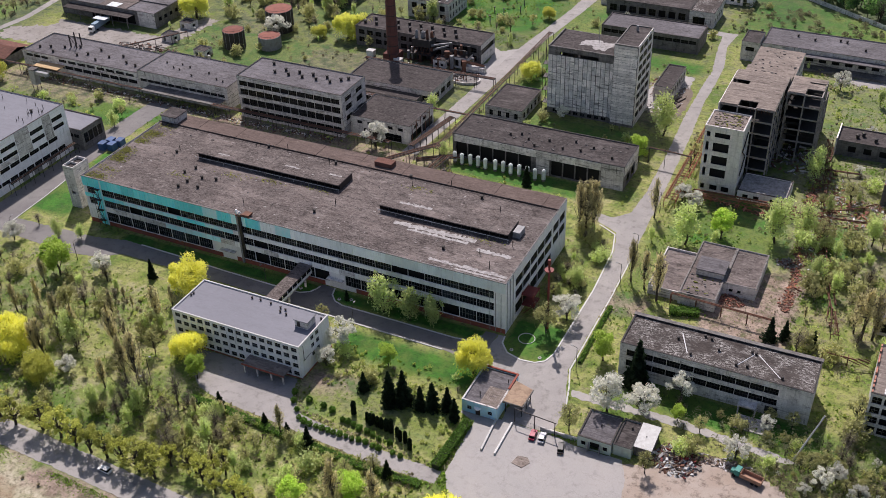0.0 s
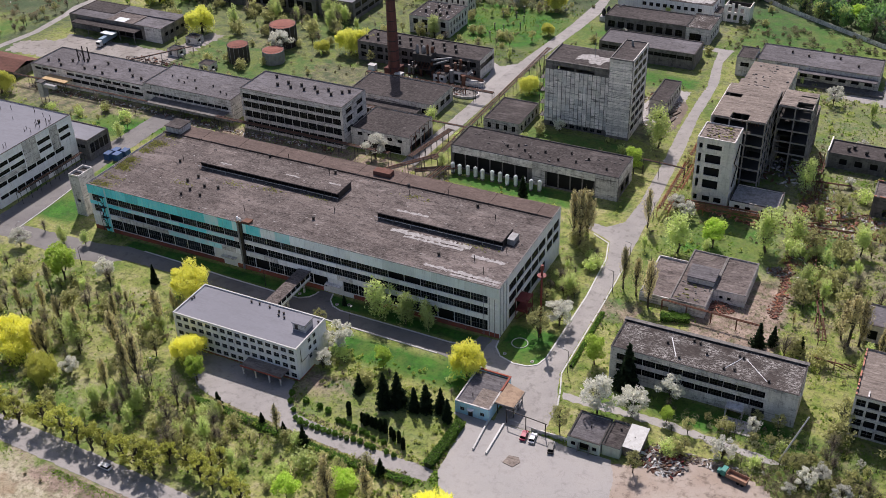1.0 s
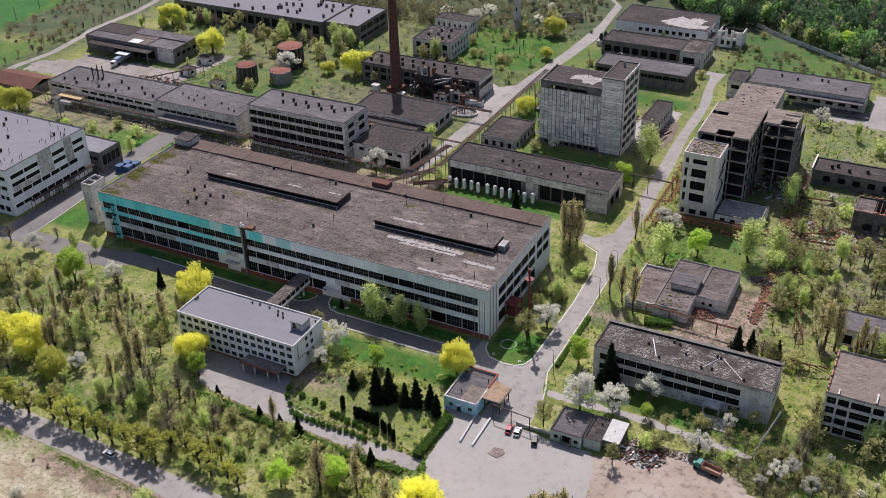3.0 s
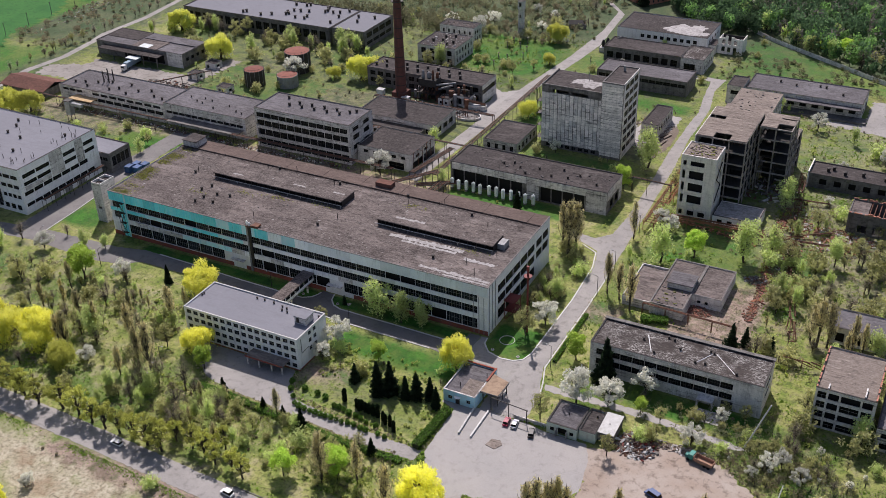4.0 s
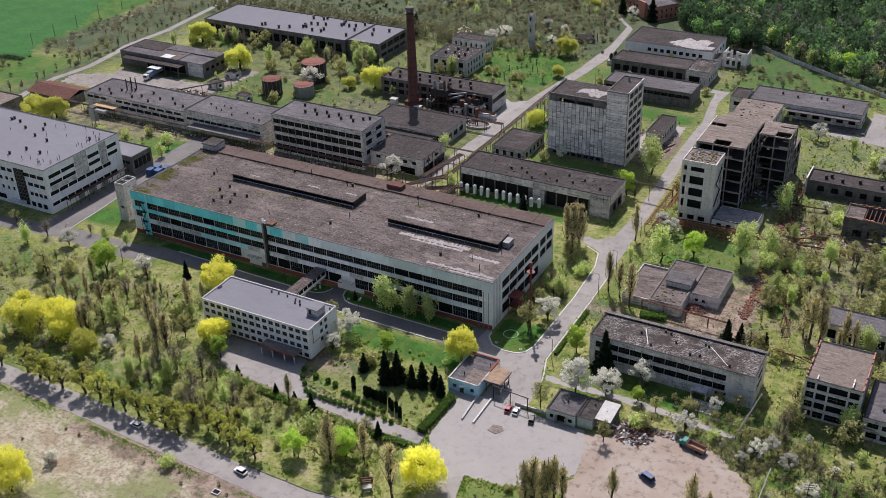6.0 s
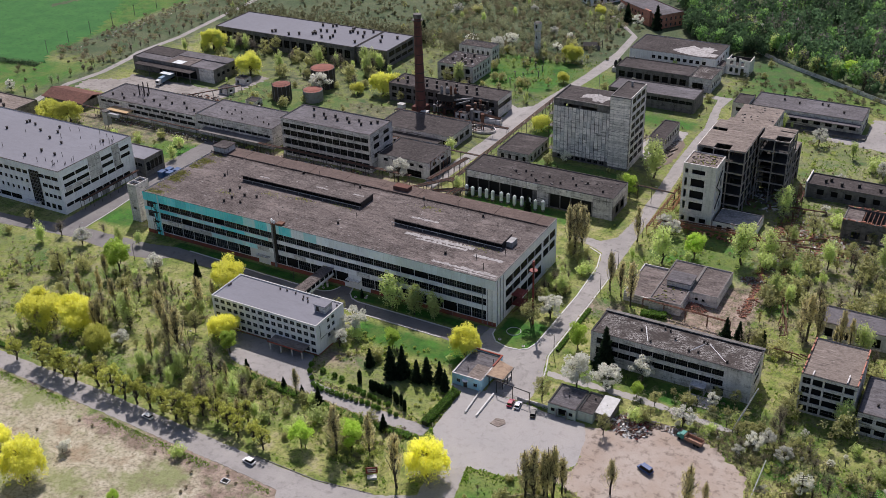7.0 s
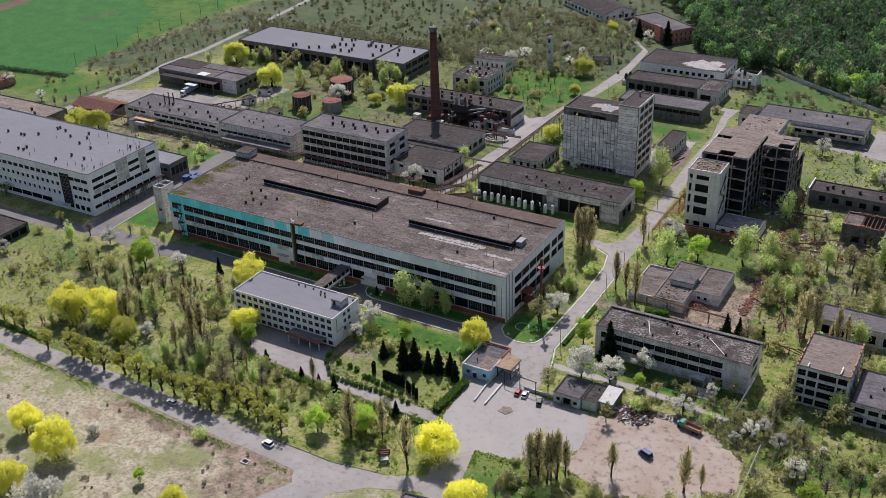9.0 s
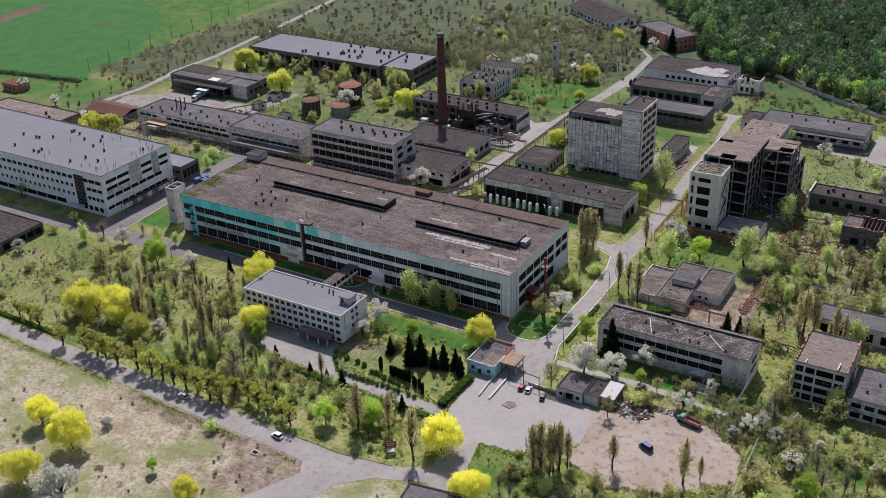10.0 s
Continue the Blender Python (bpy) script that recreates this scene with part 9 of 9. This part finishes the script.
def red_mast():
    m = thing("signal_mast", "tall red steel mast with a round platform", "mast", 11, 8)
    part("shaft", Shape().tube((0, 0, 0), (0, 0, 25), 0.42, 0.32, 10), REDSTEEL, m)
    part("platform", Shape().tube((0, 0, 22.6), (0, 0, 22.9), 1.5, n=12), REDSTEEL, m)
    part("lamp_head", Shape().tube((0, 0, 25), (0, 0, 26.6), 0.55, 0.5, 10), REDSTEEL, m)
    s = thing("steel_staircase", "red steel stair frame against the factory gable", "staircase", 0.4, 12)
    f = Shape()
    for x in (0.3, 4.2):
        for y in (0, 5):
            f.tube((x, y, 0), (x, y, 8.5), 0.12, n=4)
    for z in (3.5, 7.5):
        f.box(0.1, -0.3, z, 4.4, 5.3, z + 0.15)
        f.tube((0.3, 0, z + 1), (4.2, 0, z + 1), 0.06, n=4).tube((4.2, 0, z + 1), (4.2, 5, z + 1), 0.06, n=4)
    f.tube((0.6, 0, 0), (3.8, 0, 3.6), 0.12, n=4).tube((3.8, 5, 3.6), (0.6, 5, 7.6), 0.12, n=4)
    part("frame", f, REDSTEEL, s)


red_mast()
ring = thing("flower_ring", "round white-edged flower bed on the lawn", "flower bed", 7, 0.5)
rs = Shape()
for k in range(20):
    a, c = math.tau * k / 20, math.tau * (k + 1) / 20
    rs.tube((2.6 * math.cos(a), 2.6 * math.sin(a), 0.12), (2.6 * math.cos(c), 2.6 * math.sin(c), 0.12), 0.13, n=5)
part("edge", rs, WHITEKERB, ring)
for x, y in ((4.7, -6.4), (14.1, -6.6), (-57.6, -5.4), (-72.7, -5.2), (-76.4, -6.0), (-53.7, -4.1)):
    t = thing("tyre_planter", "white painted tyre used as a planter on the lawn", "planter", x, y, group="planters")
    part("tyre", Shape().tube((0, 0, 0), (0, 0, 0.3), 0.6, 0.55, 12), WHITEKERB, t)
    part("earth", Shape().tube((0, 0, 0.3), (0, 0, 0.33), 0.35, n=10), SOIL_PILE, t)


def lamp_post(x, y, h, turn=0):
    t = thing("street_lamp", "thin grey steel street lamp with curved arm", "street lamp", x, y, 0, turn, group="street lamps")
    part("pole", Shape().tube((0, 0, -0.1), (0, 0, h), 0.13, 0.08, 6), DARKSTEEL, t)
    part("arm", Shape().tube((0, 0, h), (1.4, 0, h + 0.4), 0.06, n=5), DARKSTEEL, t)
    part("head", Shape().box(1.2, -0.18, h + 0.3, 2.0, 0.18, h + 0.5), GREYSTEEL, t)


for x, y, h, a in ((26, -7, 8.5, 180), (25, 39, 8.5, 180), (25, 58, 8.5, 180), (-46.5, -15.2, 7.8, 90), (-3.4, -17.2, 7.5, 90), (-86, -6.3, 7.5, -90), (-120, -5.4, 7.5, -90), (-155, -22.5, 7.5, 90), (17, 120, 8.5, 0), (24.5, 88, 8.5, 180), (-188, -19.5, 7.5, 90),
                   (-87, -71, 9, 0), (-90, -63, 9, 0), (-85, -76, 9, 0)):
    lamp_post(x, y, h, a)


def utility_pole(x, y, h, lean=0):
    t = thing("utility_pole", "wooden utility pole with cross-arms and insulators", "utility pole", x, y, group="utility poles")
    t.matrix_basis = pose(x, y, 0, 0, lean, 20)
    part("pole", Shape().tube((0, 0, -0.3), (0, 0, h), 0.16, 0.11, 6), BARK, t)
    for k in range(3):
        arm = part("cross_arm", Shape().box(-1.2, -0.06, h - 0.5 - k * 0.8, 1.2, 0.06, h - 0.35 - k * 0.8), BARK, t)
        for i in (-1.1, -0.5, 0.5, 1.1):
            part("insulator", Shape().tube((i, 0, h - 0.35 - k * 0.8), (i, 0, h - 0.15 - k * 0.8), 0.06, n=5), WHITEKERB, arm)


for x, y, h in ((136, -40, 10), (150, -36, 10), (-98, 340, 12), (-14, 346, 18), (-366, 200, 8), (-374, 250, 8), (-378, 290, 8), (-352, 150, 8), (128, -48, 9), (117.5, -42, 10)):
    utility_pole(x, y, h)
cottage = thing("cottage", "small red brick cottage beside the field track", "house", -414, 108)
part("wall", Shape().box(-7, -5, -0.1, 7, 5, 4.6), BRICK, cottage)
part("roof", Shape().prism([(-7.5, -5.5), (7.5, -5.5), (7.5, 5.5), (-7.5, 5.5)], 4.603, 5.0), ROOF_RED, cottage)
for u in (-4.5, -0.6, 3.3):
    part("window", Shape().box(u, -5.08, 1.4, u + 1.4, -5.004, 3.0), GLASS_D, cottage)
wp = thing("leaning_pole", "tall white concrete pole leaning over the lawn", "pole", 92, -18.4)
part("shaft", Shape().tube((0, 0, -0.2), (5.2, 3.8, 15), 0.28, 0.2, 8), WHITEKERB, wp)
lp = thing("leaning_pole", "pale concrete pole leaning over the scrub", "pole", 105, -58)
part("shaft", Shape().tube((0, 0, -0.2), (1.7, 17.0, 10.5), 0.22, 0.14, 7), WHITEKERB, lp)
yp = thing("gas_pipe", "yellow gas pipe on two posts in the scrub", "pipe", 103.9, -47.6)
part("pipe", Shape().tube((0, 0, 3.5), (12, 4.2, 3.5), 0.13, n=6), PIPEYELLOW, yp)
for u in (0.3, 11.7):
    part("post", Shape().tube((u, u * 0.35, -0.1), (u, u * 0.35, 3.5), 0.08, n=5), GREYSTEEL, yp)
gp = thing("gas_pipe", "yellow-grey gas pipe raised on posts along the yard", "pipe", 40, -84)
gpts = [(0, 0, 2.6), (9, 7, 2.8), (16, 8, 2.8), (24, 3, 2.6), (40, -2, 2.6)]
gs = Shape()
for p, q in zip(gpts, gpts[1:]):
    gs.tube(p, q, 0.14, n=6)
part("pipe", gs, PIPEYELLOW, gp)
for p in gpts:
    part("post", Shape().tube((p[0], p[1], -0.1), p, 0.08, n=5), GREYSTEEL, gp)
sg = thing("roadside_sign", "dark red roadside sign board on white plinth", "sign", 3.4, -89.6, 0, 35)
part("plinth", Shape().box(-1.4, -0.8, -0.1, 1.4, 0.8, 0.7), WHITEKERB, sg)
part("board", Shape().box(-1.8, -0.08, 2.0, 1.8, 0.08, 4.2), REDSTEEL, sg)
part("lettering_bar", Shape().box(-1.4, -0.12, 3.2, 1.4, -0.083, 3.6).box(-1.2, -0.12, 2.5, 1.2, -0.083, 2.8), WHITEKERB, sg)
part("post", Shape().tube((-1.2, 0, 0.6), (-1.2, 0, 2.0), 0.08).tube((1.2, 0, 0.6), (1.2, 0, 2.0), 0.08), DARKSTEEL, sg)
dr = thing("drain_box", "open concrete drain box in the dry field", "drain", -35, -111)
part("rim", Shape().box(-1.3, -1, -0.1, 1.3, -0.75, 0.35).box(-1.3, 0.75, -0.1, 1.3, 1, 0.35).box(-1.3, -0.75, -0.1, -1.05, 0.75, 0.35).box(1.05, -0.75, -0.1, 1.3, 0.75, 0.35), CONCRETE_L, dr)
# thin near-black sheet: the pit's shade is painted, nothing is dug
part("pit", Shape().box(-1.05, -0.75, 0.01, 1.05, 0.75, 0.05), INSIDE, dr)


def fence(pts, label, h=2.3):
    f = thing("fence", label, "fence", pts[0][0], pts[0][1])
    for (x0, y0), (x1, y1) in zip(pts, pts[1:]):
        d = math.hypot(x1 - x0, y1 - y0)
        n = max(1, int(d / 4))
        a = math.degrees(math.atan2(y1 - y0, x1 - x0))
        for i in range(n):
            key = ("fence", h)
            if key not in window_cache:
                window_cache[key] = (Shape().box(0.15, -0.06, 0, 3.85, 0.06, h).box(0.4, -0.09, 0.3, 3.6, -0.063, h - 0.3).mesh("panel", CONCRETE_L), Shape().box(-0.12, -0.12, -0.1, 0.12, 0.12, h + 0.2).mesh("post", CONCRETE))
            for nm, me in zip(("panel", "post"), window_cache[key]):
                o = new(nm, me)
                o.parent = f
                o.matrix_basis = pose(x0 - pts[0][0] + (x1 - x0) * i / n, y0 - pts[0][1] + (y1 - y0) * i / n, 0, 0, 0, a)


fence([(6, 344), (25, 328), (87, 288), (130, 262)], "pale concrete panel fence before the wood")


def rubble(label, x, y, rx, ry, n, seed, mats, size=0.9, height=1.6):
    t = thing("rubble_heap", label, "rubble", x, y)
    rnd = random.Random(seed)
    for k, mat in enumerate(mats):
        s = Shape()
        for i in range(n // len(mats)):
            a, r = rnd.uniform(0, math.tau), rnd.random() ** 0.7
            px, py = rx * r * math.cos(a), ry * r * math.sin(a)
            z = height * (1 - r) * rnd.random()
            l, w, hh = size * rnd.uniform(0.3, 1.6), size * rnd.uniform(0.1, 0.5), size * rnd.uniform(0.08, 0.3)
            q = Euler((rnd.uniform(-0.7, 0.7), rnd.uniform(-0.7, 0.7), rnd.uniform(0, 6.3))).to_matrix()
            v0 = len(s.v)
            s.box(-l, -w, -hh, l, w, hh)
            for j in range(v0, v0 + 8):
                s.v[j] = tuple(q @ Vector(s.v[j]) + Vector((px, py, max(0.1, z))))
        tagged(part("debris", s, mat, t), kind="stuff")


rubble("heap of broken boards, plastic and scrap in the yard", 63.5, -31.5, 6.5, 6, 330, 1, (RUST, WHITEKERB, CONCRETE_D, REDSTEEL, ROOF_TAN, SOIL_PILE))
rubble("heap of red bricks beside the ruined workshop", 60.5, 45, 4.5, 3.5, 240, 2, (BRICK, RUST, SOIL_PILE, TANKRED), 0.5, 1.2)
rubble("heap of grey-blue scrap on waste ground", 73, 73.5, 4, 3, 120, 3, (GREYSTEEL, CONCRETE_D, RUST), 0.5, 0.8)
rubble("scattered rusty scrap along the pipe run", 80, 104, 5, 40, 260, 4, (RUST, RUSTRED, CONCRETE), 0.7, 0.6)
rubble("scattered rusty scrap near the gutted shed", 93, 112, 16, 10, 200, 5, (RUST, RUSTRED, CONCRETE, BRICK), 0.7, 0.6)
rubble("fallen slabs and scrap at the foot of the ruin", 60, 148, 14, 14, 220, 6, (CONCRETE_D, RUST, CONCRETE), 1.0, 1.2)
rubble("soil and stones along the yard edge", 76, -27.5, 10, 2, 140, 7, (SOIL_PILE, CONCRETE, DIRT), 0.6, 0.8)
rubble("scrap stacked by the tower apron", -4, 190, 8, 12, 120, 8, (RUST, ROOF_TAN, CONCRETE), 0.7, 0.6)
rubble("scrap iron lying before the boiler house", -110, 164, 24, 5, 240, 9, (RUST, DARKSTEEL, GREYSTEEL), 0.9, 1.0)
rubble("dumped scrap and slabs along the back street", -60, 76, 6, 10, 160, 11, (CONCRETE_D, RUST, DARKSTEEL), 0.8, 0.7)
rubble("scrap and pallets in the depot yard", -250, 135, 20, 6, 160, 12, (RUST, CONCRETE_D, ROOF_TAN), 0.9, 0.8)
rubble("scrap heap behind the coal shed", -108, 126, 16, 4, 180, 13, (RUST, DARKSTEEL, CONCRETE), 0.9, 1.0)
rubble("litter of concrete by the pump house", -58, 128, 10, 4, 120, 14, (CONCRETE_L, CONCRETE_D, RUST), 0.7, 0.6)
rubble("stones and broken concrete behind the long factory", -120, 72, 40, 8, 200, 10, (CONCRETE, CONCRETE_D, RUST), 0.7, 0.5)
stub = thing("concrete_stub", "thin dark concrete stub standing in a grass plot", "post", -105.7, 230.3, group="concrete stubs")
part("shaft", Shape().tube((0, 0, -0.1), (0, 0, 3.2), 0.28, 0.24, 6), CONCRETE_D, stub)
part("head", Shape().box(-0.45, -0.45, 3.203, 0.45, 0.45, 3.5), DARKSTEEL, stub)
for x, y in ((-103, 234.1), (-108.3, 242.4), (-103, 242.1), (-111, 260.1), (-110.8, 269.1), (-103.8, 261.6), (-103.1, 270.8), (-96, 248), (-98, 258)):
    copy_thing(stub, pose(x, y, 0))
boundary_post = thing("boundary_post", "tall thin grey post on the field boundary", "post", -400.6, 157.1, group="boundary posts")
part("shaft", Shape().tube((0, 0, -0.2), (0, 0, 8.5), 0.2, 0.14, 6), CONCRETE_D, boundary_post)
part("bracket", Shape().box(-0.5, -0.08, 7.8, 0.5, 0.08, 8.0), DARKSTEEL, boundary_post)
for x, y in ((-402.4, 177.2), (-404.9, 199.1), (-406.3, 220.9), (-405.5, 242), (-404.7, 263.5), (-406.4, 286.9), (-407.5, 307.9), (-403.8, 328.2)):
    copy_thing(boundary_post, pose(x, y, 0, 0, 0, 30))
rubble("pale rubble and timber strewn along the field boundary", -390, 225, 10, 60, 180, 15, (CONCRETE, ROOF_TAN, SOIL_PILE), 0.6, 0.4)
beam_rnd = random.Random(71)
for i in range(9):
    t = thing("timber_stack", "weathered timber beams stacked on bare earth", "timber", 4.5 + (i % 3) * 1.9, 164 + (i // 3) * 8 + beam_rnd.uniform(-1, 1), 0.07, beam_rnd.uniform(55, 100), group="timber stacks")
    for k in range(4):
        part("beam", Shape().box(-3, k * 0.42, 0.02, 3 + beam_rnd.uniform(-0.6, 0.6), k * 0.42 + 0.34, 0.34), ROOF_TAN if k % 2 else BARK, t)
    for k in range(3):
        part("beam", Shape().box(-2.8, k * 0.42 + 0.2, 0.344, 2.8, k * 0.42 + 0.5, 0.62), ROOF_TAN, t)
dt = thing("duct_tower", "grey sheet-metal duct tower on a steel frame", "duct tower", -269.0, 78.4)
part("casing", Shape().box(-1.6, -1.4, 3.2, 1.6, 1.4, 10.5), GREYSTEEL, dt)
part("hood", Shape().box(-1.9, -1.7, 10.503, 1.9, 1.7, 10.8), DARKSTEEL, dt)
part("cross_duct", Shape().box(1.603, -0.8, 8.2, 9.0, 0.8, 9.8), GREYSTEEL, dt)
for u, v in ((-1.4, -1.2), (1.2, -1.2), (-1.4, 1.0), (1.2, 1.0)):
    part("leg", Shape().box(u, v, -0.1, u + 0.2, v + 0.2, 3.197), DARKSTEEL, dt)
h = thing("field_hedge", "dark overgrown hedge bank at the field edge", "hedge", -470, 125, 0, 8)
rg = np.random.default_rng(90)
q = np.stack([rg.uniform(0, 84, 5200), rg.normal(size=5200) * 1.6, np.abs(rg.normal(size=5200)) * 0.8 + 0.1], 1)
o = new("leaves", cloud_mesh("leaves", WOODS, [leaf_sprays(rg, q, 0.3)]))
o.parent = h
for k, (x, y) in enumerate(((-247.8, 163.4), (-246.4, 146.4), (-219.5, 137.2))):
    h = block("brick_hut", "small grey hut with broken flat roof in the grass", x - 4, y, x + 3, y + 6, 3.6, CONCRETE_L, ROOF_DARK, {"S": [(0.3, 2.4, [(1, 2.6)]), ], "E": [(1, 2.4, [(1.5, 4)])]}, category="hut", skip=1)
    part("stub_wall", Shape().box(7.01, 0.5, -0.1, 9.5, 0.9, 1.6), CONCRETE, h)
trestle("pipe_trestle", "dark frames and ducts along the hall gable", (-209, 2), (-209, 38), 5.0, 2.4, DARKSTEEL, 5, 3)
